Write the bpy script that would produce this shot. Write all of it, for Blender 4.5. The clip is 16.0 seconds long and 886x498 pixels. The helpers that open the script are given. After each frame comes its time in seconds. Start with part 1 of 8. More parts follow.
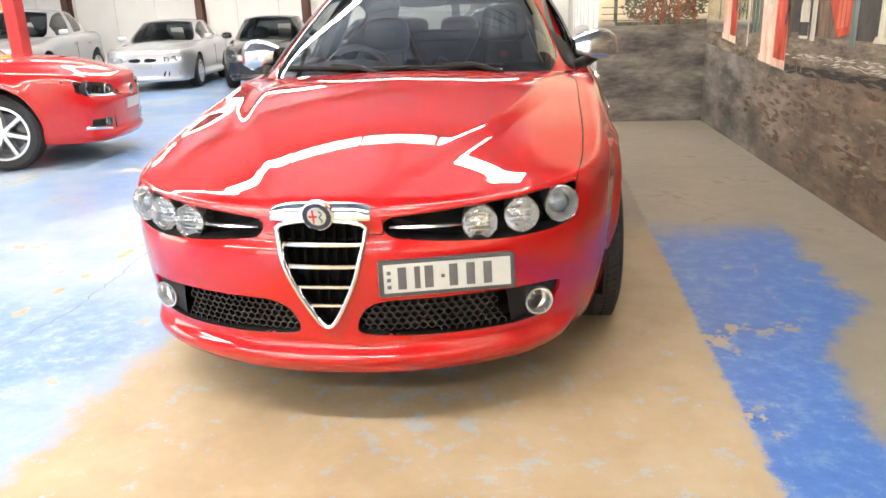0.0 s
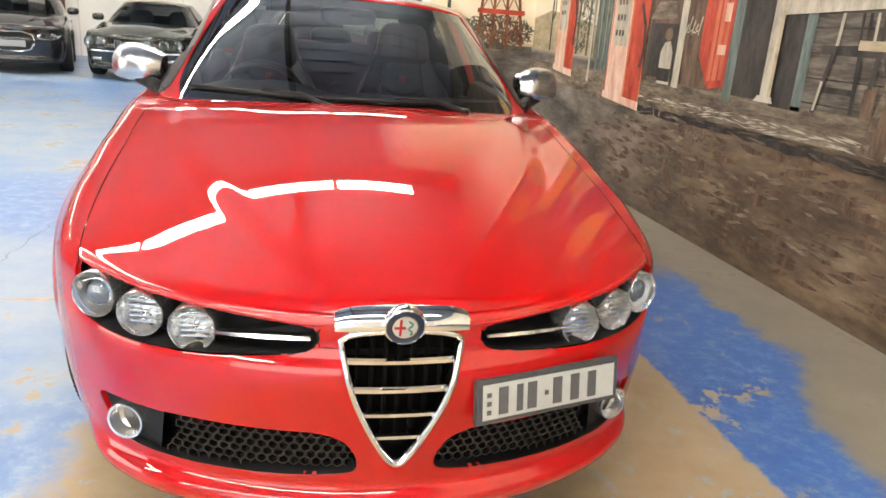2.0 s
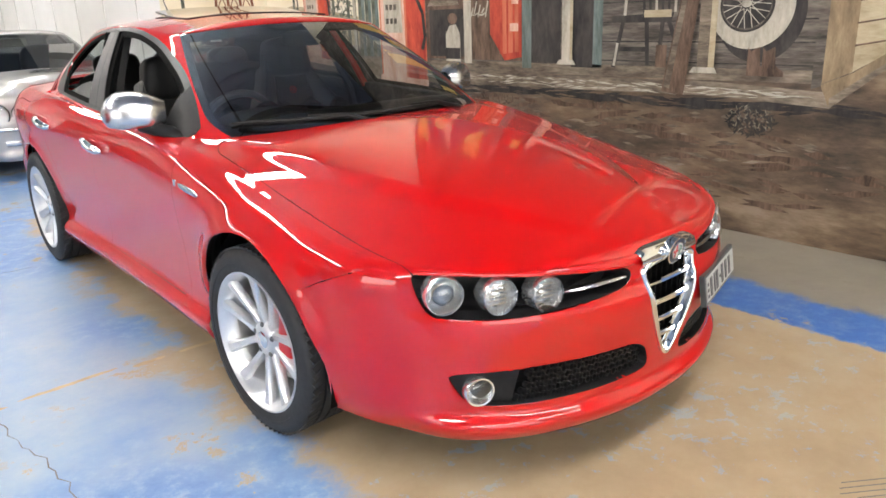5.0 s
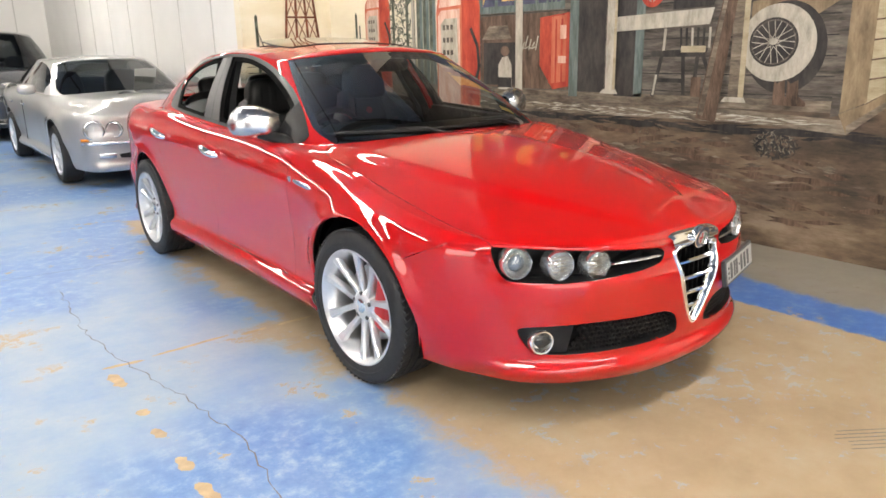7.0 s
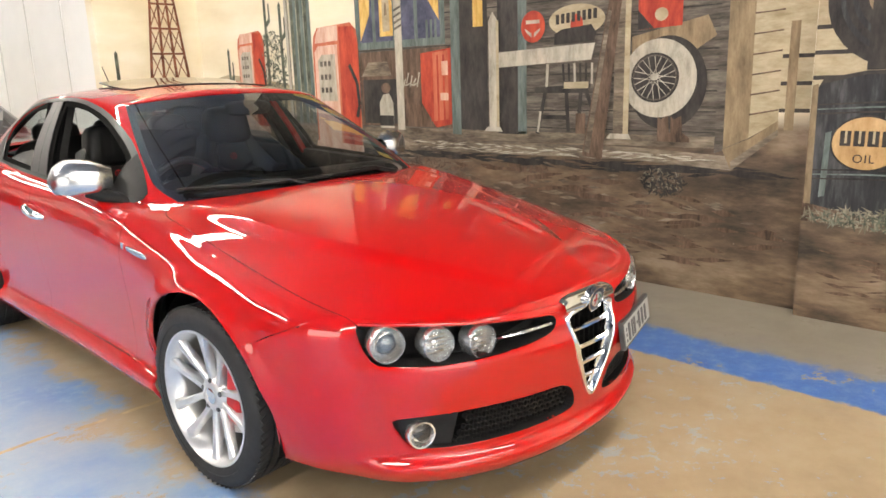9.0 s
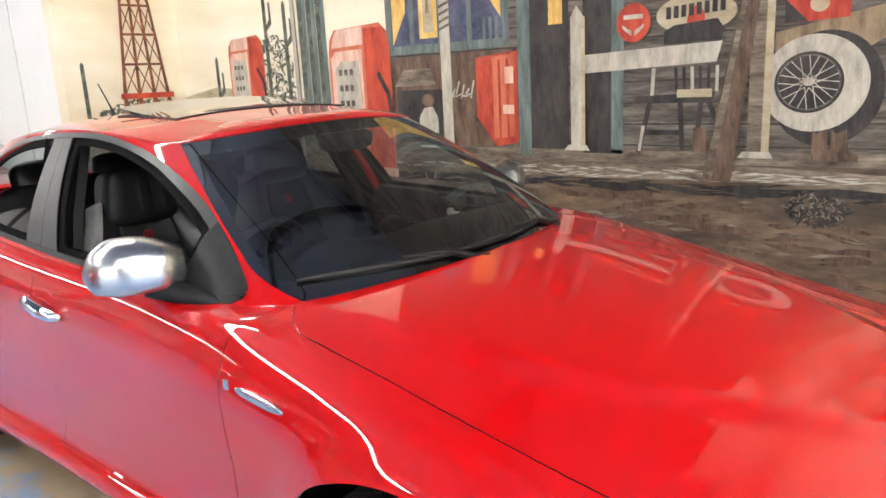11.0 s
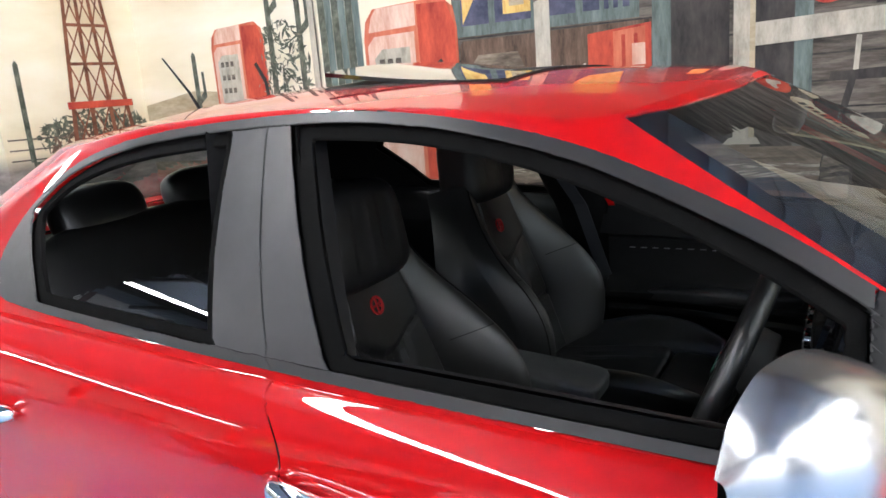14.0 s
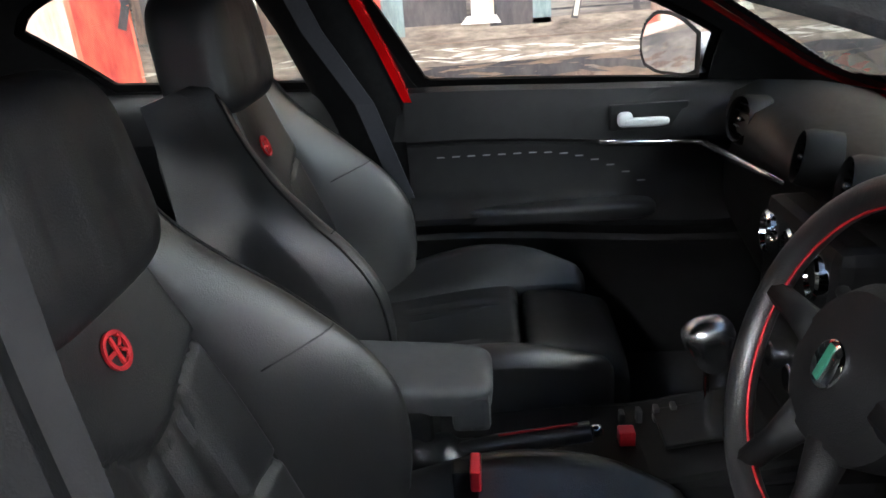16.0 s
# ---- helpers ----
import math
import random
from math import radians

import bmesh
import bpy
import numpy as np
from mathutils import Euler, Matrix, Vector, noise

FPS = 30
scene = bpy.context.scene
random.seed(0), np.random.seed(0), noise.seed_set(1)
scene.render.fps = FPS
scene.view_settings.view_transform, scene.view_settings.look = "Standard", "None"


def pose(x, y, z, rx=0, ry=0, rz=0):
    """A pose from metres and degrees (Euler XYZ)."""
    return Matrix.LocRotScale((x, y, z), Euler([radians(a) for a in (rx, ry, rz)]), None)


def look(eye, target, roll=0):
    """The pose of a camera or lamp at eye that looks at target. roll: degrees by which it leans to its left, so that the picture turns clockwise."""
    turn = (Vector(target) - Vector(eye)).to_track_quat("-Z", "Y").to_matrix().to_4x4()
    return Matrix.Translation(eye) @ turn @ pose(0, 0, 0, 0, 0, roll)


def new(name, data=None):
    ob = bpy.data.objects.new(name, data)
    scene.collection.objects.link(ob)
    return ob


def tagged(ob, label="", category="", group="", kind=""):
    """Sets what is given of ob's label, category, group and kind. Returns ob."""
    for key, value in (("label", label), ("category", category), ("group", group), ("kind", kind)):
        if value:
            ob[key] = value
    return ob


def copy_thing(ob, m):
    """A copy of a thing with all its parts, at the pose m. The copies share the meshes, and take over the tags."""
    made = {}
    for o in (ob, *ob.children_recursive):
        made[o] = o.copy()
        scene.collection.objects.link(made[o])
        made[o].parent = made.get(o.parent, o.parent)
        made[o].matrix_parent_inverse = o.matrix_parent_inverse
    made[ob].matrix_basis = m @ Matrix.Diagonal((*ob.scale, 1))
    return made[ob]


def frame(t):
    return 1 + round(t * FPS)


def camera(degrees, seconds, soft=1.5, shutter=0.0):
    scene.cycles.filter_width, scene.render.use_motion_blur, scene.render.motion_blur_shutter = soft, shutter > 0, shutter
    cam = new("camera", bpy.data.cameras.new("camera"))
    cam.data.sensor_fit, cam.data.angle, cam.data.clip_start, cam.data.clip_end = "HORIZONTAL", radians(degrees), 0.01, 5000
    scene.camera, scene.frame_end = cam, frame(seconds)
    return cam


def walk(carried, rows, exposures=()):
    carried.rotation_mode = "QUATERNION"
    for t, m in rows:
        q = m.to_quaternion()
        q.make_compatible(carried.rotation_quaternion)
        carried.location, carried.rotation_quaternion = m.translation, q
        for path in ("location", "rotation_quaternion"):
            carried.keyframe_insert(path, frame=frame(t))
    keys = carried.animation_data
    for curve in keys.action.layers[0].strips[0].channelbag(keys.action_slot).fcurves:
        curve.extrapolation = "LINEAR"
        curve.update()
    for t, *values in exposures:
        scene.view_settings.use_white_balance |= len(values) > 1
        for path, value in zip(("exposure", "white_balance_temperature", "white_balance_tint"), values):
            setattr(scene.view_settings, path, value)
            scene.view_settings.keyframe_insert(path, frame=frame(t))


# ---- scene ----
cam = camera(63.0, 16.0, 1.6)
PATH = [
    (0, (0.61, -2.882, 1.178), (0.339, -0.994, 0.577), -2.0),
    (0.5, (0.506, -2.827, 1.229), (0.429, -0.935, 0.587), 4.4),
    (1, (0.305, -2.601, 1.282), (0.203, -0.665, 0.788), 1.9),
    (1.5, (0.086, -2.431, 1.263), (0.282, -0.509, 0.747), 4.8),
    (2, (-0.225, -2.388, 1.278), (0.178, -0.52, 0.687), 4.2),
    (2.5, (-0.496, -2.286, 1.262), (0.11, -0.492, 0.618), 0.5),
    (3, (-0.798, -2.212, 1.29), (0.009, -0.507, 0.626), 2.5),
    (3.2, (-0.904, -2.226, 1.288), (-0.013, -0.558, 0.637), 1.3),
    (5.3, (-1.967, -2.12, 1.386), (-0.667, -0.728, 0.778), 0.3),
    (5.5, (-2.035, -2.163, 1.39), (-0.714, -0.786, 0.792), 2.3),
    (6, (-2.156, -2.379, 1.37), (-0.903, -0.947, 0.755), 0.8),
    (6.5, (-2.239, -2.469, 1.388), (-0.988, -1.0, 0.863), -1.3),
    (7, (-2.338, -2.476, 1.375), (-1.153, -0.957, 0.836), -1.2),
    (7.5, (-2.358, -2.49, 1.364), (-1.165, -0.962, 0.871), -1.1),
    (8, (-2.296, -2.51, 1.358), (-1.023, -1.047, 0.87), -1.2),
    (8.5, (-2.139, -2.449, 1.396), (-0.778, -1.063, 0.918), -1.3),
    (8.7, (-2.072, -2.373, 1.397), (-0.689, -1.006, 0.927), -1.5),
    (10.8, (-1.714, -1.09, 1.48), (-0.268, 0.221, 1.04), -2.5),
    (11, (-1.767, -0.889, 1.478), (-0.262, 0.346, 1.018), -3.0),
    (11.5, (-1.792, -0.616, 1.432), (-0.346, 0.657, 0.897), -2.7),
    (12, (-1.768, -0.234, 1.405), (-0.283, 1.043, 1.0), -4.0),
    (12.5, (-1.794, 0.054, 1.383), (-0.289, 1.274, 0.884), -4.3),
    (13, (-1.801, 0.331, 1.394), (-0.204, 1.412, 0.863), -4.0),
    (13.5, (-1.684, 0.618, 1.391), (-0.063, 1.725, 1.009), -5.1),
    (14, (-1.558, 0.863, 1.386), (0.131, 1.842, 0.949), -4.6),
    (14.5, (-1.479, 1.072, 1.393), (0.326, 1.782, 0.906), -4.6),
    (15, (-1.313, 1.205, 1.341), (0.551, 1.704, 0.816), -3.5),
    (15.2, (-1.206, 1.258, 1.323), (0.655, 1.740, 0.768), -4.0),
    (15.5, (-1.086, 1.308, 1.319), (0.766, 1.753, 0.708), -5.5),
    (16, (-0.966, 1.353, 1.284), (0.881, 1.493, 0.529), -4.5),
]
EXPOSURES = [(0, 0.74, 7000, 10), (0.5, 0.7, 7300, 10), (1.0, 0.46, 7200, 10), (2.0, 0.33, 7200, 10), (3.0, 0.2, 7100, 10), (5.5, 0.2, 6600, 10), (7.0, 0.18, 6900, 10), (8.5, 0.2, 7200, 10), (11, 0.28, 6500, 10), (12.5, 0.31, 5950, 10), (13.5, 0.4, 5950, 10), (14, 0.34, 6050, 10), (14.5, 0.59, 6050, 10), (15, 0.83, 6000, 10), (15.5, 1.23, 6350, 10), (16, 2.13, 6000, 10)]
walk(cam, [(t, look(eye, target, roll)) for t, eye, target, roll in PATH], EXPOSURES)

# ---- daylight lamps added at unseen door openings, tubes under the roof ----
world = bpy.data.worlds.new("world")
scene.world = world
world.use_nodes = True
sky = world.node_tree.nodes.new("ShaderNodeTexSky")
sky.sky_type, sky.sun_disc, sky.sun_elevation, sky.sun_rotation = "NISHITA", False, radians(50), radians(250)
world.node_tree.links.new(sky.outputs[0], world.node_tree.nodes["Background"].inputs[0])
world.node_tree.nodes["Background"].inputs[1].default_value = 0.10


def area(name, m, sx, sy, power, color=(1, 1, 1)):
    li = bpy.data.lights.new(name, "AREA")
    li.shape, li.size, li.size_y, li.energy, li.color = "RECTANGLE", sx, sy, power, color
    ob = new(name, li)
    ob.matrix_basis = m
    return ob


# area lamps added as daylight in two unseen door openings, west and south
area("added_daylight_west", look((-15.9, -1.0, 2.3), (-10, -1.0, 1.9)), 7.0, 4.0, 280, (1.0, 0.985, 0.96))
area("added_daylight_south", look((-5.0, -9.9, 2.3), (-5.0, -4, 1.9)), 7.0, 4.0, 220, (1.0, 0.985, 0.96))

# ---- materials ----
def node_mat(name):
    m = bpy.data.materials.new(name)
    m.use_nodes = True
    nt = m.node_tree
    return m, nt, nt.nodes["Principled BSDF"]


def noise_node(nt, scale, detail=6, rough=0.6, stretch=None, coord="Object"):
    tc = nt.nodes.new("ShaderNodeTexCoord")
    n = nt.nodes.new("ShaderNodeTexNoise")
    n.inputs["Scale"].default_value, n.inputs["Detail"].default_value, n.inputs["Roughness"].default_value = scale, detail, rough
    if stretch:
        mp = nt.nodes.new("ShaderNodeMapping")
        mp.inputs["Scale"].default_value = stretch
        nt.links.new(tc.outputs[coord], mp.inputs[0])
        nt.links.new(mp.outputs[0], n.inputs["Vector"])
    else:
        nt.links.new(tc.outputs[coord], n.inputs["Vector"])
    return n.outputs["Fac"]


def ramp(nt, fac, stops):
    r = nt.nodes.new("ShaderNodeValToRGB")
    el = r.color_ramp.elements
    while len(el) < len(stops):
        el.new(0.5)
    for e, (p, c) in zip(el, stops):
        e.position, e.color = p, (*c, 1)
    nt.links.new(fac, r.inputs[0])
    return r.outputs[0]


def bump(nt, bsdf, height, strength=0.2, distance=0.002):
    b = nt.nodes.new("ShaderNodeBump")
    b.inputs["Strength"].default_value, b.inputs["Distance"].default_value = strength, distance
    nt.links.new(height, b.inputs["Height"])
    nt.links.new(b.outputs[0], bsdf.inputs["Normal"])


def span(nt, fac, lo, hi):
    r = nt.nodes.new("ShaderNodeMapRange")
    r.inputs["To Min"].default_value, r.inputs["To Max"].default_value = lo, hi
    nt.links.new(fac, r.inputs[0])
    return r.outputs[0]


def surface(name, c, rough=0.5, metal=0.0, vary=0.12, scale=6.0, rvary=0.08, bumps=0.0, bscale=200.0, coat=0.0, stretch=None, spec=0.5):
    m, nt, b = node_mat(name)
    f = noise_node(nt, scale, 6, 0.6, stretch)
    nt.links.new(ramp(nt, f, [(0.3, tuple(x * (1 - vary) for x in c)), (0.7, tuple(min(1, x * (1 + vary)) for x in c))]), b.inputs["Base Color"])
    b.inputs["Metallic"].default_value = metal
    b.inputs["Specular IOR Level"].default_value = spec
    if rvary > 0:
        nt.links.new(span(nt, noise_node(nt, scale * 2.3, 5), max(0.02, rough - rvary), min(1, rough + rvary)), b.inputs["Roughness"])
    else:
        b.inputs["Roughness"].default_value = rough
    if coat:
        b.inputs["Coat Weight"].default_value, b.inputs["Coat Roughness"].default_value = coat, 0.03
    if bumps:
        bump(nt, b, noise_node(nt, bscale, 3), bumps)
    return m


def glass(name, tint, rough=0.0, ior=1.45):
    """Thin pane: clear to look through, with the gloss of glass."""
    m = bpy.data.materials.new(name)
    m.use_nodes = True
    nt = m.node_tree
    nt.nodes.clear()
    out = nt.nodes.new("ShaderNodeOutputMaterial")
    tr = nt.nodes.new("ShaderNodeBsdfTransparent")
    tr.inputs[0].default_value = (*tint, 1)
    gl = nt.nodes.new("ShaderNodeBsdfGlossy")
    gl.inputs["Roughness"].default_value = rough
    lw = nt.nodes.new("ShaderNodeLayerWeight")
    lw.inputs[0].default_value = 0.5
    pw = nt.nodes.new("ShaderNodeMath")
    pw.operation = "POWER"
    nt.links.new(lw.outputs["Facing"], pw.inputs[0])
    pw.inputs[1].default_value = 4.0
    f0 = 2 * ((ior - 1) / (ior + 1)) ** 2
    mx = nt.nodes.new("ShaderNodeMixShader")
    nt.links.new(span(nt, pw.outputs[0], f0, 0.95), mx.inputs[0])
    nt.links.new(tr.outputs[0], mx.inputs[1])
    nt.links.new(gl.outputs[0], mx.inputs[2])
    nt.links.new(mx.outputs[0], out.inputs[0])
    return m


def car_paint(name, c, metallic=0.0, rough=0.32):
    m, nt, b = node_mat(name)
    f = noise_node(nt, 900, 2, 0.5)
    nt.links.new(ramp(nt, f, [(0.3, tuple(x * 0.93 for x in c)), (0.7, tuple(min(1, x * 1.06) for x in c))]), b.inputs["Base Color"])
    b.inputs["Metallic"].default_value = metallic
    b.inputs["Roughness"].default_value = rough
    b.inputs["Specular IOR Level"].default_value = 0.05
    b.inputs["Coat Weight"].default_value = 1.0
    b.inputs["Coat IOR"].default_value = 1.68
    nt.links.new(span(nt, noise_node(nt, 14, 5), 0.0, 0.005), b.inputs["Coat Roughness"])
    return m


car_red = car_paint("car_red", (0.45, 0.0012, 0.0025), 0.0, 0.5)
car_red_dark = car_paint("car_red_cup", (0.42, 0.003, 0.006), 0.0, 0.5)
silver_paint = car_paint("silver_paint", (0.55, 0.56, 0.58), 0.7, 0.35)
silver_blue_paint = car_paint("pale_silver_paint", (0.42, 0.415, 0.41), 0.6, 0.35)
black_paint = car_paint("black_paint", (0.012, 0.013, 0.016))
green_black_paint = car_paint("dark_green_paint", (0.012, 0.02, 0.017))
hatch_red_paint = car_paint("hatch_red", (0.52, 0.012, 0.014))
alloy_silver = surface("alloy_silver", (0.66, 0.66, 0.67), 0.30, 0.75, 0.05, 30, 0.06, coat=0.4)
tyre_rubber = surface("tyre_rubber", (0.013, 0.013, 0.014), 0.66, 0, 0.25, 25, 0.1, 0.15, 300)
chrome = surface("chrome", (0.86, 0.87, 0.88), 0.06, 1.0, 0.02, 20, 0.03)
satin_chrome = surface("satin_chrome", (0.60, 0.61, 0.63), 0.25, 1.0, 0.03, 20, 0.05)
dark_metal = surface("dark_metal", (0.12, 0.12, 0.125), 0.4, 0.9, 0.15, 30)
brushed_steel = surface("brushed_steel", (0.42, 0.41, 0.40), 0.3, 1.0, 0.15, 60)
caliper_red = surface("caliper_red", (0.45, 0.012, 0.015), 0.35, 0, 0.1, 20)
black_plastic = surface("black_plastic", (0.0104, 0.0104, 0.0112), 0.5, 0, 0.2, 40, 0.1, 0.1, 500, spec=0.25)
honeycomb_black = surface("honeycomb_black", (0.012, 0.012, 0.013), 0.4, 0, 0.2, 60)
roof_glass_mat = surface("roof_glass", (0.01, 0.01, 0.011), 0.05, 0, 0.1, 10, 0.03, coat=1.0)
black_gloss = surface("black_gloss", (0.008, 0.008, 0.009), 0.06, 0, 0.1, 10, 0.03)
trim_grey = surface("trim_grey", (0.050, 0.050, 0.051), 0.36, 0.3, 0.1, 14, 0.06)
trim_black = surface("trim_black", (0.022, 0.022, 0.0225), 0.4, 0.0, 0.15, 20, 0.06)
headlining = surface("headlining", (0.007, 0.007, 0.0074), 0.9, 0, 0.2, 60, 0.05, 0.2, 700, spec=0.1)
leather_dark = surface("black_leather_headrest", (0.009, 0.009, 0.010), 0.5, 0, 0.2, 18, 0.08, 0.3, 420)
seal_rubber = surface("seal_rubber", (0.0035, 0.0035, 0.0035), 0.75, 0, 0.2, 40, 0.05, 0.2, 400, spec=0.06)
amber_lamp = surface("amber_lamp", (0.65, 0.22, 0.02), 0.2, 0, 0.1, 60)
red_plastic = surface("red_plastic", (0.6, 0.02, 0.03), 0.35, 0, 0.1, 60)
leather = surface("black_leather", (0.014, 0.0143, 0.015), 0.33, 0, 0.10, 18, 0.02, 0.3, 420, spec=0.9)
leather_rib = surface("black_leather_ribbed", (0.012, 0.0123, 0.0132), 0.42, 0, 0.2, 18, 0.08, 0.3, 420)
soft_plastic = surface("soft_plastic", (0.0085, 0.0085, 0.009), 0.5, 0, 0.15, 30, 0.08, 0.3, 600, spec=0.2)
grey_plastic = surface("grey_plastic", (0.06, 0.062, 0.065), 0.5, 0, 0.1, 30, 0.08, 0.2, 600)
carpet = surface("carpet", (0.012, 0.012, 0.013), 0.95, 0, 0.3, 80, 0.03, 0.5, 900)
# the chrome pull's lit look is put into a pale, barely metallic colour
pull_lit_silver = surface("pull_lit_silver", (0.62, 0.63, 0.63), 0.35, 0.25, 0.05, 40)
red_thread = surface("red_thread", (0.42, 0.01, 0.014), 0.7, 0, 0.2, 200)
stitch_grey = surface("stitch_thread", (0.25, 0.25, 0.26), 0.8, 0, 0.1, 200)
belt_grey = surface("belt_webbing", (0.035, 0.037, 0.045), 0.75, 0, 0.1, 200, 0.05, 0.4, 900)
lamp_silver = surface("lamp_reflector", (0.80, 0.81, 0.82), 0.22, 0.9, 0.04, 60, 0.1)
clear_glass = glass("clear_glass", (0.96, 0.965, 0.97), 0.0, 1.5)
lens_glass = surface("projector_glass", (0.10, 0.13, 0.17), 0.03, 0.2, 0.05, 10, 0.01, coat=1.0)
screen_glass = glass("windscreen_glass", (0.56, 0.605, 0.605), ior=2.05)
side_glass = glass("side_glass", (0.76, 0.80, 0.80), ior=1.8)
dark_glass = glass("dark_glass", (0.66, 0.71, 0.71), ior=1.6)
mirror_glass = surface("mirror_glass", (0.82, 0.88, 0.92), 0.02, 1.0, 0.01, 5, 0.01)
badge_dark = surface("badge_dark", (0.02, 0.03, 0.06), 0.3, 0, 0.1, 60)
badge_green = surface("badge_green", (0.03, 0.16, 0.10), 0.4, 0, 0.1, 60)
plate_frame = surface("plate_frame", (0.05, 0.055, 0.06), 0.4, 0, 0.1, 40)
plate_white = surface("plate_white", (0.44, 0.45, 0.44), 0.4, 0, 0.05, 30, 0.05)
plate_dark = surface("plate_dark", (0.09, 0.09, 0.095), 0.5, 0, 0.1, 60)
white_wall = surface("white_wall", (0.80, 0.79, 0.77), 0.7, 0, 0.04, 1.2, 0.1, 0.1, 40)
# greyer than the wall: the shade of the cladding folds put into the colour
joint_shade_grey = surface("joint_shade_grey", (0.58, 0.57, 0.55), 0.7, 0, 0.05, 3)
column_brown = surface("column_brown", (0.10, 0.045, 0.035), 0.55, 0, 0.2, 4, 0.1)
roof_sheet = surface("roof_sheet", (0.25, 0.30, 0.37), 0.6, 0.0, 0.12, 2, 0.1)
steel_grey = surface("steel_grey", (0.02, 0.021, 0.024), 0.5, 0.5, 0.15, 3, 0.1)


def emitter(name, c, strength):
    m, nt, b = node_mat(name)
    b.inputs["Base Color"].default_value = (*c, 1)
    b.inputs["Emission Color"].default_value = (*c, 1)
    b.inputs["Emission Strength"].default_value = strength
    return m


tube_white = emitter("diffuser_white", (1.0, 0.955, 0.89), 44.0)
shop_glass = glass("shop_glass", (0.34, 0.36, 0.36), ior=1.6)
post_red = surface("post_red", (0.42, 0.02, 0.02), 0.4, 0, 0.1, 5)
post_yellow = surface("post_yellow", (0.65, 0.45, 0.03), 0.45, 0, 0.1, 5)
crack_dark = surface("crack_dark", (0.17, 0.16, 0.145), 0.9, 0, 0.3, 60)


def floor_material():
    """Worn blue floor paint over tan concrete, with cracks, and a bare grey margin along the mural."""
    m, nt, b = node_mat("painted_concrete")
    L = nt.links.new
    tc = nt.nodes.new("ShaderNodeTexCoord")
    sep = nt.nodes.new("ShaderNodeSeparateXYZ")
    L(tc.outputs["Object"], sep.inputs[0])

    def math_node(op, a, c=None):
        n = nt.nodes.new("ShaderNodeMath")
        n.operation = op
        for i, v in enumerate((a, c)):
            if v is None:
                continue
            if isinstance(v, (int, float)):
                n.inputs[i].default_value = v
            else:
                L(v, n.inputs[i])
        return n.outputs[0]

    def step(v, a, c):
        r = nt.nodes.new("ShaderNodeMapRange")
        r.interpolation_type = "SMOOTHSTEP"
        r.inputs["From Min"].default_value, r.inputs["From Max"].default_value = a, c
        L(v, r.inputs[0])
        return r.outputs[0]

    X, Y = sep.outputs[0], sep.outputs[1]
    big = noise_node(nt, 0.55, 3, 0.5)
    mid = noise_node(nt, 2.2, 8, 0.68)
    fine = noise_node(nt, 11.0, 10, 0.75)
    grit = noise_node(nt, 160.0, 4, 0.6)
    # lane of bare tan concrete before and under the car, ragged at its edges
    ragged = math_node("ADD", math_node("MULTIPLY", math_node("SUBTRACT", mid, 0.5), 0.9), math_node("MULTIPLY", math_node("SUBTRACT", fine, 0.5), 0.5))
    wobble = math_node("MULTIPLY", math_node("SUBTRACT", big, 0.5), 0.9)
    west = math_node("ADD", X, wobble)
    lane = math_node("MINIMUM", step(math_node("ADD", west, math_node("MULTIPLY", ragged, 0.7)), -0.95, -0.80), step(math_node("ADD", math_node("MULTIPLY", X, -1.0), math_node("MULTIPLY", math_node("SUBTRACT", fine, 0.5), 0.12)), -1.24, -1.21))
    back = step(math_node("ADD", math_node("MULTIPLY", Y, -1.0), math_node("MULTIPLY", ragged, 1.2)), -4.0, -3.8)
    lane = math_node("MINIMUM", lane, back)
    worn = step(math_node("ADD", mid, math_node("MULTIPLY", math_node("SUBTRACT", fine, 0.5), 0.55)), 0.605, 0.635)
    bare = math_node("MAXIMUM", lane, worn)
    flecks = step(math_node("ADD", fine, math_node("MULTIPLY", math_node("SUBTRACT", big, 0.5), 0.5)), 0.60, 0.645)
    bare = math_node("MULTIPLY", bare, math_node("SUBTRACT", 1.0, math_node("MULTIPLY", flecks, 0.6)))
    reach = math_node("MULTIPLY", step(Y, -0.45, 0.15), -0.33)
    margin = step(math_node("ADD", math_node("ADD", X, reach), math_node("MULTIPLY", ragged, 0.4)), 1.54, 1.64)
    far = step(math_node("ADD", Y, math_node("MULTIPLY", ragged, 1.0)), 0.9, 1.5)
    margin = math_node("MAXIMUM", margin, math_node("MINIMUM", far, step(X, 1.0, 1.15)))
    tan = ramp(nt, mid, [(0.250, (0.295, 0.217, 0.135)), (0.500, (0.377, 0.287, 0.184)), (0.780, (0.426, 0.353, 0.254))])
    blue = ramp(nt, fine, [(0.280, (0.057, 0.148, 0.410)), (0.500, (0.119, 0.238, 0.480)), (0.680, (0.312, 0.410, 0.525))])
    pale = ramp(nt, mid, [(0.3, (0.155, 0.275, 0.47)), (0.7, (0.335, 0.40, 0.455))])
    grey = ramp(nt, mid, [(0.250, (0.213, 0.193, 0.156)), (0.750, (0.295, 0.267, 0.217))])

    def mix(f, a, c):
        n = nt.nodes.new("ShaderNodeMix")
        n.data_type = "RGBA"
        L(f, n.inputs["Factor"])
        L(a, n.inputs["A"])
        L(c, n.inputs["B"])
        return n.outputs["Result"]

    stripe = math_node("MINIMUM", step(X, 1.12, 1.24), 1.0)
    deep = ramp(nt, fine, [(0.280, (0.033, 0.107, 0.394)), (0.500, (0.061, 0.164, 0.459)), (0.740, (0.213, 0.320, 0.492))])
    paint = mix(stripe, mix(step(big, 0.40, 0.58), blue, pale), deep)
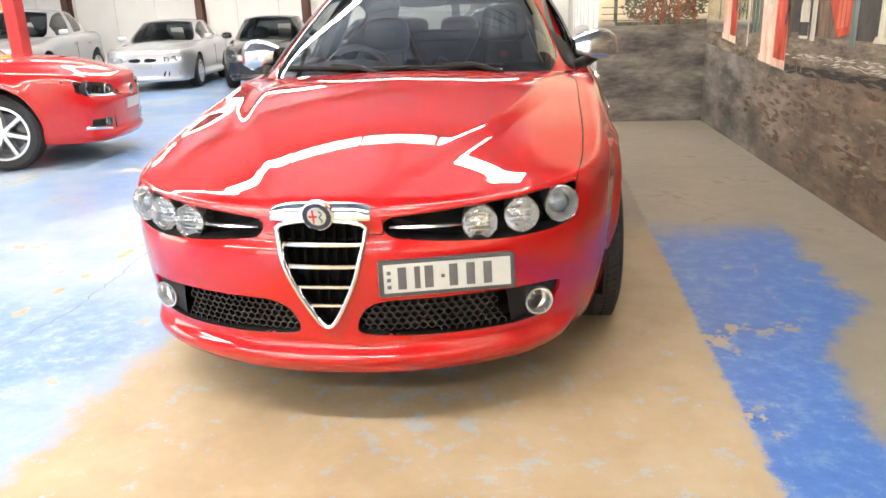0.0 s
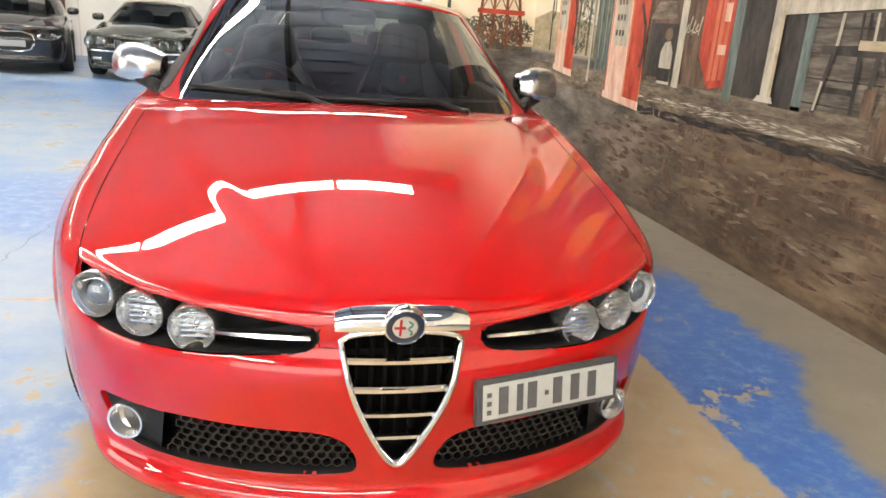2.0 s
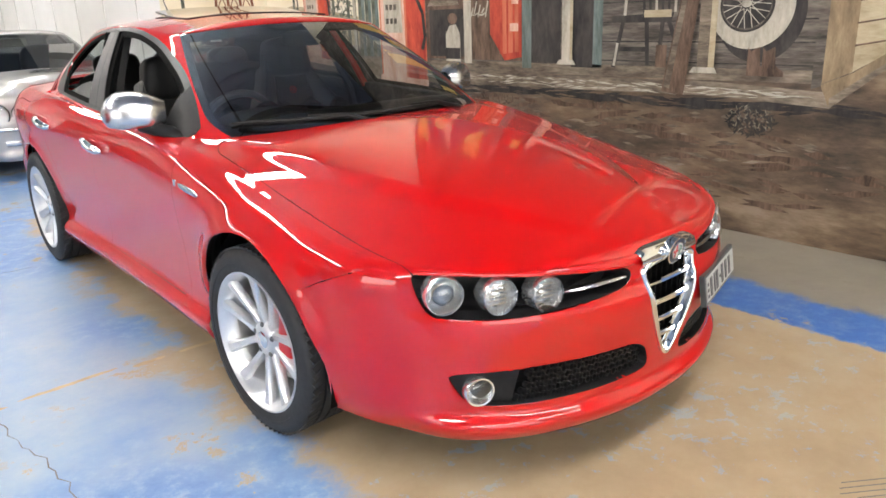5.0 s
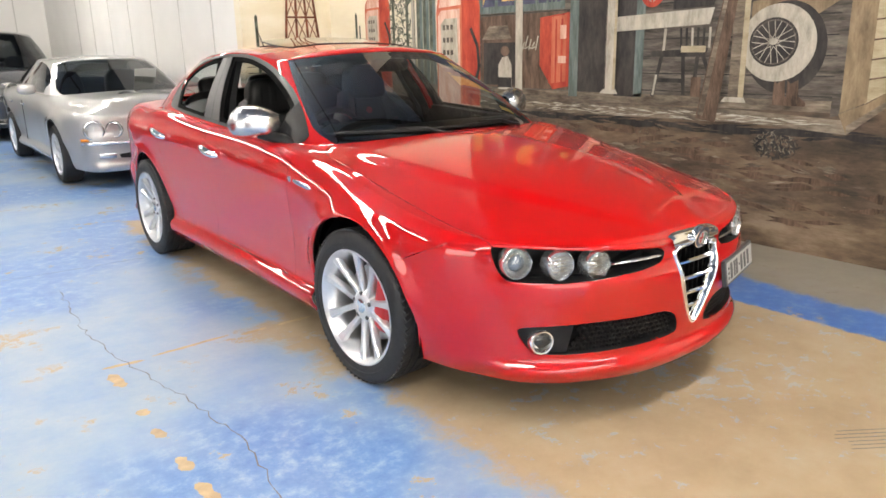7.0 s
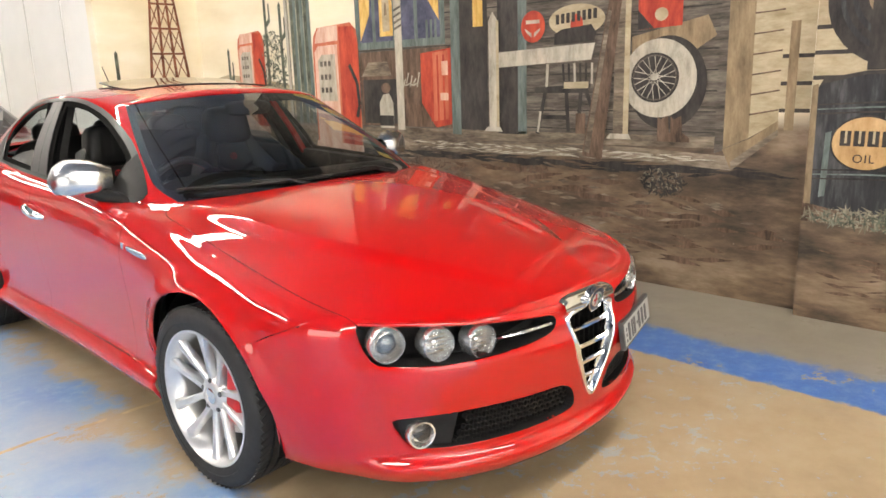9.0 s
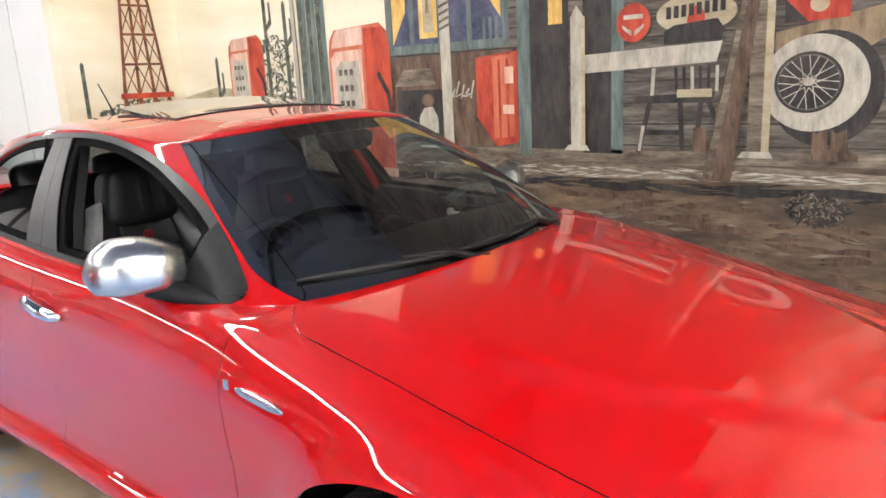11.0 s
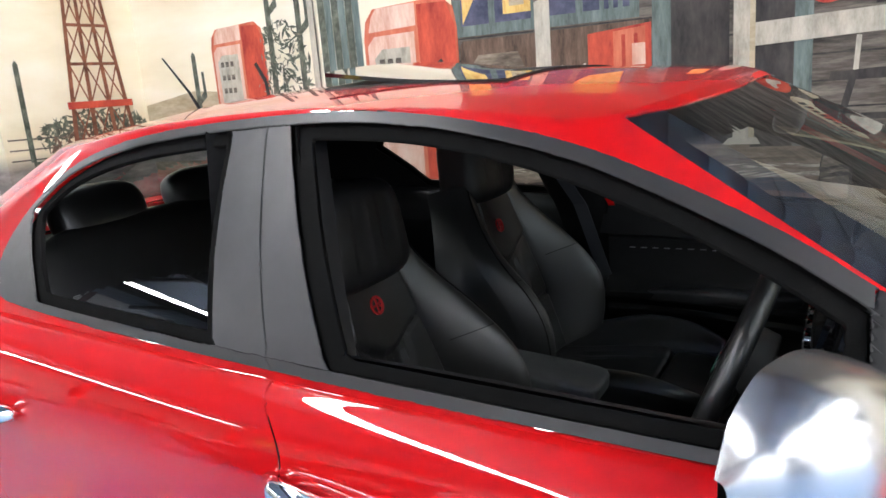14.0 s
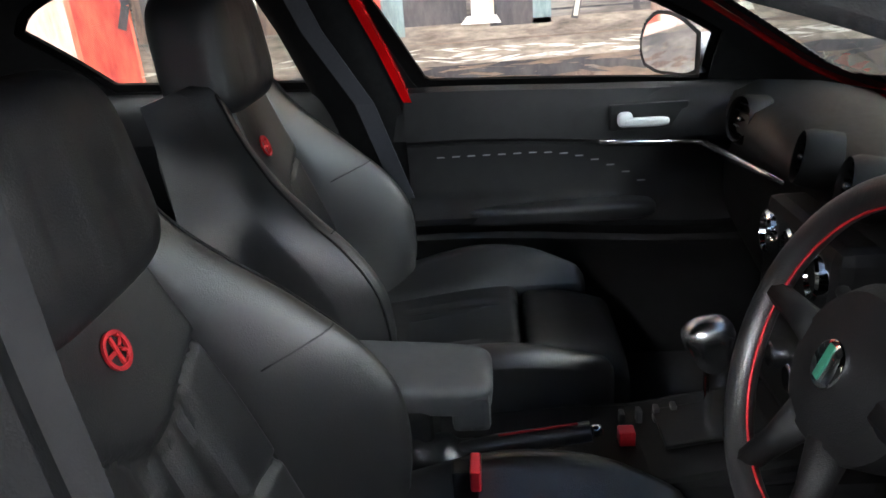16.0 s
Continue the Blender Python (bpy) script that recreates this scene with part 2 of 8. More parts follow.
    col = mix(bare, paint, tan)
    col = mix(margin, col, grey)
    dirt = step(noise_node(nt, 1.1, 8, 0.7), 0.60, 0.85)
    dk = nt.nodes.new("ShaderNodeMix")
    dk.data_type, dk.blend_type = "RGBA", "MULTIPLY"
    L(math_node("MULTIPLY", dirt, 0.35), dk.inputs["Factor"])
    L(col, dk.inputs["A"])
    dk.inputs["B"].default_value = (0.45, 0.40, 0.34, 1)
    L(dk.outputs["Result"], b.inputs["Base Color"])
    rough = math_node("ADD", math_node("MULTIPLY", bare, 0.22), math_node("ADD", 0.24, math_node("MULTIPLY", fine, 0.22)))
    L(rough, b.inputs["Roughness"])
    h = math_node("ADD", math_node("MULTIPLY", bare, -0.7), math_node("MULTIPLY", grit, 0.25))
    bump(nt, b, h, 0.25, 0.002)
    return m


floor_paint = floor_material()

scar_tan = surface("scar_tan", (0.46, 0.34, 0.20), 0.7, 0, 0.2, 14, 0.08, 0.2, 120)

# ---- small tools ----
def mesh_object(name, me, parent=None, label="", smooth=True):
    ob = new(name, me)
    if parent is not None:
        ob.parent = parent
    if smooth:
        me.polygons.foreach_set("use_smooth", np.ones(len(me.polygons), dtype=bool))
    if label:
        ob["label"] = label
    return ob


def part(name, bm, material, parent=None, label="", smooth=False):
    """One bmesh as one mesh object under a thing or a part."""
    me = bpy.data.meshes.new(name)
    bm.normal_update()
    bm.to_mesh(me)
    bm.free()
    for m in (material if isinstance(material, (list, tuple)) else [material]):
        me.materials.append(m)
    return mesh_object(name, me, parent, label, smooth)


def empty(name, m=None, label="", category="", group="", kind=""):
    ob = new(name)
    ob.empty_display_size = 0.1
    if m is not None:
        ob.matrix_basis = m
    return tagged(ob, label, category, group, kind)


def add_box(bm, x0, x1, y0, y1, z0, z1, bevel=0.0, m=None, seg=2):
    r = bmesh.ops.create_cube(bm, size=1)
    vs = r["verts"]
    for v in vs:
        v.co = Vector(((x0 + x1) / 2 + v.co.x * (x1 - x0), (y0 + y1) / 2 + v.co.y * (y1 - y0), (z0 + z1) / 2 + v.co.z * (z1 - z0)))
        if m is not None:
            v.co = m @ v.co
    if bevel > 0:
        es = list({e for v in vs for e in v.link_edges})
        bmesh.ops.bevel(bm, geom=es, offset=bevel, segments=seg, affect="EDGES", profile=0.6)
    return bm


def boxed(name, material, parent, x0, x1, y0, y1, z0, z1, bevel=0.0, m=None, label="", seg=2):
    return part(name, add_box(bmesh.new(), x0, x1, y0, y1, z0, z1, bevel, m, seg), material, parent, label, smooth=False)


def add_lathe(bm, profile, m, seg=48, closed=False):
    """Revolves rows (radius, along) about the local x axis, placed by m."""
    rings = []
    for r, a in profile:
        rings.append([bm.verts.new(m @ Vector((a, r * math.cos(2 * math.pi * k / seg), r * math.sin(2 * math.pi * k / seg)))) for k in range(seg)])
    pairs = list(zip(rings, rings[1:])) + ([(rings[-1], rings[0])] if closed else [])
    for a, b in pairs:
        for k in range(seg):
            bm.faces.new((a[k], a[(k + 1) % seg], b[(k + 1) % seg], b[k]))
    return rings


def lathe(name, material, parent, profile, m, seg=48, label="", closed=False, caps=False):
    bm = bmesh.new()
    rings = add_lathe(bm, profile, m, seg, closed)
    if caps:
        bm.faces.new(rings[0][::-1])
        bm.faces.new(rings[-1])
    bmesh.ops.recalc_face_normals(bm, faces=bm.faces)
    ob = part(name, bm, material, parent, label, smooth=True)
    sharpen(ob)
    return ob


def sharpen(ob, angle=35):
    """Marks the edges sharper than the angle."""
    me = ob.data
    bm = bmesh.new()
    bm.from_mesh(me)
    lim = radians(angle)
    for e in bm.edges:
        e.smooth = not (len(e.link_faces) == 2 and e.calc_face_angle(0) > lim)
    bm.to_mesh(me)
    bm.free()
    return ob


def add_tube(bm, pts, r, seg=8, cap=True):
    pts = [Vector(p) for p in pts]
    rings = []
    for i, p in enumerate(pts):
        d = (pts[min(i + 1, len(pts) - 1)] - pts[max(i - 1, 0)]).normalized()
        q = d.to_track_quat("X", "Z").to_matrix()
        rr = r[i] if isinstance(r, (list, tuple)) else r
        rings.append([bm.verts.new(p + q @ Vector((0, rr * math.cos(2 * math.pi * k / seg), rr * math.sin(2 * math.pi * k / seg)))) for k in range(seg)])
    for a, b in zip(rings, rings[1:]):
        for k in range(seg):
            bm.faces.new((a[k], a[(k + 1) % seg], b[(k + 1) % seg], b[k]))
    if cap:
        bm.faces.new(rings[0][::-1])
        bm.faces.new(rings[-1])
    return bm


def tube(name, material, parent, pts, r, seg=10, label=""):
    bm = add_tube(bmesh.new(), pts, r, seg)
    bmesh.ops.recalc_face_normals(bm, faces=bm.faces)
    return sharpen(part(name, bm, material, parent, label, smooth=True), 50)


def add_cushion(bm, size, power=3.0, n=10, m=None, dents=None):
    """A rounded, padded block: a cube grid drawn onto a superellipsoid; dents(p) may move its points."""
    r = bmesh.ops.create_cube(bm, size=2)
    vs = set(r["verts"])
    es = list({e for v in vs for e in v.link_edges})
    before = set(bm.verts) - vs
    bmesh.ops.subdivide_edges(bm, edges=es, cuts=n, use_grid_fill=True)
    for v in set(bm.verts) - before:
        p = v.co
        k = (abs(p.x) ** power + abs(p.y) ** power + abs(p.z) ** power) ** (1 / power)
        p = p / k
        p = Vector((p.x * size[0] / 2, p.y * size[1] / 2, p.z * size[2] / 2))
        if dents:
            p = dents(p)
        v.co = m @ p if m is not None else p
    return bm


def cushion(name, material, parent, size, m, power=4.0, n=10, label="", dents=None):
    return part(name, add_cushion(bmesh.new(), size, power, n, m, dents), material, parent, label, smooth=True)


def curve(keys, q):
    """A smooth curve through rows (key, value, ...), read at q."""
    k = np.array(keys, float)
    x, v = k[:, 0], k[:, 1:]
    q = np.clip(np.asarray(q, float), x[0], x[-1])
    d = np.diff(v, axis=0) / np.diff(x)[:, None]
    t = np.zeros_like(v)
    t[0], t[-1] = d[0], d[-1]
    h = np.diff(x)
    t[1:-1] = (d[:-1] * h[1:, None] + d[1:] * h[:-1, None]) / (h[:-1] + h[1:])[:, None]
    i = np.clip(np.searchsorted(x, q, side="right") - 1, 0, len(x) - 2)
    hh = h[i][..., None]
    u = ((q - x[i]) / h[i])[..., None]
    out = (2 * u**3 - 3 * u**2 + 1) * v[i] + (u**3 - 2 * u**2 + u) * hh * t[i] + (-2 * u**3 + 3 * u**2) * v[i + 1] + (u**3 - u**2) * hh * t[i + 1]
    return out[..., 0] if out.shape[-1] == 1 else out


def smoothstep(a, b, x):
    u = np.clip((np.asarray(x, float) - a) / (b - a), 0, 1)
    return u * u * (3 - 2 * u)


def poly_distance(poly, a, b):
    """Signed distance of points (a, b) to a closed polygon; negative inside."""
    p = np.array(poly, float)
    q = np.roll(p, -1, axis=0)
    best = np.full(np.shape(a), 1e9)
    inside = np.zeros(np.shape(a), bool)
    for (x0, y0), (x1, y1) in zip(p, q):
        dx, dy = x1 - x0, y1 - y0
        u = np.clip(((a - x0) * dx + (b - y0) * dy) / (dx * dx + dy * dy + 1e-12), 0, 1)
        best = np.minimum(best, np.hypot(a - x0 - u * dx, b - y0 - u * dy))
        cross = (y0 > b) != (y1 > b)
        inside ^= cross & (a < dx * (b - y0) / (dy if abs(dy) > 1e-9 else 1e-9) + x0)
    return np.where(inside, -best, best)


def rounded(poly, r=2):
    """A polygon with its corners cut smooth, r times."""
    p = np.array(poly, float)
    for _ in range(r):
        n = np.roll(p, -1, axis=0)
        p = np.stack([p * 0.75 + n * 0.25, p * 0.25 + n * 0.75], 1).reshape(-1, 2)
    return p

# ---- panelled shells: a grid of points that is cut along curves into panels ----
class Shell:
    def __init__(self, P):
        self.P = P
        self.taken = np.zeros(P.shape[:2], bool)
        self.cutlist = []
        di = np.gradient(P, axis=0)
        dj = np.gradient(P, axis=1)
        n = np.cross(di, dj)
        self.N = n / (np.linalg.norm(n, axis=2, keepdims=True) + 1e-12)

    def cut(self, f, where=None):
        """Draws the grid onto the line f = 0."""
        P = self.P
        v = f(P[..., 0], P[..., 1], P[..., 2])
        gi, gj = np.gradient(v, axis=0), np.gradient(v, axis=1)
        g2 = gi * gi + gj * gj + 1e-12
        si, sj = -v * gi / g2, -v * gj / g2
        ok = (np.abs(si) <= 0.62) & (np.abs(sj) <= 0.62) & ~self.taken
        if where is not None:
            ok &= where(P[..., 0], P[..., 1], P[..., 2])
        di, dj = np.gradient(P, axis=0), np.gradient(P, axis=1)
        edge = np.zeros_like(ok)
        edge[0], edge[-1] = True, True
        si = np.where(edge, 0, si)
        edge = np.zeros_like(ok)
        edge[:, 0], edge[:, -1] = True, True
        sj = np.where(edge, 0, sj)
        move = di * si[..., None] + dj * sj[..., None]
        self.P = np.where(ok[..., None], P + move, P)
        self.taken |= ok

    def triangles(self, label):
        P, T = self.P, self.taken
        ni, nj = P.shape[:2]
        idx = np.arange(ni * nj).reshape(ni, nj)
        a, b, c, d = idx[:-1, :-1], idx[1:, :-1], idx[1:, 1:], idx[:-1, 1:]
        ac = (T[:-1, :-1] & T[1:, 1:])
        t1 = np.where(ac[..., None], np.stack([a, b, c], -1), np.stack([a, b, d], -1)).reshape(-1, 3)
        t2 = np.where(ac[..., None], np.stack([a, c, d], -1), np.stack([b, c, d], -1)).reshape(-1, 3)
        tri = np.concatenate([t1, t2])
        flat = P.reshape(-1, 3)
        c = flat[tri].mean(1)
        lab = label(c[:, 0], c[:, 1], c[:, 2])
        return tri, lab


def panel(name, shell, tri, material, parent, sides=(1,), lip=0.014, gap=0.0026, label="", offset=0.0, inward=False, lips=True):
    """One panel out of triangles of the shell, with a folded edge; sides: 1 and / or -1 for the mirrored half."""
    flat, nor = shell.P.reshape(-1, 3), shell.N.reshape(-1, 3)
    used, inv = np.unique(tri, return_inverse=True)
    tri = inv.reshape(-1, 3)
    p, n = flat[used].copy(), nor[used].copy()
    p = p + n * offset
    e = np.concatenate([tri[:, [0, 1]], tri[:, [1, 2]], tri[:, [2, 0]]])
    key = np.sort(e, 1)
    _, first, count = np.unique(key, axis=0, return_index=True, return_counts=True)
    border = e[first[count == 1]]
    mid = (np.abs(p[border[:, 0], 0]) < 1e-4) & (np.abs(p[border[:, 1], 0]) < 1e-4)
    border = border[~mid]
    if gap > 0 and len(border):
        c = p[tri].mean(1)
        s, k = np.zeros_like(p), np.zeros(len(p))
        for j in range(3):
            np.add.at(s, tri[:, j], c - p[tri[:, j]])
            np.add.at(k, tri[:, j], 1)
        s /= np.maximum(k, 1)[:, None]
        s /= np.linalg.norm(s, axis=1, keepdims=True) + 1e-9
        on = np.zeros(len(p), bool)
        on[border.ravel()] = True
        s[np.abs(p[:, 0]) < 1e-4] = 0
        p = np.where(on[:, None], p + s * gap, p)
    V, F, NN = [p], [tri], [n]
    if lips and len(border):
        bu, bi = np.unique(border, return_inverse=True)
        bi = bi.reshape(-1, 2)
        k = len(bu)
        top, low = p[bu], p[bu] - n[bu] * lip
        base = len(p)
        V += [top, low]
        NN += [n[bu], n[bu]]
        a, b = bi[:, 0] + base, bi[:, 1] + base
        F += [np.stack([b, a, a + k], 1), np.stack([b, a + k, b + k], 1)]
    V, F, NN = np.concatenate(V), np.concatenate(F), np.concatenate(NN)
    allv, allf, alln = [], [], []
    off = 0
    for s in sides:
        m = np.array([s, 1, 1])
        allv.append(V * m)
        alln.append(NN * m)
        allf.append((F if s > 0 else F[:, ::-1]) + off)
        off += len(V)
    V, F, NN = np.concatenate(allv), np.concatenate(allf), np.concatenate(alln)
    if inward:
        F, NN = F[:, ::-1], -NN
    me = bpy.data.meshes.new(name)
    me.from_pydata(V.tolist(), [], F.tolist())
    me.materials.append(material)
    ob = mesh_object(name, me, parent, label)
    me.normals_split_custom_set_from_vertices(NN.tolist())
    return ob

# ---- the hall ----
def slab(name, material, x0, x1, y0, y1, z0, z1):
    ob = boxed(name, material, None, x0, x1, y0, y1, z0, z1)
    return tagged(ob, kind="structure")


slab("floor", floor_paint, -16, 2.55, -10, 16.4, -0.2, 0.0)
slab("ceiling", roof_sheet, -16.2, 2.6, -10.2, 16.6, 5.2, 5.3)


def painted(name, lo, hi, scale=5.0, stretch=(1, 1, 1), mid=None, rough=0.6):
    """Mural paint: brushed, mottled colour, matt."""
    m, nt, b = node_mat(name)
    f = noise_node(nt, scale, 8, 0.68, stretch)
    g = noise_node(nt, scale * 5, 6, 0.65, stretch)
    mx = nt.nodes.new("ShaderNodeMath")
    mx.operation = "MULTIPLY_ADD"
    nt.links.new(g, mx.inputs[0])
    mx.inputs[1].default_value = 0.35
    nt.links.new(f, mx.inputs[2])
    stops = [(0.50, lo), (0.86, hi)] if mid is None else [(0.48, lo), (0.66, mid), (0.88, hi)]
    nt.links.new(ramp(nt, mx.outputs[0], stops), b.inputs["Base Color"])
    b.inputs["Roughness"].default_value = rough
    b.inputs["Specular IOR Level"].default_value = 0.35
    return m


def mural_wall_material():
    """The painted wall: dirt below, dusk sky above."""
    m, nt, b = node_mat("mural_ground_and_sky")
    L = nt.links.new
    tc = nt.nodes.new("ShaderNodeTexCoord")
    sep = nt.nodes.new("ShaderNodeSeparateXYZ")
    L(tc.outputs["Object"], sep.inputs[0])
    f = noise_node(nt, 1.3, 8, 0.6, (1, 0.9, 2.6))
    g = noise_node(nt, 7.0, 8, 0.70, (1, 0.8, 3.6))
    add = nt.nodes.new("ShaderNodeMath")
    add.operation = "MULTIPLY_ADD"
    L(g, add.inputs[0])
    add.inputs[1].default_value = 0.38
    L(f, add.inputs[2])
    dirt = ramp(nt, add.outputs[0], [(0.52, (0.024, 0.018, 0.013)), (0.63, (0.080, 0.056, 0.038)), (0.75, (0.165, 0.112, 0.070)), (0.90, (0.29, 0.225, 0.16))])
    # towards the far end the dirt is painted greyer
    far = nt.nodes.new("ShaderNodeMapRange")
    far.inputs["From Min"].default_value, far.inputs["From Max"].default_value = 1.5, 4.5
    L(sep.outputs[1], far.inputs[0])
    hs = nt.nodes.new("ShaderNodeHueSaturation")
    L(dirt, hs.inputs["Color"])
    hs.inputs["Saturation"].default_value = 0.35
    gm = nt.nodes.new("ShaderNodeMix")
    gm.data_type = "RGBA"
    L(far.outputs[0], gm.inputs["Factor"])
    L(dirt, gm.inputs["A"])
    L(hs.outputs[0], gm.inputs["B"])
    dirt = gm.outputs["Result"]
    sky_c = ramp(nt, noise_node(nt, 1.0, 5, 0.55, (1, 0.6, 2.5)), [(0.3, (0.70, 0.60, 0.42)), (0.5, (0.80, 0.72, 0.55)), (0.7, (0.86, 0.81, 0.69))])
    edge = nt.nodes.new("ShaderNodeMapRange")
    edge.inputs["From Min"].default_value, edge.inputs["From Max"].default_value = 1.05, 1.16
    L(sep.outputs[2], edge.inputs[0])
    mx = nt.nodes.new("ShaderNodeMix")
    mx.data_type = "RGBA"
    L(edge.outputs[0], mx.inputs["Factor"])
    L(dirt, mx.inputs["A"])
    L(sky_c, mx.inputs["B"])
    L(mx.outputs["Result"], b.inputs["Base Color"])
    b.inputs["Roughness"].default_value = 0.5
    bump(nt, b, noise_node(nt, 40, 4), 0.06, 0.002)
    return m


mural_ground = mural_wall_material()
WX, NY = 2.39, 5.75
slab("wall_east", mural_ground, WX, WX + 0.16, -10, NY + 0.16, 0, 5.2)
slab("wall_stub", mural_ground, 1.22, WX - 0.002, NY, NY + 0.16, 0, 5.2)
slab("wall_return", white_wall, 1.222, 1.38, NY + 0.162, 16.4, 0, 5.2)
slab("wall_north", white_wall, -16, 1.22, 16.4, 16.56, 0, 5.2)
# unseen south and west walls, left open where the added daylight lamps stand
slab("wall_south_1", white_wall, -16, -8.6, -10.16, -10, 0, 5.2)
slab("wall_south_2", white_wall, -1.4, 2.6, -10.16, -10, 0, 5.2)
slab("wall_south_lintel", white_wall, -8.6, -1.4, -10.16, -10, 4.3, 5.2)
slab("wall_west_1", white_wall, -16.16, -16, -10, -4.6, 0, 5.2)
slab("wall_west_2", white_wall, -16.16, -16, 2.6, 16.56, 0, 5.2)
slab("wall_west_lintel", white_wall, -16.16, -16, -4.6, 2.6, 4.3, 5.2)
slab("ground", crack_dark, -60, 60, -60, 60, -0.5, -0.25)
# a shallow pier on the painted wall, painted as well
slab("wall_pier", mural_ground, WX - 0.10, WX - 0.001, -2.1, -0.94, 0, 5.2)
# cladding joints and brown steel columns on the far wall
for k in range(15):
    tagged(boxed("wall_joint", joint_shade_grey, None, -15.5 + k * 1.15, -15.48 + k * 1.15, 16.392, 16.3999, 0, 5.2), kind="structure")
for k in range(7):
    tagged(boxed("wall_joint", joint_shade_grey, None, 1.214, 1.2219, 6.6 + k * 1.15, 6.62 + k * 1.15, 0, 5.2), kind="structure")
for x in (-12.2, -8.4, -5.5, -1.6):
    bm = bmesh.new()
    add_box(bm, x - 0.09, x + 0.09, 16.14, 16.155, 0, 5.2)
    add_box(bm, x - 0.09, x + 0.09, 16.37, 16.385, 0, 5.2)
    add_box(bm, x - 0.006, x + 0.006, 16.156, 16.369, 0, 5.2)
    tagged(part("column", bm, column_brown), "brown steel column on the white wall", "column", "steel columns")
# ribs of the roof sheet and dark beams
bm = bmesh.new()
for k in range(85):
    add_box(bm, -16, 2.38, -10 + k * 0.31, -9.93 + k * 0.31, 5.165, 5.199)
tagged(part("ceiling_ribs", bm, roof_sheet), kind="structure")
for y in (-7.5, -3.2, 1.1, 5.2, 9.6, 13.4):
    tagged(boxed("beam", steel_grey, None, -16, 2.38, y - 0.07, y + 0.07, 4.78, 5.16), kind="structure")
for x in (-13.5, -10.3, -7.1, -3.9, -0.7):
    tagged(boxed("purlin", steel_grey, None, x - 0.05, x + 0.05, -10, 16.3, 5.0, 5.15), kind="structure")


def strip_light(m):
    """A hung batten with a broad glowing diffuser."""
    t = empty("strip_light", m, "white ceiling batten with a broad diffuser", "ceiling light", "strip lights")
    boxed("batten", plate_white, t, -0.62, 0.62, -0.10, 0.10, 0.0, 0.06, 0.006)
    for x in (-0.45, 0.45):
        tube("rod", steel_grey, t, [(x, 0, 0.045), (x, 0, 0.752)], 0.006, 6)
    boxed("diffuser", tube_white, t, -0.61, 0.61, -0.14, 0.14, -0.035, -0.001, 0.01)
    return t


light0 = None
# rows at y -7 and -2.7 are added unseen, to brighten bonnet and floor
for y, first in ((-7.0, 4), (-2.7, 4), (3.9, 4), (11.3, 3)):
    for k in range(first, 13):
        p = pose(-14.9 + k * 1.29, y, 4.45)
        if light0 is None:
            light0 = strip_light(p)
        else:
            copy_thing(light0, p)

# ---- the painted scene on the east wall: an old filling station, flat paint on the wall ----
P_BOARD = painted("mural_boards", (0.028, 0.024, 0.021), (0.23, 0.20, 0.165), 3.0, (1, 0.8, 6), (0.10, 0.086, 0.072))
P_DARK = painted("mural_dark", (0.012, 0.012, 0.013), (0.07, 0.06, 0.055), 4, (1, 2, 0.7))
P_GREEN = painted("mural_grey_green", (0.06, 0.085, 0.08), (0.20, 0.25, 0.235), 5, (1, 3, 0.6))
P_WHITE = painted("mural_white", (0.26, 0.235, 0.19), (0.60, 0.56, 0.47), 5, (1, 2.0, 0.7), (0.44, 0.405, 0.335))
P_CREAM = painted("mural_cream", (0.31, 0.25, 0.15), (0.55, 0.48, 0.34), 4, (1, 1, 3), (0.43, 0.36, 0.24))
P_TAN = painted("mural_tan", (0.15, 0.105, 0.062), (0.36, 0.275, 0.17), 5, (1, 2, 0.6))
P_ORANGE = painted("mural_orange", (0.36, 0.07, 0.035), (0.66, 0.23, 0.13), 4, (1, 2.5, 0.5), (0.55, 0.14, 0.075))
P_RED = painted("mural_red", (0.30, 0.025, 0.02), (0.62, 0.10, 0.05), 5, (1, 2, 0.6))
P_PINK = painted("mural_pale_orange", (0.55, 0.28, 0.20), (0.80, 0.62, 0.52), 4, (1, 2, 0.6))
P_BROWN = painted("mural_brown", (0.045, 0.028, 0.02), (0.20, 0.13, 0.09), 6, (1, 2.5, 0.6))
P_STONE = painted("mural_porch", (0.05, 0.039, 0.03), (0.34, 0.285, 0.22), 4, (1, 0.7, 3), (0.16, 0.128, 0.095))
P_LEAF = painted("mural_leaf", (0.025, 0.032, 0.024), (0.22, 0.23, 0.18), 14, (1, 1, 1), (0.085, 0.095, 0.07))
P_YELLOW = painted("mural_yellow", (0.50, 0.27, 0.05), (0.85, 0.62, 0.22), 6, (1, 3, 0.6))
P_BLUE = painted("mural_blue", (0.03, 0.035, 0.07), (0.12, 0.13, 0.20), 5)
P_STEEL = painted("mural_drum", (0.010, 0.011, 0.013), (0.12, 0.122, 0.125), 3, (1, 3, 0.5), (0.033, 0.035, 0.040))
P_RUST = painted("mural_rust", (0.10, 0.035, 0.02), (0.34, 0.13, 0.07), 9)
P_DRY = painted("mural_grass", (0.10, 0.09, 0.06), (0.38, 0.34, 0.26), 12, (1, 4, 0.5))
P_SIGN = painted("mural_sign_amber", (0.30, 0.16, 0.06), (0.62, 0.42, 0.22), 4, (1, 2, 0.8), (0.46, 0.29, 0.13))

mural = empty("wall_mural", None, "painted mural of an old desert filling station on the wall", "mural")


MP = [0]


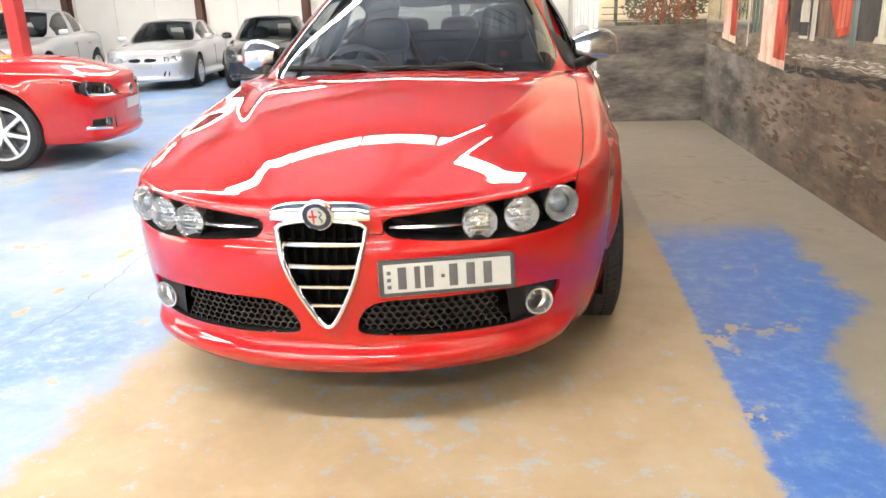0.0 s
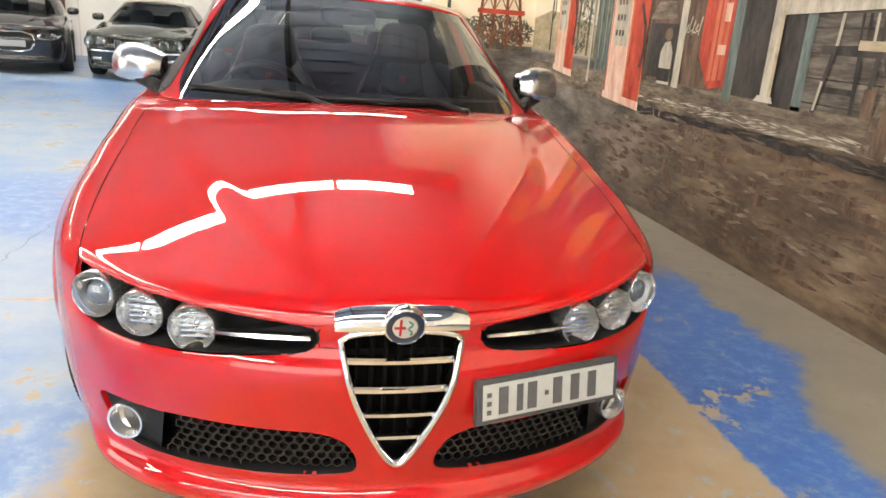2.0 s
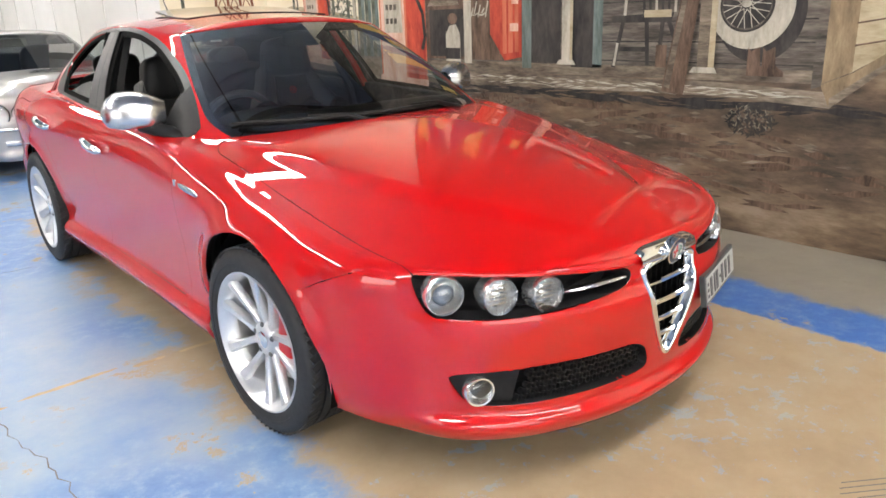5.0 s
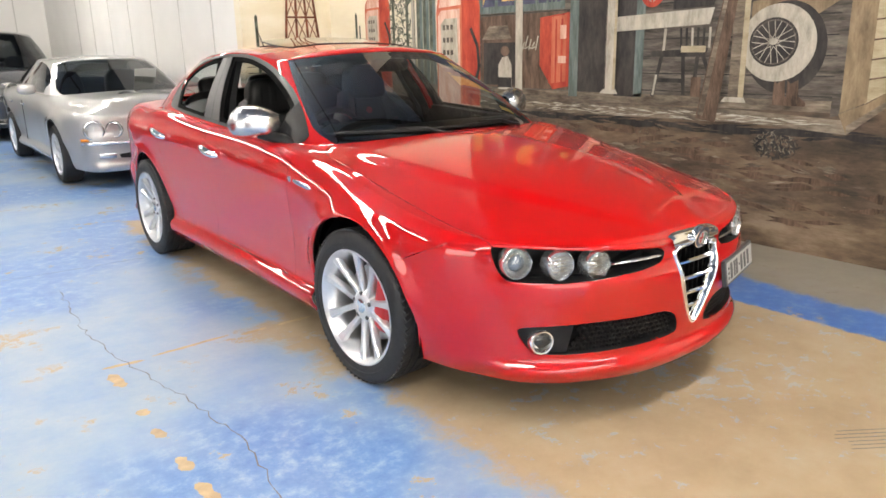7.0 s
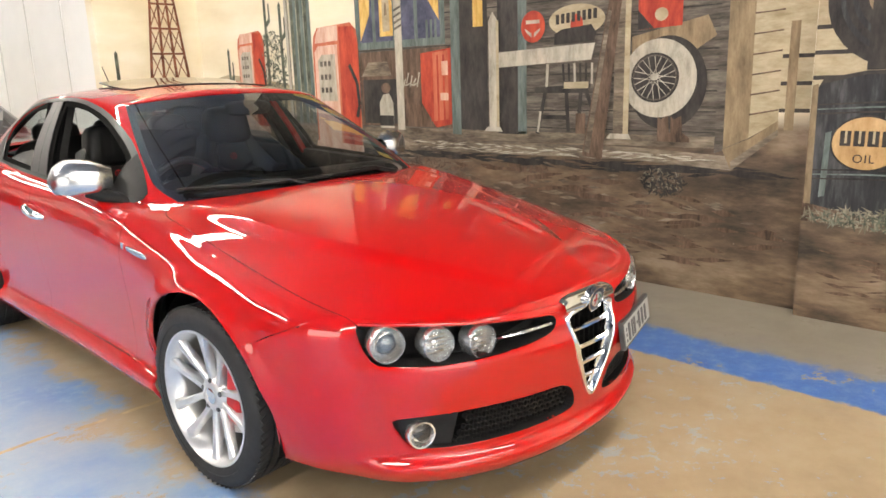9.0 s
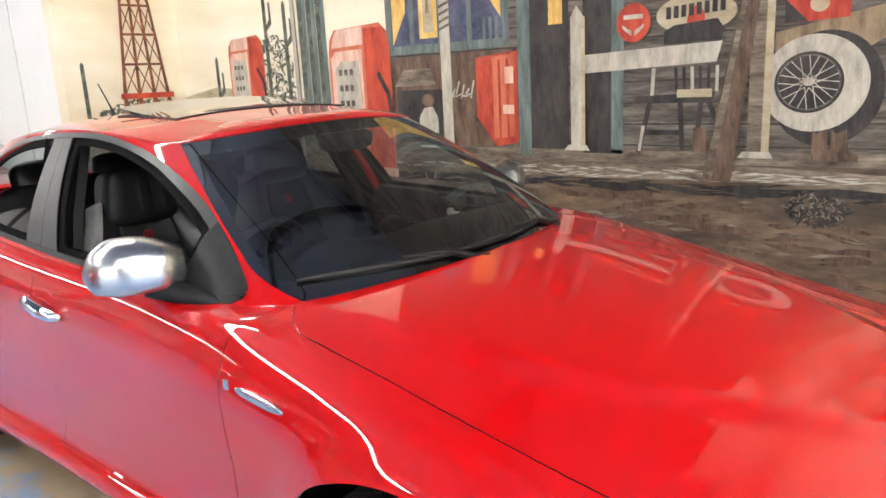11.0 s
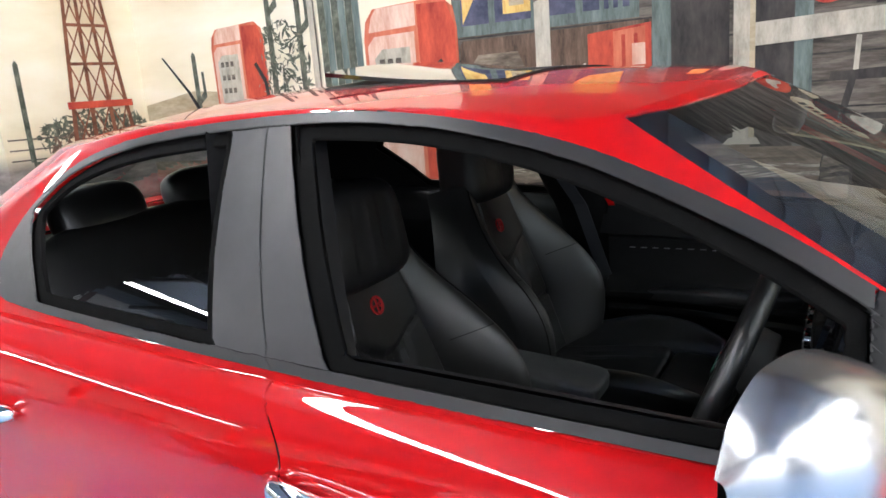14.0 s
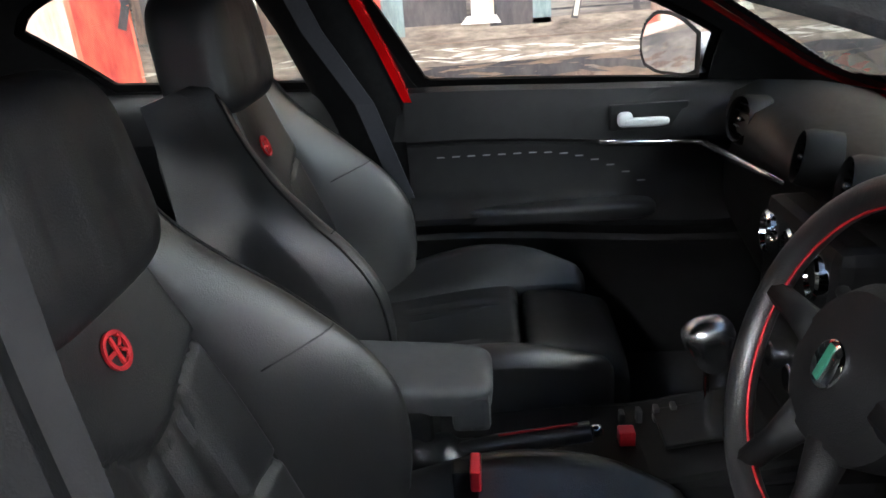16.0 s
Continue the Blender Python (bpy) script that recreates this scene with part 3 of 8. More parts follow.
def mp(name, pts, material, layer=1, wall="east"):
    """A flat painted shape; pts in (along the wall, up)."""
    bm = bmesh.new()
    MP[0] += 1
    d = 0.0016 * layer + 0.00018 * (MP[0] % 8)
    if wall == "east":
        vs = [bm.verts.new((WX - d, a, b)) for a, b in pts]
    elif wall == "pier":
        vs = [bm.verts.new((WX - 0.10 - d, a, b)) for a, b in pts]
    else:
        vs = [bm.verts.new((a, NY - d, b)) for a, b in pts]
    bm.faces.new(vs)
    return part(name, bm, material, mural)


def rect(a0, a1, b0, b1): return [(a0, b0), (a1, b0), (a1, b1), (a0, b1)]


def disc(a, b, ra, rb, n=36, lean=0.0):
    return [(a + ra * math.cos(2 * math.pi * k / n) + lean * rb * math.sin(2 * math.pi * k / n), b + rb * math.sin(2 * math.pi * k / n)) for k in range(n)]


def bar(p, q, w0, w1=None):
    w1 = w0 if w1 is None else w1
    d = Vector((q[0] - p[0], q[1] - p[1])).normalized()
    n = Vector((-d.y, d.x))
    return [(p[0] + n.x * w0 / 2, p[1] + n.y * w0 / 2), (p[0] - n.x * w0 / 2, p[1] - n.y * w0 / 2), (q[0] - n.x * w1 / 2, q[1] - n.y * w1 / 2), (q[0] + n.x * w1 / 2, q[1] + n.y * w1 / 2)]


def ragged(a, b, ra, rb, n=44, amp=0.25, seed=1):
    r = random.Random(seed)
    return [(a + ra * (1 + amp * (r.random() - 0.6)) * math.cos(2 * math.pi * k / n), b + rb * (1 + amp * (r.random() - 0.6)) * math.sin(2 * math.pi * k / n)) for k in range(n)]


def strokes(name, a, b, ra, rb, n, length, width, material, layer, seed, wall="east", lean=1.0):
    """Many short brush strokes in one patch of paint."""
    r = random.Random(seed)
    bm = bmesh.new()
    for k in range(n):
        t, q = r.uniform(0, 2 * math.pi), math.sqrt(r.random())
        c = Vector((a + ra * q * math.cos(t), b + rb * q * math.sin(t)))
        ang = r.uniform(-math.pi, math.pi) * lean
        d = Vector((math.cos(ang), math.sin(ang))) * length * r.uniform(0.5, 1.2) / 2
        w = Vector((-d.y, d.x)).normalized() * width * r.uniform(0.5, 1.2) / 2
        off = 0.0016 * layer + 0.0014 * k / n
        pts = [c - d, c - w, c + d, c + w]
        if wall == "east":
            vs = [bm.verts.new((WX - off, p.x, p.y)) for p in pts]
        elif wall == "pier":
            vs = [bm.verts.new((WX - 0.10 - off, p.x, p.y)) for p in pts]
        else:
            vs = [bm.verts.new((p.x, NY - off, p.y)) for p in pts]
        bm.faces.new(vs)
    return tagged(part(name, bm, material, mural), kind="stuff")


# hills, trees and cactus behind the pumps
mp("hill", [(5.74, 1.10), (5.74, 1.42), (5.2, 1.50), (4.7, 1.46), (4.2, 1.40), (3.9, 1.36), (3.9, 1.10)], P_CREAM, 1)
for k, (a, h) in enumerate(((5.15, 1.75), (4.38, 2.3), (4.12, 2.15))):
    mp("cactus", [(a + 0.025, 1.10), (a + 0.022, h), (a, h + 0.03), (a - 0.022, h), (a - 0.025, 1.10)], P_LEAF, 2)
    mp("cactus_arm", [(a - 0.02, h - 0.35), (a - 0.09, h - 0.3), (a - 0.085, h - 0.12), (a - 0.06, h - 0.12), (a - 0.06, h - 0.26), (a - 0.02, h - 0.30)], P_LEAF, 2)
strokes("leafy_bush", 4.30, 1.52, 0.26, 0.40, 260, 0.085, 0.022, P_LEAF, 3, 41)
strokes("bush_highlight", 4.30, 1.56, 0.24, 0.36, 70, 0.05, 0.012, P_DRY, 5, 42)
for k in range(6):
    a = 3.92 - 0.055 * k
    mp("tall_cactus", [(a + 0.028, 1.0), (a + 0.03, 2.2 + 0.2 * (k % 3)), (a, 2.35 + 0.2 * (k % 3)), (a - 0.024, 2.2), (a - 0.024, 1.0)], P_GREEN if k % 2 else P_LEAF, 2 + k % 2)
mp("white_pole", rect(3.985, 4.03, 0.88, 2.9), P_WHITE, 6)
mp("pole_shade", rect(3.972, 3.985, 0.88, 2.9), P_BOARD, 6)
# forecourt edge below the pumps
mp("forecourt", [(5.74, 0.98), (5.74, 0.86), (3.4, 0.74), (2.5, 0.80), (2.5, 0.98)], P_STONE, 2)


def pump(a0, a1, top, base, lay):
    """A rounded old pump: orange case, pale face, hose."""
    w = a0 - a1
    f = a0 - w * 0.58
    mp("pump_case", [(a0, base), (a0, top - w * 0.30), (a0 - w * 0.03, top - w * 0.14), (a0 - w * 0.12, top - 0.02), (a1 + w * 0.15, top), (a1 + w * 0.03, top - w * 0.10), (a1, top - w * 0.28), (a1, base - 0.03)], P_ORANGE, lay)
    mp("pump_crown", [(a0 - w * 0.10, top - w * 0.10), (a0 - w * 0.16, top - w * 0.03), (f, top - w * 0.02), (f, top - w * 0.22), (a0 - w * 0.06, top - w * 0.24)], P_PINK, lay + 1)
    mp("pump_side", [(f - w * 0.02, base), (f - w * 0.02, top - w * 0.04), (a1 + w * 0.10, top - w * 0.05), (a1 + w * 0.02, top - w * 0.25), (a1 + w * 0.02, base)], P_RED, lay + 1)
    mp("pump_face", [(a0 - w * 0.04, base + 0.02), (a0 - w * 0.04, top - w * 0.36), (a0 - w * 0.12, top - w * 0.28), (f + w * 0.02, top - w * 0.27), (f + w * 0.02, base + 0.02)], P_PINK, lay + 2)
    mp("pump_panel", [(a0 - w * 0.12, base + (top - base) * 0.38), (a0 - w * 0.11, top - w * 0.48), (a0 - w * 0.2, top - w * 0.40), (f + w * 0.08, top - w * 0.40), (f + w * 0.07, base + (top - base) * 0.38)], P_WHITE, lay + 3)
    for k in range(3):
        z = top - w * (0.56 + 0.18 * k)
        for j in range(3):
            mp("panel_bar", rect(a0 - w * (0.16 + 0.09 * j), a0 - w * (0.22 + 0.09 * j), z, z + w * 0.07), P_BOARD, lay + 4)
    hose = [(a1 + w * 0.20, top - w * 0.55), (a1 + w * 0.05, top - w * 0.8), (a1 + w * 0.02, top - w * 1.1), (a1 + w * 0.08, base + (top - base) * 0.25)]
    for p, q in zip(hose, hose[1:]):
        mp("pump_hose", bar(p, q, w * 0.06), P_DARK, lay + 3)
    mp("pump_foot", [(a0 + w * 0.03, base - 0.005), (a0 + w * 0.03, base + 0.05), (a1 - w * 0.02, base + 0.02), (a1 - w * 0.02, base - 0.045)], P_PINK, lay + 2)


pump(4.95, 4.44, 1.93, 0.93, 3)
# the station front
mp("board_front", rect(2.96, -0.44, 0.93, 5.19), P_BOARD, 1)
for k in range(14):
    mp("board_gap", rect(2.95, -0.40, 1.02 + k * 0.125, 1.028 + k * 0.125), P_DARK, 2)
mp("porch_floor", [(2.98, 0.90), (2.98, 0.985), (-0.45, 1.0), (-0.62, 0.93)], P_STONE, 4)
mp("porch_edge", [(2.98, 0.79), (2.98, 0.90), (0.2, 0.915), (-0.49, 0.885), (-0.49, 0.80), (0.2, 0.83)], P_STONE, 5)
for k, seed in enumerate((81, 82, 83, 84)):
    strokes("porch_shadow", 2.5 - 0.9 * k, 0.775 + 0.012 * (k % 2), 0.62, 0.035, 60, 0.24, 0.020, P_DARK, 4, seed, "east", 0.05)
strokes("porch_wear", 1.3, 0.855, 1.7, 0.035, 110, 0.16, 0.010, P_WHITE, 6, 85, "east", 0.05)
pump(3.60, 2.93, 1.91, 0.79, 6)
# window with curtains
mp("window_frame", rect(2.95, 1.86, 1.66, 2.9), P_GREEN, 3)
mp("window_panes", rect(2.90, 1.91, 1.72, 2.9), P_BLUE, 4)
mp("curtain", [(2.89, 1.73), (2.76, 1.95), (2.70, 2.9), (2.89, 2.9)], P_YELLOW, 5)
mp("curtain", [(1.92, 1.85), (2.10, 2.10), (2.25, 2.9), (1.92, 2.9)], P_YELLOW, 5)
mp("window_glow", rect(2.63, 2.46, 1.76, 2.25), P_YELLOW, 5)
mp("window_picture", rect(2.59, 2.50, 1.80, 2.12), P_CREAM, 6)
mp("lamp_shape", [(2.565, 1.93), (2.525, 1.93), (2.535, 2.03), (2.555, 2.03)], P_TAN, 7)
for a in (2.70, 2.44, 2.18):
    mp("window_bar", rect(a + 0.02, a - 0.02, 1.70, 2.9), P_GREEN, 7)
for k in range(3):
    mp("window_bottle", rect(2.07 - k * 0.05, 2.045 - k * 0.05, 1.72, 1.86), P_GREEN, 6)
mp("porch_column", rect(2.44, 2.35, 0.97, 2.9), P_WHITE, 9)
for k in range(4):
    mp("column_stripe", [(2.44, 1.80 + k * 0.05), (2.35, 1.83 + k * 0.05), (2.35, 1.85 + k * 0.05), (2.44, 1.82 + k * 0.05)], P_BOARD, 10)
# drinks cooler, its lid and red door; brand lettering stays plain strokes
mp("cooler", rect(2.92, 1.80, 1.0, 1.60), P_BROWN, 4)
mp("cooler_lid", [(2.93, 1.585), (2.90, 1.635), (1.79, 1.645), (1.79, 1.60)], P_BROWN, 5)
mp("cooler_top", [(2.90, 1.43), (2.80, 1.55), (2.55, 1.55), (2.50, 1.43)], P_STONE, 6)
mp("cooler_dark", rect(2.88, 2.40, 1.02, 1.40), P_DARK, 6)
mp("red_door", [(2.14, 1.60), (1.80, 1.63), (1.80, 1.03), (1.98, 1.0), (2.14, 1.2)], P_RED, 6)
mp("red_door_face", [(2.00, 1.60), (1.83, 1.615), (1.83, 1.07), (2.00, 1.05)], P_ORANGE, 7)
for a in (2.03, 1.955, 1.89):
    mp("door_slat", rect(a, a - 0.02, 1.05, 1.58), P_RED, 8)
mp("door_panel", rect(1.90, 1.83, 1.42, 1.53), P_PINK, 9)
mp("door_panel", rect(1.92, 1.83, 1.22, 1.28), P_PINK, 9)
for k in range(7):
    a = 2.44 - 0.042 * k
    mp("white_stroke", bar((a, 1.33 + 0.03 * (k % 2)), (a - 0.03, 1.45 - 0.025 * (k % 3)), 0.014), P_WHITE, 8)
for k in range(6):
    a = 2.43 - 0.042 * k
    mp("white_stroke", bar((a, 1.35), (a - 0.045, 1.345 + 0.02 * (k % 2)), 0.011), P_WHITE, 8)
mp("oil_bottle", [(2.67, 0.98), (2.67, 1.20), (2.62, 1.27), (2.54, 1.28), (2.49, 1.20), (2.49, 0.98)], P_WHITE, 8)
mp("bottle_label", rect(2.67, 2.49, 1.00, 1.09), P_DARK, 9)
mp("bottle_ring", disc(2.58, 1.33, 0.075, 0.06, 24), P_DARK, 7)
mp("bottle_ring_inner", disc(2.58, 1.325, 0.06, 0.045, 24), P_BROWN, 8)
# folding board that stands in front
for p, q in (((2.80, 0.78), (2.72, 0.98)), ((2.62, 0.73), (2.70, 0.97)), ((2.55, 0.75), (2.50, 0.96)), ((2.72, 0.90), (2.50, 0.90))):
    mp("board_leg", bar(p, q, 0.018), P_STONE, 9)
# door in its green frame, lit pane
mp("door_dark", rect(1.72, 1.42, 0.95, 2.9), P_DARK, 4)
mp("door_frame", rect(1.795, 1.70, 0.95, 2.9), P_GREEN, 6)
mp("door_frame", rect(1.13, 1.05, 0.97, 2.9), P_GREEN, 4)
mp("dark_bay", rect(1.32, 1.13, 0.97, 2.9), P_DARK, 4)
mp("lit_pane", rect(1.56, 1.46, 1.77, 2.05), P_YELLOW, 6)
# rail, posts, chair, leaning log
mp("rail_post", [(1.40, 1.01), (1.40, 1.80), (1.36, 1.87), (1.31, 1.80), (1.31, 1.0)], P_WHITE, 10)
mp("rail_post_light", rect(1.325, 1.300, 1.01, 1.80), P_CREAM, 11)
mp("post_foot", [(1.45, 0.985), (1.42, 1.02), (1.29, 1.02), (1.27, 0.985)], P_WHITE, 11)
mp("rail", [(1.31, 1.46), (1.31, 1.57), (0.47, 1.60), (0.50, 1.49)], P_WHITE, 9)
mp("jar", rect(1.22, 1.13, 1.57, 1.72), P_DARK, 8)
mp("cushion", [(0.80, 1.60), (0.80, 1.67), (0.74, 1.70), (0.50, 1.72), (0.46, 1.66), (0.48, 1.61)], P_DARK, 11)
mp("chair_seat", [(0.98, 1.27), (0.97, 1.31), (0.50, 1.33), (0.52, 1.27)], P_DARK, 6)
mp("chair_slab", rect(0.72, 0.52, 1.30, 1.345), P_CREAM, 7)
for p, q in (((0.95, 0.98), (0.88, 1.28)), ((0.68, 1.0), (0.70, 1.28)), ((0.60, 1.02), (0.58, 1.28)), ((0.48, 1.15), (0.54, 1.28)), ((0.93, 1.10), (0.70, 1.10))):
    mp("chair_leg", bar(p, q, 0.03), P_DARK, 6)
mp("chair_leg_light", bar((0.945, 0.99), (0.92, 1.14), 0.02), P_WHITE, 7)
for k in range(6):
    mp("chair_spindle", bar((0.72 - 0.045 * k, 1.33), (0.73 - 0.047 * k, 1.47), 0.018), P_WHITE if k in (2, 5) else P_DARK, 6)
mp("chair_spindle", bar((0.87, 1.30), (0.86, 1.47), 0.022), P_WHITE, 6)
mp("tin", rect(0.62, 0.54, 0.99, 1.13), P_BROWN, 7)
mp("leaning_log", [(0.56, 0.84), (0.36, 1.9), (0.27, 1.88), (0.40, 0.82)], P_BROWN, 12)
mp("log_light", [(0.545, 0.87), (0.37, 1.80), (0.345, 1.79), (0.50, 0.86)], P_STONE, 13)
mp("tall_post", rect(0.32, 0.235, 0.99, 2.9), P_STONE, 10)
mp("tall_post_light", rect(0.245, 0.205, 0.99, 2.9), P_CREAM, 11)
mp("post_foot", [(0.37, 0.965), (0.34, 1.0), (0.20, 1.0), (0.18, 0.965)], P_WHITE, 12)
# signs as plain shapes
mp("round_sign", disc(0.99, 1.735, 0.105, 0.11), P_RED, 6)
mp("round_sign_field", disc(0.99, 1.735, 0.09, 0.095), P_RED, 7)
mp("sign_bar", rect(1.05, 0.93, 1.755, 1.78), P_WHITE, 8)
for s in (-1, 1):
    mp("sign_wing", [(0.99 + s * 0.01, 1.69), (0.99 + s * 0.07, 1.725), (0.99 + s * 0.06, 1.70), (0.99 + s * 0.01, 1.66)], P_WHITE, 8)
mp("oval_sign", disc(0.625, 1.755, 0.225, 0.105), P_CREAM, 6)
mp("oval_sign_core", disc(0.62, 1.72, 0.05, 0.075), P_RED, 7)
for k in range(8):
    mp("sign_letter_bar", rect(0.79 - 0.043 * k, 0.762 - 0.043 * k, 1.735 + 0.003 * k, 1.80 + 0.003 * k), P_DARK, 8)
mp("red_sign", [(0.16, 1.66), (0.16, 1.95), (-0.14, 1.97), (-0.14, 1.67)], P_RED, 5)
mp("red_sign_wedge", [(0.16, 1.66), (0.16, 1.78), (0.05, 1.665)], P_DARK, 6)
mp("red_sign_disc", disc(0.0, 1.745, 0.045, 0.04, 24), P_CREAM, 6)
# spare wheel with white wall, boots beside it
mp("running_board", [(0.20, 1.50), (0.20, 1.62), (-0.30, 1.72), (-0.36, 1.60), (-0.2, 1.5)], P_TAN, 4)
mp("tyre_dark", disc(-0.05, 1.325, 0.265, 0.29), P_DARK, 6)
mp("white_wall", disc(0.005, 1.355, 0.255, 0.245), P_WHITE, 7)
mp("rim_dark", disc(0.03, 1.36, 0.165, 0.155), P_DARK, 8)
mp("rim_ring", disc(0.03, 1.36, 0.152, 0.142), P_BOARD, 9)
mp("rim_inner", disc(0.03, 1.36, 0.143, 0.133), P_DARK, 10)
for k in range(20):
    a = 2 * math.pi * k / 20
    b = a + (0.5 if k % 2 else -0.5)
    mp("wire_spoke", bar((0.03 + 0.03 * math.cos(b), 1.36 + 0.025 * math.sin(b)), (0.03 + 0.145 * math.cos(a), 1.36 + 0.135 * math.sin(a)), 0.005), P_WHITE, 11)
mp("hub", disc(0.03, 1.365, 0.032, 0.022, 20), P_WHITE, 12)
for a in (-0.045, -0.135):
    mp("boot", [(a + 0.04, 0.96), (a + 0.04, 1.12), (a + 0.02, 1.10), (a - 0.03, 1.125), (a - 0.04, 1.02), (a - 0.09, 0.985), (a - 0.09, 0.96)], P_BROWN, 13)
# corner of the building: timber post and pale siding
mp("corner_post", [(-0.435, 0.93), (-0.425, 3.0), (-0.575, 3.0), (-0.585, 1.0)], P_TAN, 7)
mp("siding", [(-0.57, 0.99), (-0.57, 3.2), (-0.74, 3.2), (-0.745, 1.10)], P_CREAM, 6)
mp("wall_end", [(-0.38, 0.90), (-0.38, 3.0), (-0.44, 3.0), (-0.44, 0.92)], P_BOARD, 6)
for k in range(9):
    z = 1.13 + k * 0.114
    r = 0.03 - 0.004 * k
    mp("siding_gap", [(-0.58, z), (-0.58, z + 0.010), (-0.66, z + 0.006 + 0.6 * r), (-0.743, z + r + 0.009), (-0.743, z + r)], P_BROWN, 8)
mp("corner_stone", [(-0.49, 0.80), (-0.43, 0.925), (-0.59, 0.995), (-0.747, 1.105), (-0.752, 1.02)], P_TAN, 7)
mp("corner_stone_shade", [(-0.49, 0.80), (-0.485, 0.855), (-0.75, 1.055), (-0.752, 1.02)], P_STONE, 9)
for a, z0 in ((-0.80, 1.05),):
    mp("fence_post", rect(a + 0.022, a - 0.03, z0, 1.65), P_TAN, 5)
for z in (1.15, 1.30, 1.45):
    mp("fence_rail", rect(-0.74, -0.935, z, z + 0.022), P_DARK, 4)
mp("far_yard", rect(-0.74, -0.939, 1.16, 2.2), P_CREAM, 2)
# low dry bushes on the dirt
strokes("dry_bush", -0.05, 0.69, 0.16, 0.085, 190, 0.05, 0.012, P_DARK, 3, 71)
strokes("dry_bush_highlight", -0.05, 0.71, 0.15, 0.075, 60, 0.035, 0.007, P_DRY, 5, 72)
strokes("scrub", 1.05, 0.735, 0.20, 0.05, 120, 0.06, 0.010, P_BROWN, 3, 73)
strokes("scrub", 2.1, 0.70, 0.22, 0.05, 110, 0.06, 0.010, P_BROWN, 3, 74)
strokes("dirt_highlight", 1.6, 0.48, 2.4, 0.30, 170, 0.15, 0.026, P_STONE, 1, 75, "east", 0.06)
strokes("dirt_shading", 1.6, 0.40, 2.4, 0.32, 200, 0.26, 0.040, P_BROWN, 1, 76, "east", 0.06)
strokes("scuffing", 1.2, 0.42, 2.2, 0.32, 70, 0.018, 0.006, P_STONE, 2, 77)
# the yard fence goes on over the pier, with an oil drum and a tyre in front of it
mp("pier_yard", rect(-0.942, -2.09, 1.08, 2.6), P_CREAM, 1, "pier")
mp("pier_ground", rect(-0.942, -2.09, 0.56, 1.08), P_BROWN, 1, "pier")
for z in (1.33, 1.46, 1.59):
    mp("fence_rail", rect(-0.942, -1.6, z, z + 0.022), P_DARK, 2, "pier")
mp("pale_post", [(-0.946, 0.66), (-0.944, 1.30), (-0.975, 1.31), (-0.985, 0.66)], P_TAN, 3, "pier")
mp("drum", [(-0.982, 0.66), (-0.975, 1.29), (-1.0, 1.325), (-1.2, 1.36), (-2.06, 1.37), (-2.06, 0.60), (-1.3, 0.60)], P_STEEL, 4, "pier")
mp("drum_lid", [(-0.975, 1.29), (-1.0, 1.335), (-1.2, 1.372), (-2.06, 1.385), (-2.06, 1.37), (-1.2, 1.352), (-1.01, 1.312)], P_DARK, 6, "pier")
for x0, x1, z0 in ((-1.02, -1.06, 0.9), (-1.30, -1.38, 1.16), (-1.62, -1.72, 0.7)):
    mp("drum_sheen", [(x0, z0 - 0.2), (x0 - 0.01, z0 + 0.15), (x1, z0 + 0.16), (x1 + 0.008, z0 - 0.19)], P_GREEN, 5, "pier")
for z in (1.195, 0.845):
    for j in range(3):
        mp("drum_rib", [(-0.98, z - 0.024 * j), (-0.98, z + 0.007 - 0.024 * j), (-1.25, z + 0.022 - 0.024 * j), (-2.0, z + 0.034 - 0.024 * j), (-2.0, z + 0.026 - 0.024 * j), (-1.25, z + 0.013 - 0.024 * j)], P_DARK if j != 1 else P_GREEN, 6, "pier")
mp("drum_sign_rim", disc(-1.23, 1.0, 0.172, 0.146), P_DARK, 7, "pier")
mp("drum_sign_field", disc(-1.23, 1.0, 0.163, 0.137), P_SIGN, 8, "pier")
for k in range(4):
    mp("sign_letter_bar", rect(-1.105 - 0.066 * k, -1.158 - 0.066 * k, 0.985, 1.065), P_DARK, 9, "pier")
    mp("sign_letter_shade", rect(-1.128 - 0.066 * k, -1.140 - 0.066 * k, 1.0, 1.065), P_CREAM, 10, "pier")
# a big tyre painted standing over the drum
mp("stacked_tyre", disc(-1.38, 1.74, 0.395, 0.365), P_DARK, 4, "pier")
mp("tyre_wall", disc(-1.39, 1.75, 0.345, 0.315), P_STEEL, 5, "pier")
mp("tyre_groove", disc(-1.395, 1.755, 0.325, 0.295), P_DARK, 6, "pier")
mp("tyre_shoulder", disc(-1.40, 1.76, 0.30, 0.27), P_STEEL, 7, "pier")
mp("tyre_bead", disc(-1.40, 1.765, 0.275, 0.245), P_DARK, 8, "pier")
mp("tyre_hole", disc(-1.405, 1.77, 0.235, 0.215), P_TAN, 9, "pier")
mp("tyre_post", rect(-1.20, -1.46, 1.375, 2.6), P_DARK, 10, "pier")
strokes("pier_grass", -1.5, 0.60, 0.56, 0.055, 420, 0.07, 0.010, P_DRY, 8, 205, "pier")
strokes("pier_grass_shade", -1.5, 0.585, 0.56, 0.045, 160, 0.06, 0.010, P_LEAF, 9, 206, "pier")
strokes("pier_dirt_shading", -1.5, 0.30, 0.46, 0.22, 70, 0.16, 0.020, P_BROWN, 1, 207, "pier", 0.06)
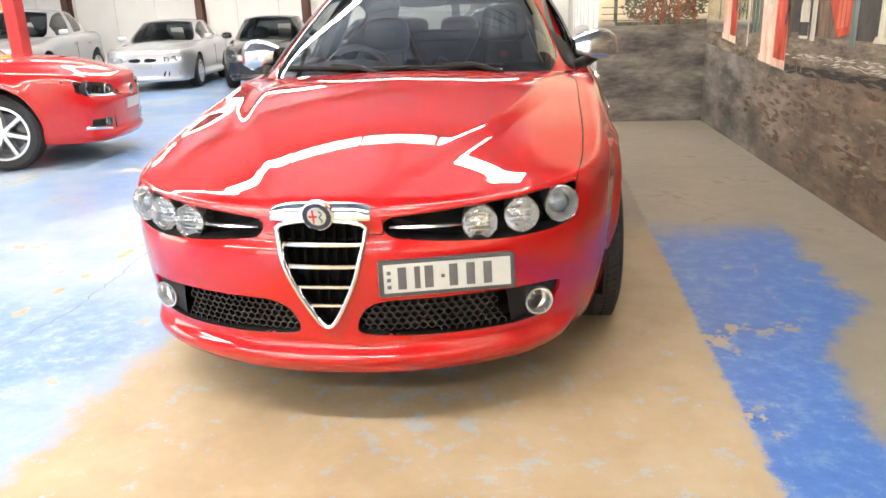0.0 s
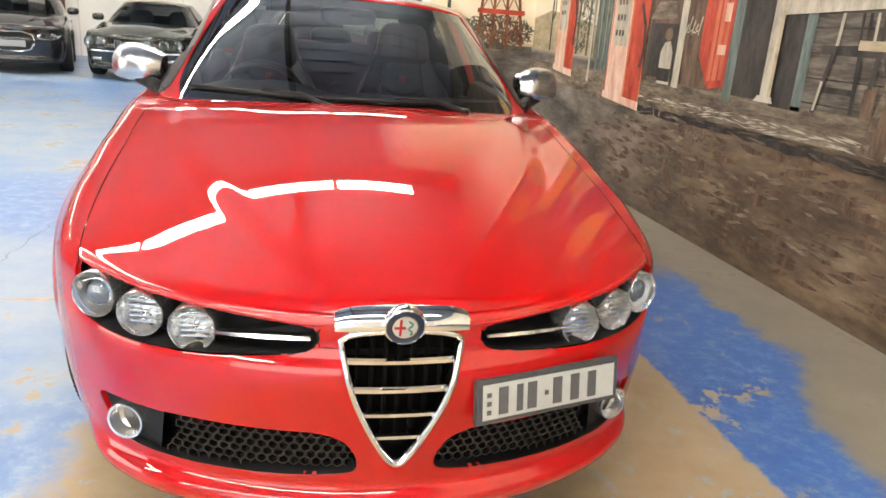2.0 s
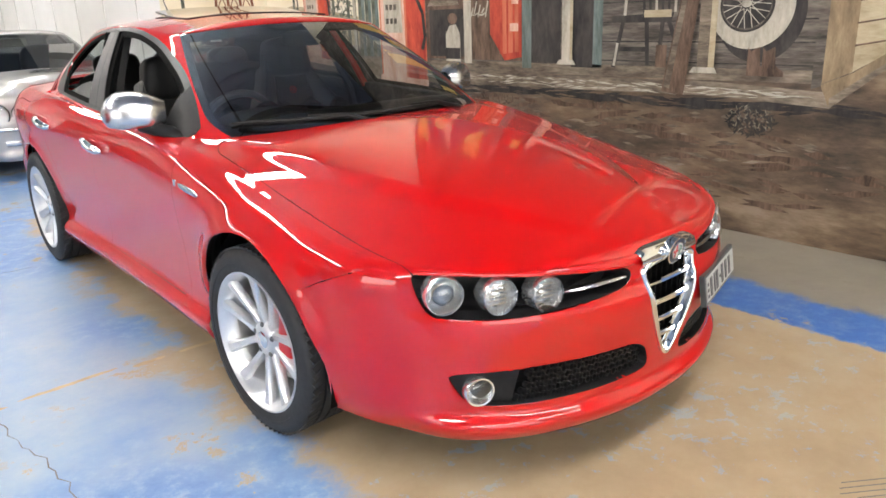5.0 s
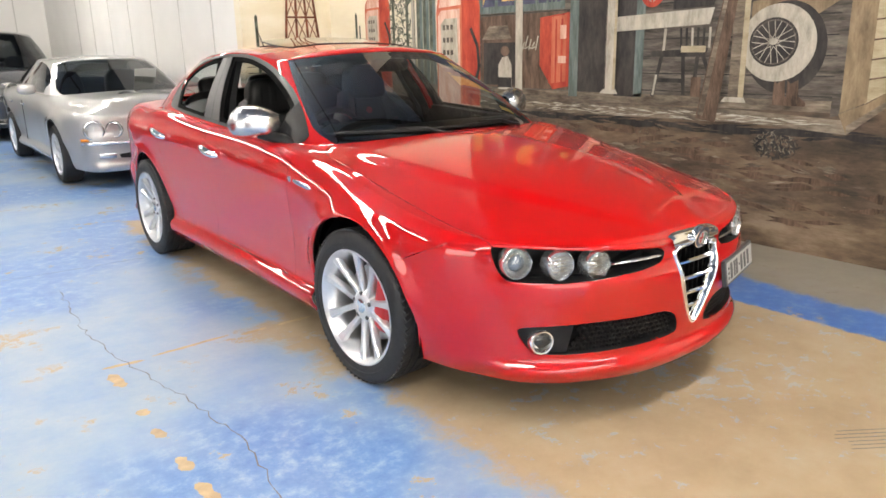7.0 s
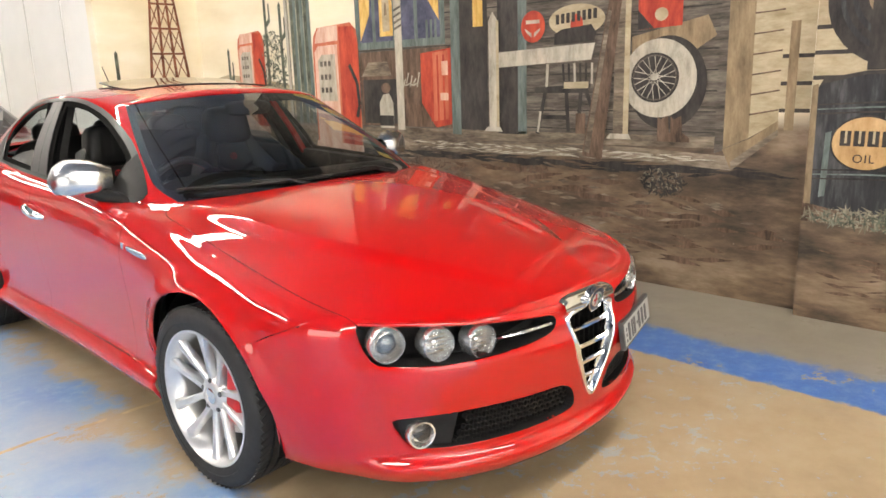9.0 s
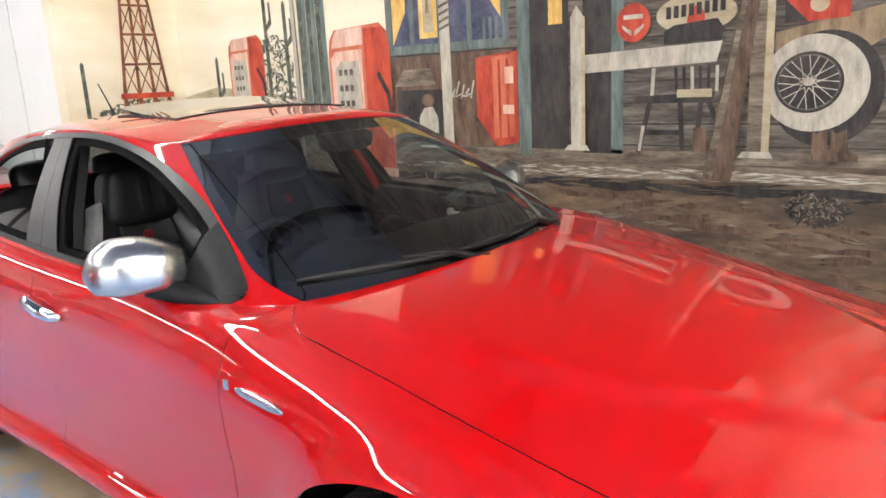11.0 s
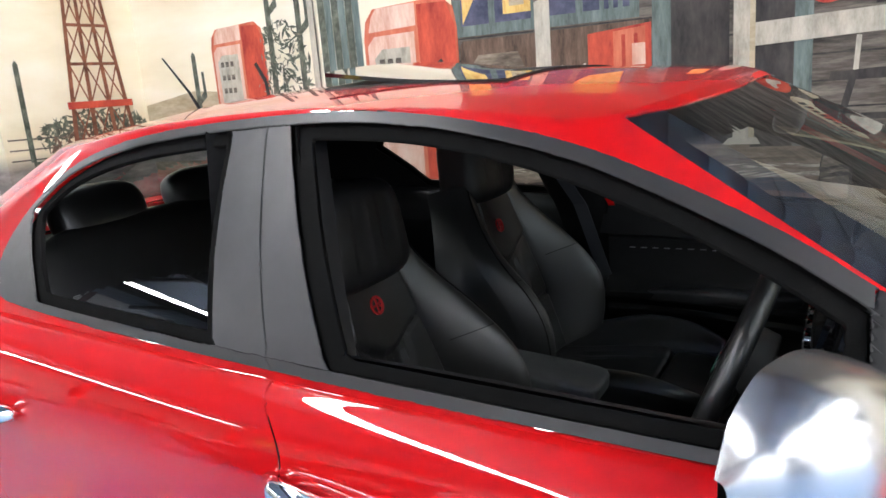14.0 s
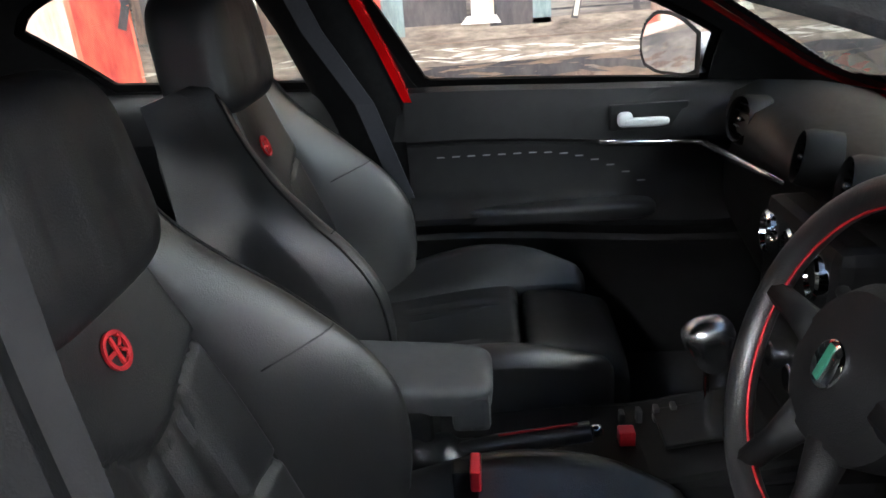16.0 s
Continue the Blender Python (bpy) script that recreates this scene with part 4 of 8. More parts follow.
# derrick on the end wall, with scrub at its feet
strokes("scrub", 1.93, 1.25, 0.46, 0.17, 420, 0.085, 0.022, P_LEAF, 1, 301, "stub")
strokes("scrub_shade", 1.93, 1.20, 0.42, 0.10, 160, 0.09, 0.020, P_BROWN, 3, 302, "stub")
mp("scrub_line", rect(1.40, 2.38, 1.06, 1.10), P_LEAF, 1, "stub")
legs = [((1.73, 1.08), (1.885, 2.9)), ((1.90, 1.06), (1.94, 2.9)), ((2.08, 1.06), (1.99, 2.9)), ((2.25, 1.08), (2.045, 2.9))]
for p, q in legs:
    mp("derrick_leg", bar(p, q, 0.036, 0.022), P_RUST, 5, "stub")


def leg_at(i, z):
    (x0, z0), (x1, z1) = legs[i]
    return (x0 + (x1 - x0) * (z - z0) / (z1 - z0), z)


for k, z in enumerate((1.46, 1.75, 2.02, 2.28, 2.52, 2.74)):
    mp("derrick_bar", bar(leg_at(0, z), leg_at(3, z), 0.022), P_RUST, 6, "stub")
for z0, z1 in ((1.10, 1.46), (1.46, 1.75), (1.75, 2.02), (2.02, 2.28), (2.28, 2.52)):
    for i in range(3):
        mp("derrick_brace", bar(leg_at(i, z0), leg_at(i + 1, z1), 0.012), P_RUST, 4, "stub")
        mp("derrick_brace", bar(leg_at(i + 1, z0), leg_at(i, z1), 0.012), P_RUST, 4, "stub")
mp("derrick_deck", bar((1.72, 1.46), (2.26, 1.46), 0.05), P_RED, 7, "stub")
for k in range(3):
    mp("yard_rail", bar((1.25, 1.12 + 0.07 * k), (2.38, 1.10 + 0.07 * k), 0.010), P_BOARD, 2, "stub")
for a, h in ((1.40, 1.75),):
    mp("cactus", [(a - 0.02, 1.1), (a - 0.018, h), (a, h + 0.03), (a + 0.018, h), (a + 0.02, 1.1)], P_LEAF, 3, "stub")

# ---- the red saloon: nose towards -y, front axle at y = 0, rear axle at y = 2.7 ----
AXLE_R, WHEEL_R, ARCH_R = 2.70, 0.333, 0.382


def body_grid(ds=0.0135, n_low=44, n_round=16, n_cap=52):
    plan = np.array([(0, -1.035), (0.10, -1.032), (0.20, -1.018), (0.40, -0.958), (0.56, -0.872), (0.69, -0.745), (0.793, -0.57), (0.862, -0.33), (0.893, 0.0),
                     (0.893, 0.45), (0.885, 1.0), (0.885, 1.6), (0.893, 2.2), (0.90, 2.7), (0.882, 3.05), (0.825, 3.32), (0.69, 3.50), (0.40, 3.60), (0, 3.63)])
    chord = np.r_[0, np.cumsum(np.hypot(*np.diff(plan, axis=0).T))]
    s = np.linspace(0, chord[-1], int(chord[-1] / ds))
    O = curve(np.c_[chord, plan], s)
    O[0, 0] = O[-1, 0] = 0
    d = np.gradient(O, axis=0)
    d /= np.linalg.norm(d, axis=1, keepdims=True)
    d[0], d[-1] = (1, 0), (-1, 0)
    nrm = np.c_[d[:, 1], -d[:, 0]]
    y = O[:, 1]
    zt = curve([(-1.035, 0.692), (-0.745, 0.715), (-0.5, 0.742), (-0.2, 0.797), (0.0, 0.836), (0.25, 0.887), (0.5, 0.927), (0.75, 0.944), (1.6, 0.972), (2.35, 1.010), (2.8, 1.02), (3.3, 1.02), (3.63, 0.99)], y)
    cc = curve([(-1.035, 0.016), (-0.745, 0.03), (-0.5, 0.06), (-0.3, 0.082), (0.0, 0.105), (0.3, 0.112), (0.6, 0.088), (1.6, 0.083), (2.4, 0.105), (2.9, 0.17), (3.3, 0.13), (3.63, 0.06)], y)
    hh = curve([(-1.035, 0.03), (-0.745, 0.05), (-0.5, 0.10), (-0.3, 0.14), (0.0, 0.18), (0.5, 0.17), (1.6, 0.15), (2.4, 0.17), (3.3, 0.15), (3.63, 0.1)], y)
    zb = 0.20 - 0.01 * smoothstep(-0.3, -0.6, y)
    nose = smoothstep(0.12, -0.12, y)
    tail = smoothstep(3.0, 3.3, y)
    lip = np.maximum(smoothstep(-0.60, -0.80, y), tail)

    def inset(z):
        side = curve([(0.15, 0.02), (0.2, -0.015), (0.235, -0.038), (0.30, -0.036), (0.325, -0.008), (0.36, 0.0), (0.45, 0.002), (0.56, 0.0), (0.64, -0.002), (0.74, 0.0), (0.86, 0.002), (1.1, 0.002)], z)
        # the flanks lean in below a crease at the height of the door handles
        side = side + 0.095 * np.maximum(zt - hh - z, 0)
        front = curve([(0.15, 0.08), (0.19, 0.035), (0.225, 0.006), (0.258, 0.004), (0.272, 0.018), (0.32, 0.022), (0.40, 0.014), (0.48, 0.004), (0.55, 0.0), (0.575, 0.003), (0.60, 0.016), (0.70, 0.024), (0.8, 0.03), (1.1, 0.03)], z)
        cheek = curve([(0.15, 0.09), (0.20, 0.055), (0.25, 0.034), (0.32, 0.018), (0.42, 0.005), (0.55, 0.0), (0.7, 0.004), (1.1, 0.01)], z)
        front = front * lip + cheek * (1 - lip)
        flare = smoothstep(0.34, 0.5, z) * 0.020 * np.exp(-((np.hypot(y0, z - WHEEL_R) - ARCH_R) / 0.05) ** 2) + smoothstep(0.34, 0.5, z) * 0.012 * np.exp(-((np.hypot(y0 - AXLE_R, z - WHEEL_R) - ARCH_R) / 0.05) ** 2)
        return side * (1 - np.maximum(nose, tail)) + front * np.maximum(nose, tail) - flare

    rows = []
    y0 = y
    for k in range(n_low):
        z = zb + (zt - hh - zb) * k / n_low
        rows.append(np.c_[O - nrm * inset(z)[:, None], z])
    for k in range(n_round + 1):
        a = math.pi / 2 * k / n_round
        z = zt - hh + hh * math.sin(a)
        rows.append(np.c_[O - nrm * (inset(z) + cc * (1 - math.cos(a)))[:, None], z])
    T = rows[-1]
    yc = curve([(-1.1, -0.96), (-0.7, -0.78), (-0.3, -0.42), (0.0, -0.17), (0.5, 0.19), (0.75, 0.42), (1.6, 1.5), (2.5, 2.6), (2.8, 2.95), (3.3, 3.2), (3.62, 3.42), (3.7, 3.5)], T[:, 1])
    zc = curve([(-0.98, 0.712), (-0.85, 0.748), (-0.7, 0.7865), (-0.42, 0.853), (-0.17, 0.9025), (0.19, 0.953), (0.42, 0.972), (0.7, 0.985), (2.6, 1.04), (2.95, 1.055), (3.4, 1.05), (3.55, 1.03)], yc)
    for k in range(1, n_cap + 1):
        w = k / n_cap
        xy = np.c_[T[:, 0] * (1 - w), T[:, 1] * (1 - w) + yc * w]
        z = T[:, 2] + (zc - T[:, 2]) * (1 - (1 - w) ** 2.1)
        rows.append(np.c_[xy, z])
    # one even sheet over the bonnet: a low polynomial, eased into the shoulders
    top = np.stack(rows[-n_cap:], 1)
    X, Y, Z = top[..., 0], top[..., 1], top[..., 2]

    def terms(x, y):
        return np.stack([x ** (2 * i) * (y + 0.2) ** j for i in range(4) for j in range(5) if i + j < 7], -1)
    sel = (Y < 0.8) & (Y > -1.03)
    co = np.linalg.lstsq(terms(X[sel], Y[sel]), Z[sel], rcond=None)[0]
    even = terms(X, np.clip(Y, -1.1, 0.85)) @ co
    w = np.arange(1, n_cap + 1) / n_cap
    ease = smoothstep(0.0, 0.30, w)[None, :] * smoothstep(0.75, 0.55, Y) * smoothstep(-1.03, -0.93, Y)
    Z = Z + (even - Z) * ease
    # the raised middle of the bonnet, with a crease on each side that runs from the grille to the pillar
    xcr = curve([(-1.1, 0.125), (-0.95, 0.165), (-0.7, 0.30), (-0.35, 0.475), (-0.15, 0.55), (0.2, 0.635), (0.5, 0.68), (4.0, 0.7)], Y.ravel()).reshape(Y.shape)
    Z = Z + (0.003 + 0.012 * smoothstep(-1.05, -0.3, Y)) * smoothstep(0.75, 0.1, Y) * smoothstep(xcr + 0.035, xcr - 0.055, X) * smoothstep(-1.04, -0.97, Y)
    for k in range(n_cap):
        rows[k - n_cap] = np.c_[X[:, k], Y[:, k], Z[:, k]]
    P = np.stack(rows, 1)
    P[0, :, 0] = 0
    P[-1, :, 0] = 0
    return P


GRILLE = rounded([(-0.136, 0.668), (0.136, 0.668), (0.128, 0.60), (0.098, 0.49), (0.03, 0.355), (0, 0.335), (-0.03, 0.355), (-0.098, 0.49), (-0.128, 0.60)], 2)
LAMP_SLOT = rounded([(0.172, 0.668), (0.30, 0.678), (0.50, 0.693), (0.70, 0.705), (0.722, 0.70), (0.722, 0.66), (0.702, 0.592), (0.68, 0.583), (0.50, 0.582), (0.30, 0.597), (0.176, 0.612)], 2)
INTAKE = rounded([(0.125, 0.425), (0.30, 0.425), (0.52, 0.425), (0.655, 0.413), (0.672, 0.40), (0.63, 0.315), (0.61, 0.308), (0.40, 0.305), (0.12, 0.315), (0.075, 0.335)], 2)
DLO = rounded([(0.575, 0.930), (1.0, 0.958), (1.62, 0.984), (2.10, 1.012), (2.39, 1.030), (2.425, 1.06), (2.435, 1.13), (2.405, 1.21), (2.32, 1.288), (2.116, 1.336), (1.85, 1.357), (1.62, 1.362),
               (1.45, 1.351), (1.30, 1.323), (1.18, 1.289), (1.08, 1.249), (1.0, 1.214), (0.895, 1.163), (0.735, 1.062)], 2)


def f_arch_f(x, y, z): return np.hypot(y, np.maximum(z - WHEEL_R - 0.005, 0)) - ARCH_R + 0.024 * np.clip((WHEEL_R - z) / 0.15, 0, 1)
def f_arch_r(x, y, z): return np.hypot(y - AXLE_R, np.maximum(z - WHEEL_R - 0.005, 0)) - ARCH_R
def f_grille(x, y, z): return np.where(y < -0.8, poly_distance(GRILLE, x, z), 1.0)
def f_lamp(x, y, z): return np.where(y < -0.5, poly_distance(LAMP_SLOT, x, z), 1.0)
def f_intake(x, y, z): return np.where(y < -0.5, poly_distance(INTAKE, x, z), 1.0)
def f_shut(x, y, z): return x - curve([(-1.1, 0.68), (-0.74, 0.706), (-0.5, 0.738), (-0.3, 0.75), (0.1, 0.752), (0.3, 0.752), (0.40, 0.745), (0.46, 0.715), (0.52, 0.645), (0.7, 0.45)], y)
def f_hood_back(x, y, z): return y - (0.325 + 0.44 * np.abs(x) ** 2.0)
def f_door_f(x, y, z): return y - 0.535 - 0.06 * smoothstep(0.62, 0.25, z)
def f_door_m(x, y, z): return y - 1.555 - 0.07 * smoothstep(0.88, 1.0, z) - 0.05 * smoothstep(0.45, 0.3, z)
def f_door_r(x, y, z): return np.minimum(np.where(z > 0.3, np.hypot(y - AXLE_R - 0.02, z - WHEEL_R + 0.0) - 0.47, 1), 2.33 + 0.42 * (z - 0.75) - y)
def f_sill(x, y, z): return z - 0.322
def f_bumper(x, y, z): return (y + 0.37) - (z - 0.63) * -2.2
def f_bumper_r(x, y, z): return z - 0.62


def hood_area(x, y, z):
    return (f_shut(x, y, z) < 0) & (y < 0.56) & (z > 0.66 + 0.042 * np.clip((x - 0.17) / 0.53, 0, 1) - 0.04 * (x < 0.17))


def body_label(x, y, z):
    lab = np.full(x.shape, 8)
    lab[y > 2.4] = 8
    lab[(y > 3.2) & (z < 0.62)] = 7
    lab[(y > 1.0) & (f_door_r(x, y, z) > 0) & (y < 2.5)] = 6
    lab[(y < 2.5) & (f_door_m(x, y, z) < 0)] = 5
    lab[(f_door_f(x, y, z) < 0)] = 3
    lab[(y > 0.3) & (y < 2.4) & (z < 0.322)] = 4
    lab[(y < 0) & (f_bumper(x, y, z) < 0) & (y < -0.3)] = 1
    lab[hood_area(x, y, z)] = 2
    top = (f_hood_back(x, y, z) > 0) & (y < 3.10 - 0.85 * np.abs(x) ** 2.2) & (x < 0.655 + 0.12 * smoothstep(0.55, 0.85, y)) & (z > 0.88)
    back = (lab == 2) & (f_hood_back(x, y, z) > 0)
    lab[back] = 3
    lab[top] = -1
    lab[(f_lamp(x, y, z) < 0) | (f_grille(x, y, z) < 0) | (f_intake(x, y, z) < 0)] = -1
    lab[(f_arch_f(x, y, z) < 0) | ((f_arch_r(x, y, z) < 0) & (x > 0.5))] = -1
    return lab


def build_wheel(parent, m, caliper=True):
    """An alloy wheel with five pairs of spokes; its outer face towards local +x."""
    I = Matrix.Identity(4)
    w = lathe("wheel", alloy_silver, parent, [(0.075, 0.03), (0.072, 0.062), (0.06, 0.077), (0.045, 0.083), (0.033, 0.083), (0.031, 0.080)], I, 40, "silver ten-spoke alloy wheel with black tyre")
    w.matrix_basis = m
    R = WHEEL_R
    prof = [(0.243, -0.112), (0.262, -0.120), (0.30, -0.121), (0.318, -0.113), (0.329, -0.098), (R, -0.07)]
    for a in (-0.062, -0.02, 0.02, 0.062):
        prof += [(R, a - 0.006), (R - 0.008, a - 0.005), (R - 0.008, a + 0.005), (R, a + 0.006)]
    prof += [(R, 0.07), (0.329, 0.098), (0.318, 0.113), (0.30, 0.121), (0.28, 0.1215), (0.279, 0.1195), (0.262, 0.120), (0.243, 0.112)]
    lathe("tyre", tyre_rubber, w, prof, I, 72)
    bm = bmesh.new()
    for k in range(72):
        for sgn in (-1, 1):
            a = 2 * math.pi * k / 72
            mm = Matrix.Rotation(a, 4, "X") @ Matrix.Translation((sgn * 0.085, 0, 0.3305)) @ Matrix.Rotation(sgn * 0.5, 4, "Z")
            add_box(bm, -0.022, 0.022, -0.0095, 0.0095, -0.004, 0.003, 0, mm)
    tagged(part("tread", bm, tyre_rubber, w), kind="stuff")
    lathe("rim", alloy_silver, w, [(0.222, -0.10), (0.236, -0.108), (0.245, -0.108), (0.226, -0.09), (0.215, -0.02), (0.212, 0.05), (0.222, 0.085), (0.236, 0.100), (0.249, 0.112), (0.250, 0.117), (0.244, 0.118), (0.232, 0.108), (0.2245, 0.09)], I, 72)
    for k in range(10):
        pair, sd = divmod(k, 2)
        a = 2 * math.pi * pair / 5 + (0.285 if sd else -0.285)
        bm = bmesh.new()
        rows = [(0.045, 0.017, 0.074, 0.04, 0.10), (0.09, 0.0135, 0.080, 0.034, 0.05), (0.14, 0.0135, 0.090, 0.03, 0.0), (0.19, 0.016, 0.099, 0.026, -0.02), (0.232, 0.024, 0.107, 0.022, -0.03)]
        rings = []
        for r, hw, face, th, sk in rows:
            off = (-sk if sd else sk) * r
            rings.append([bm.verts.new((face + dx, off + dy * hw, r)) for dx, dy in ((-th, -1), (-0.007, -1), (0, -0.66), (0, 0.66), (-0.007, 1), (-th, 1))])
        for p, q in zip(rings, rings[1:]):
            for j in range(6):
                bm.faces.new((p[j], p[(j + 1) % 6], q[(j + 1) % 6], q[j]))
        bm.faces.new(rings[0]), bm.faces.new(rings[-1][::-1])
        bm.transform(Matrix.Rotation(a, 4, "X"))
        bmesh.ops.recalc_face_normals(bm, faces=bm.faces)
        sharpen(part("spoke", bm, alloy_silver, w, smooth=True), 40)
    lathe("hub_cap", chrome, w, [(0.031, 0.079), (0.030, 0.085), (0.024, 0.088), (0.0, 0.089)], I, 32)
    for k in range(5):
        a = 2 * math.pi * (k + 0.5) / 5
        lathe("wheel_bolt", dark_metal, w, [(0.0105, 0.06), (0.0105, 0.080), (0.007, 0.083), (0.0, 0.083)], Matrix.Translation((0, 0.055 * math.cos(a), 0.055 * math.sin(a))), 8)
    lathe("brake_disc", brushed_steel, w, [(0.08, 0.012), (0.165, 0.012), (0.165, -0.014), (0.08, -0.014)], I, 48, closed=True)
    lathe("disc_bell", dark_metal, w, [(0.08, -0.02), (0.08, 0.03), (0.0, 0.03)], I, 32)
    return w


def build_car():
    car = empty("red_saloon_car", None, "glossy red four-door saloon with black leather inside", "car")
    P = body_grid()
    sh = Shell(P)
    sh.cut(f_lamp, lambda x, y, z: (y < -0.5) & (z < 0.75))
    sh.cut(f_grille, lambda x, y, z: (y < -0.8))
    sh.cut(f_intake, lambda x, y, z: (y < -0.5))
    sh.cut(f_arch_f, lambda x, y, z: (x > 0.4) & (z < 0.8))
    sh.cut(f_arch_r, lambda x, y, z: (x > 0.5) & (z < 0.8))
    sh.cut(f_shut, lambda x, y, z: (y > -0.76) & (y < 0.53) & (z > 0.68))
    sh.cut(f_hood_back, lambda x, y, z: (z > 0.85) & (y < 0.6) & (x < 0.75))
    sh.cut(f_door_f, lambda x, y, z: (x > 0.6) & (z > 0.3) & (y < 1))
    sh.cut(f_door_m, lambda x, y, z: (x > 0.6) & (z > 0.3))
    sh.cut(f_door_r, lambda x, y, z: (x > 0.6) & (y > 1.9) & (y < 2.55))
    sh.cut(f_sill, lambda x, y, z: (x > 0.6) & (y > 0.3) & (y < 2.4))
    sh.cut(f_bumper, lambda x, y, z: (y < -0.3) & (z > 0.4) & (z < 0.72) & (x > 0.7))
    tri, lab = sh.triangles(body_label)
    for k, name, lb in ((1, "front_bumper", ""), (2, "bonnet", ""), (7, "rear_bumper", "")):
        panel(name, sh, tri[lab == k], car_red, car, (1, -1), label=lb)
    for s in (1, -1):
        for k, name in ((3, "front_wing"), (4, "side_skirt"), (5, "front_door"), (6, "rear_door"), (8, "rear_wing")):
            panel(name, sh, tri[lab == k], car_red, car, (s,))
    # dark inner walls behind the openings of the nose and the doors
    inner = Shell(P[:, 4:61] - sh.N[:, 4:61] * np.where(P[:, 4:61, 1:2] < -0.3, 0.11, 0.045))
    it, il = inner.triangles(lambda x, y, z: np.where((np.hypot(y, z - 0.33) > 0.40) & (np.hypot(y - AXLE_R, z - 0.33) > 0.40), 1, 0))
    panel("inner_shell", inner, it[il == 1], black_plastic, car, (1, -1), lips=False, gap=0)
    boxed("underbody", black_plastic, car, -0.62, 0.62, -0.62, 3.2, 0.215, 0.235)
    for s in (1, -1):
        for yw in (0, AXLE_R):
            bm = bmesh.new()
            add_lathe(bm, [(0.392, 0.83 if yw == 0 else 0.845), (0.392, 0.56), (0.0, 0.56)], Matrix.Translation((0, yw, WHEEL_R)), 40)
            bmesh.ops.delete(bm, geom=[f for f in bm.faces if f.calc_center_median().z < 0.2], context="FACES")
            if s < 0:
                bm.transform(Matrix.Diagonal((-1, 1, 1, 1)))
            part("wheel_arch_liner", bm, seal_rubber, car, smooth=True)
    steer = 3.0
    for s in (1, -1):
        for yw in (0, AXLE_R):
            build_wheel(car, pose(s * (0.770 if yw == 0 else 0.780), yw, WHEEL_R, 17 * s, 0, (0 if s > 0 else 180) + (steer if yw == 0 else 0)))
            bm = bmesh.new()
            add_cushion(bm, (0.075, 0.09, 0.24), 6, 6, pose(s * 0.80, yw - 0.125, WHEEL_R + 0.03, 12, 0, 0))
            part("brake_caliper", bm, caliper_red, car, "red brake caliper", smooth=True)
    return car, sh, P


def cabin_grid(n_s=420, n_v=44, n_cap=44):
    low = [(0, 0, 0.325, 0.962), (1, 0.35, 0.376, 0.960), (2, 0.60, 0.478, 0.955), (3, 0.70, 0.570, 0.948), (4, 0.757, 0.66, 0.934), (5, 0.797, 0.95, 0.948), (6, 0.803, 1.62, 0.972),
           (7, 0.792, 2.10, 1.0), (8, 0.765, 2.46, 1.018), (9, 0.70, 2.76, 1.033), (10, 0.55, 3.00, 1.048), (11, 0.28, 3.14, 1.055), (12, 0, 3.17, 1.06)]
    top = [(0, 0, 1.02, 1.366), (1, 0.28, 1.045, 1.360), (2, 0.455, 1.10, 1.343), (3, 0.54, 1.165, 1.326), (4, 0.572, 1.245, 1.328), (5, 0.586, 1.42, 1.352), (6, 0.590, 1.72, 1.366),
           (7, 0.578, 2.05, 1.356), (8, 0.545, 2.33, 1.328), (9, 0.49, 2.50, 1.318), (10, 0.40, 2.585, 1.322), (11, 0.2, 2.625, 1.335), (12, 0, 2.635, 1.338)]
    u = np.linspace(0, 12, n_s)
    A, B = curve(low, u), curve(top, u)
    d = np.gradient(A[:, :2], axis=0)
    d /= np.linalg.norm(d, axis=1, keepdims=True)
    nrm = np.c_[d[:, 1], -d[:, 0], 0 * d[:, 0]]
    bulge = curve([(0, 0.035), (2, 0.035), (3, 0.02), (4, 0.018), (6, 0.024), (8, 0.022), (10, 0.03), (12, 0.035)], u)
    rows = []
    for k in range(n_v + 1):
        v = -0.08 + 1.08 * k / n_v
        rows.append(A * (1 - v) + B * v + nrm * (bulge * math.sin(math.pi * max(v, 0)) * (1 - 0.3 * v))[:, None])
    T = rows[-1]
    yc = curve([(1.0, 1.10), (1.3, 1.30), (1.7, 1.7), (2.2, 2.2), (2.64, 2.52)], T[:, 1])
    zc = curve([(1.10, 1.383), (1.4, 1.405), (1.7, 1.412), (2.1, 1.402), (2.52, 1.352)], yc)
    for k in range(1, n_cap + 1):
        w = k / n_cap
        xy = np.c_[T[:, 0] * (1 - w), T[:, 1] * (1 - w) + yc * w]
        rows.append(np.c_[xy, T[:, 2] + (zc - T[:, 2]) * (1 - (1 - w) ** 2.6)])
    P = np.stack(rows, 1)
    P[0, :, 0] = 0
    P[-1, :, 0] = 0
    return P, u


def f_dlo(x, y, z): return np.where(x > 0.45, poly_distance(DLO, y, z), 0.5)
def f_open(x, y, z): return f_dlo(x, y, z) + 0.018
def f_seal(x, y, z): return np.maximum.reduce([f_dlo(x, y, z) + 0.036, f_b_front(x, y, z) + 0.036, 0.86 - y])
def f_seal_r(x, y, z): return np.maximum.reduce([f_dlo(x, y, z) + 0.036, -f_b_rear(x, y, z) + 0.02, f_quarter(x, y, z) + 0.025])
def f_b_front(x, y, z): return y - (1.515 + (z - 0.99) * 0.5)
def f_b_rear(x, y, z): return y - (1.745 + (z - 0.99) * 0.22)
def f_b_split(x, y, z): return y - (1.625 + (z - 0.985) * 0.33)
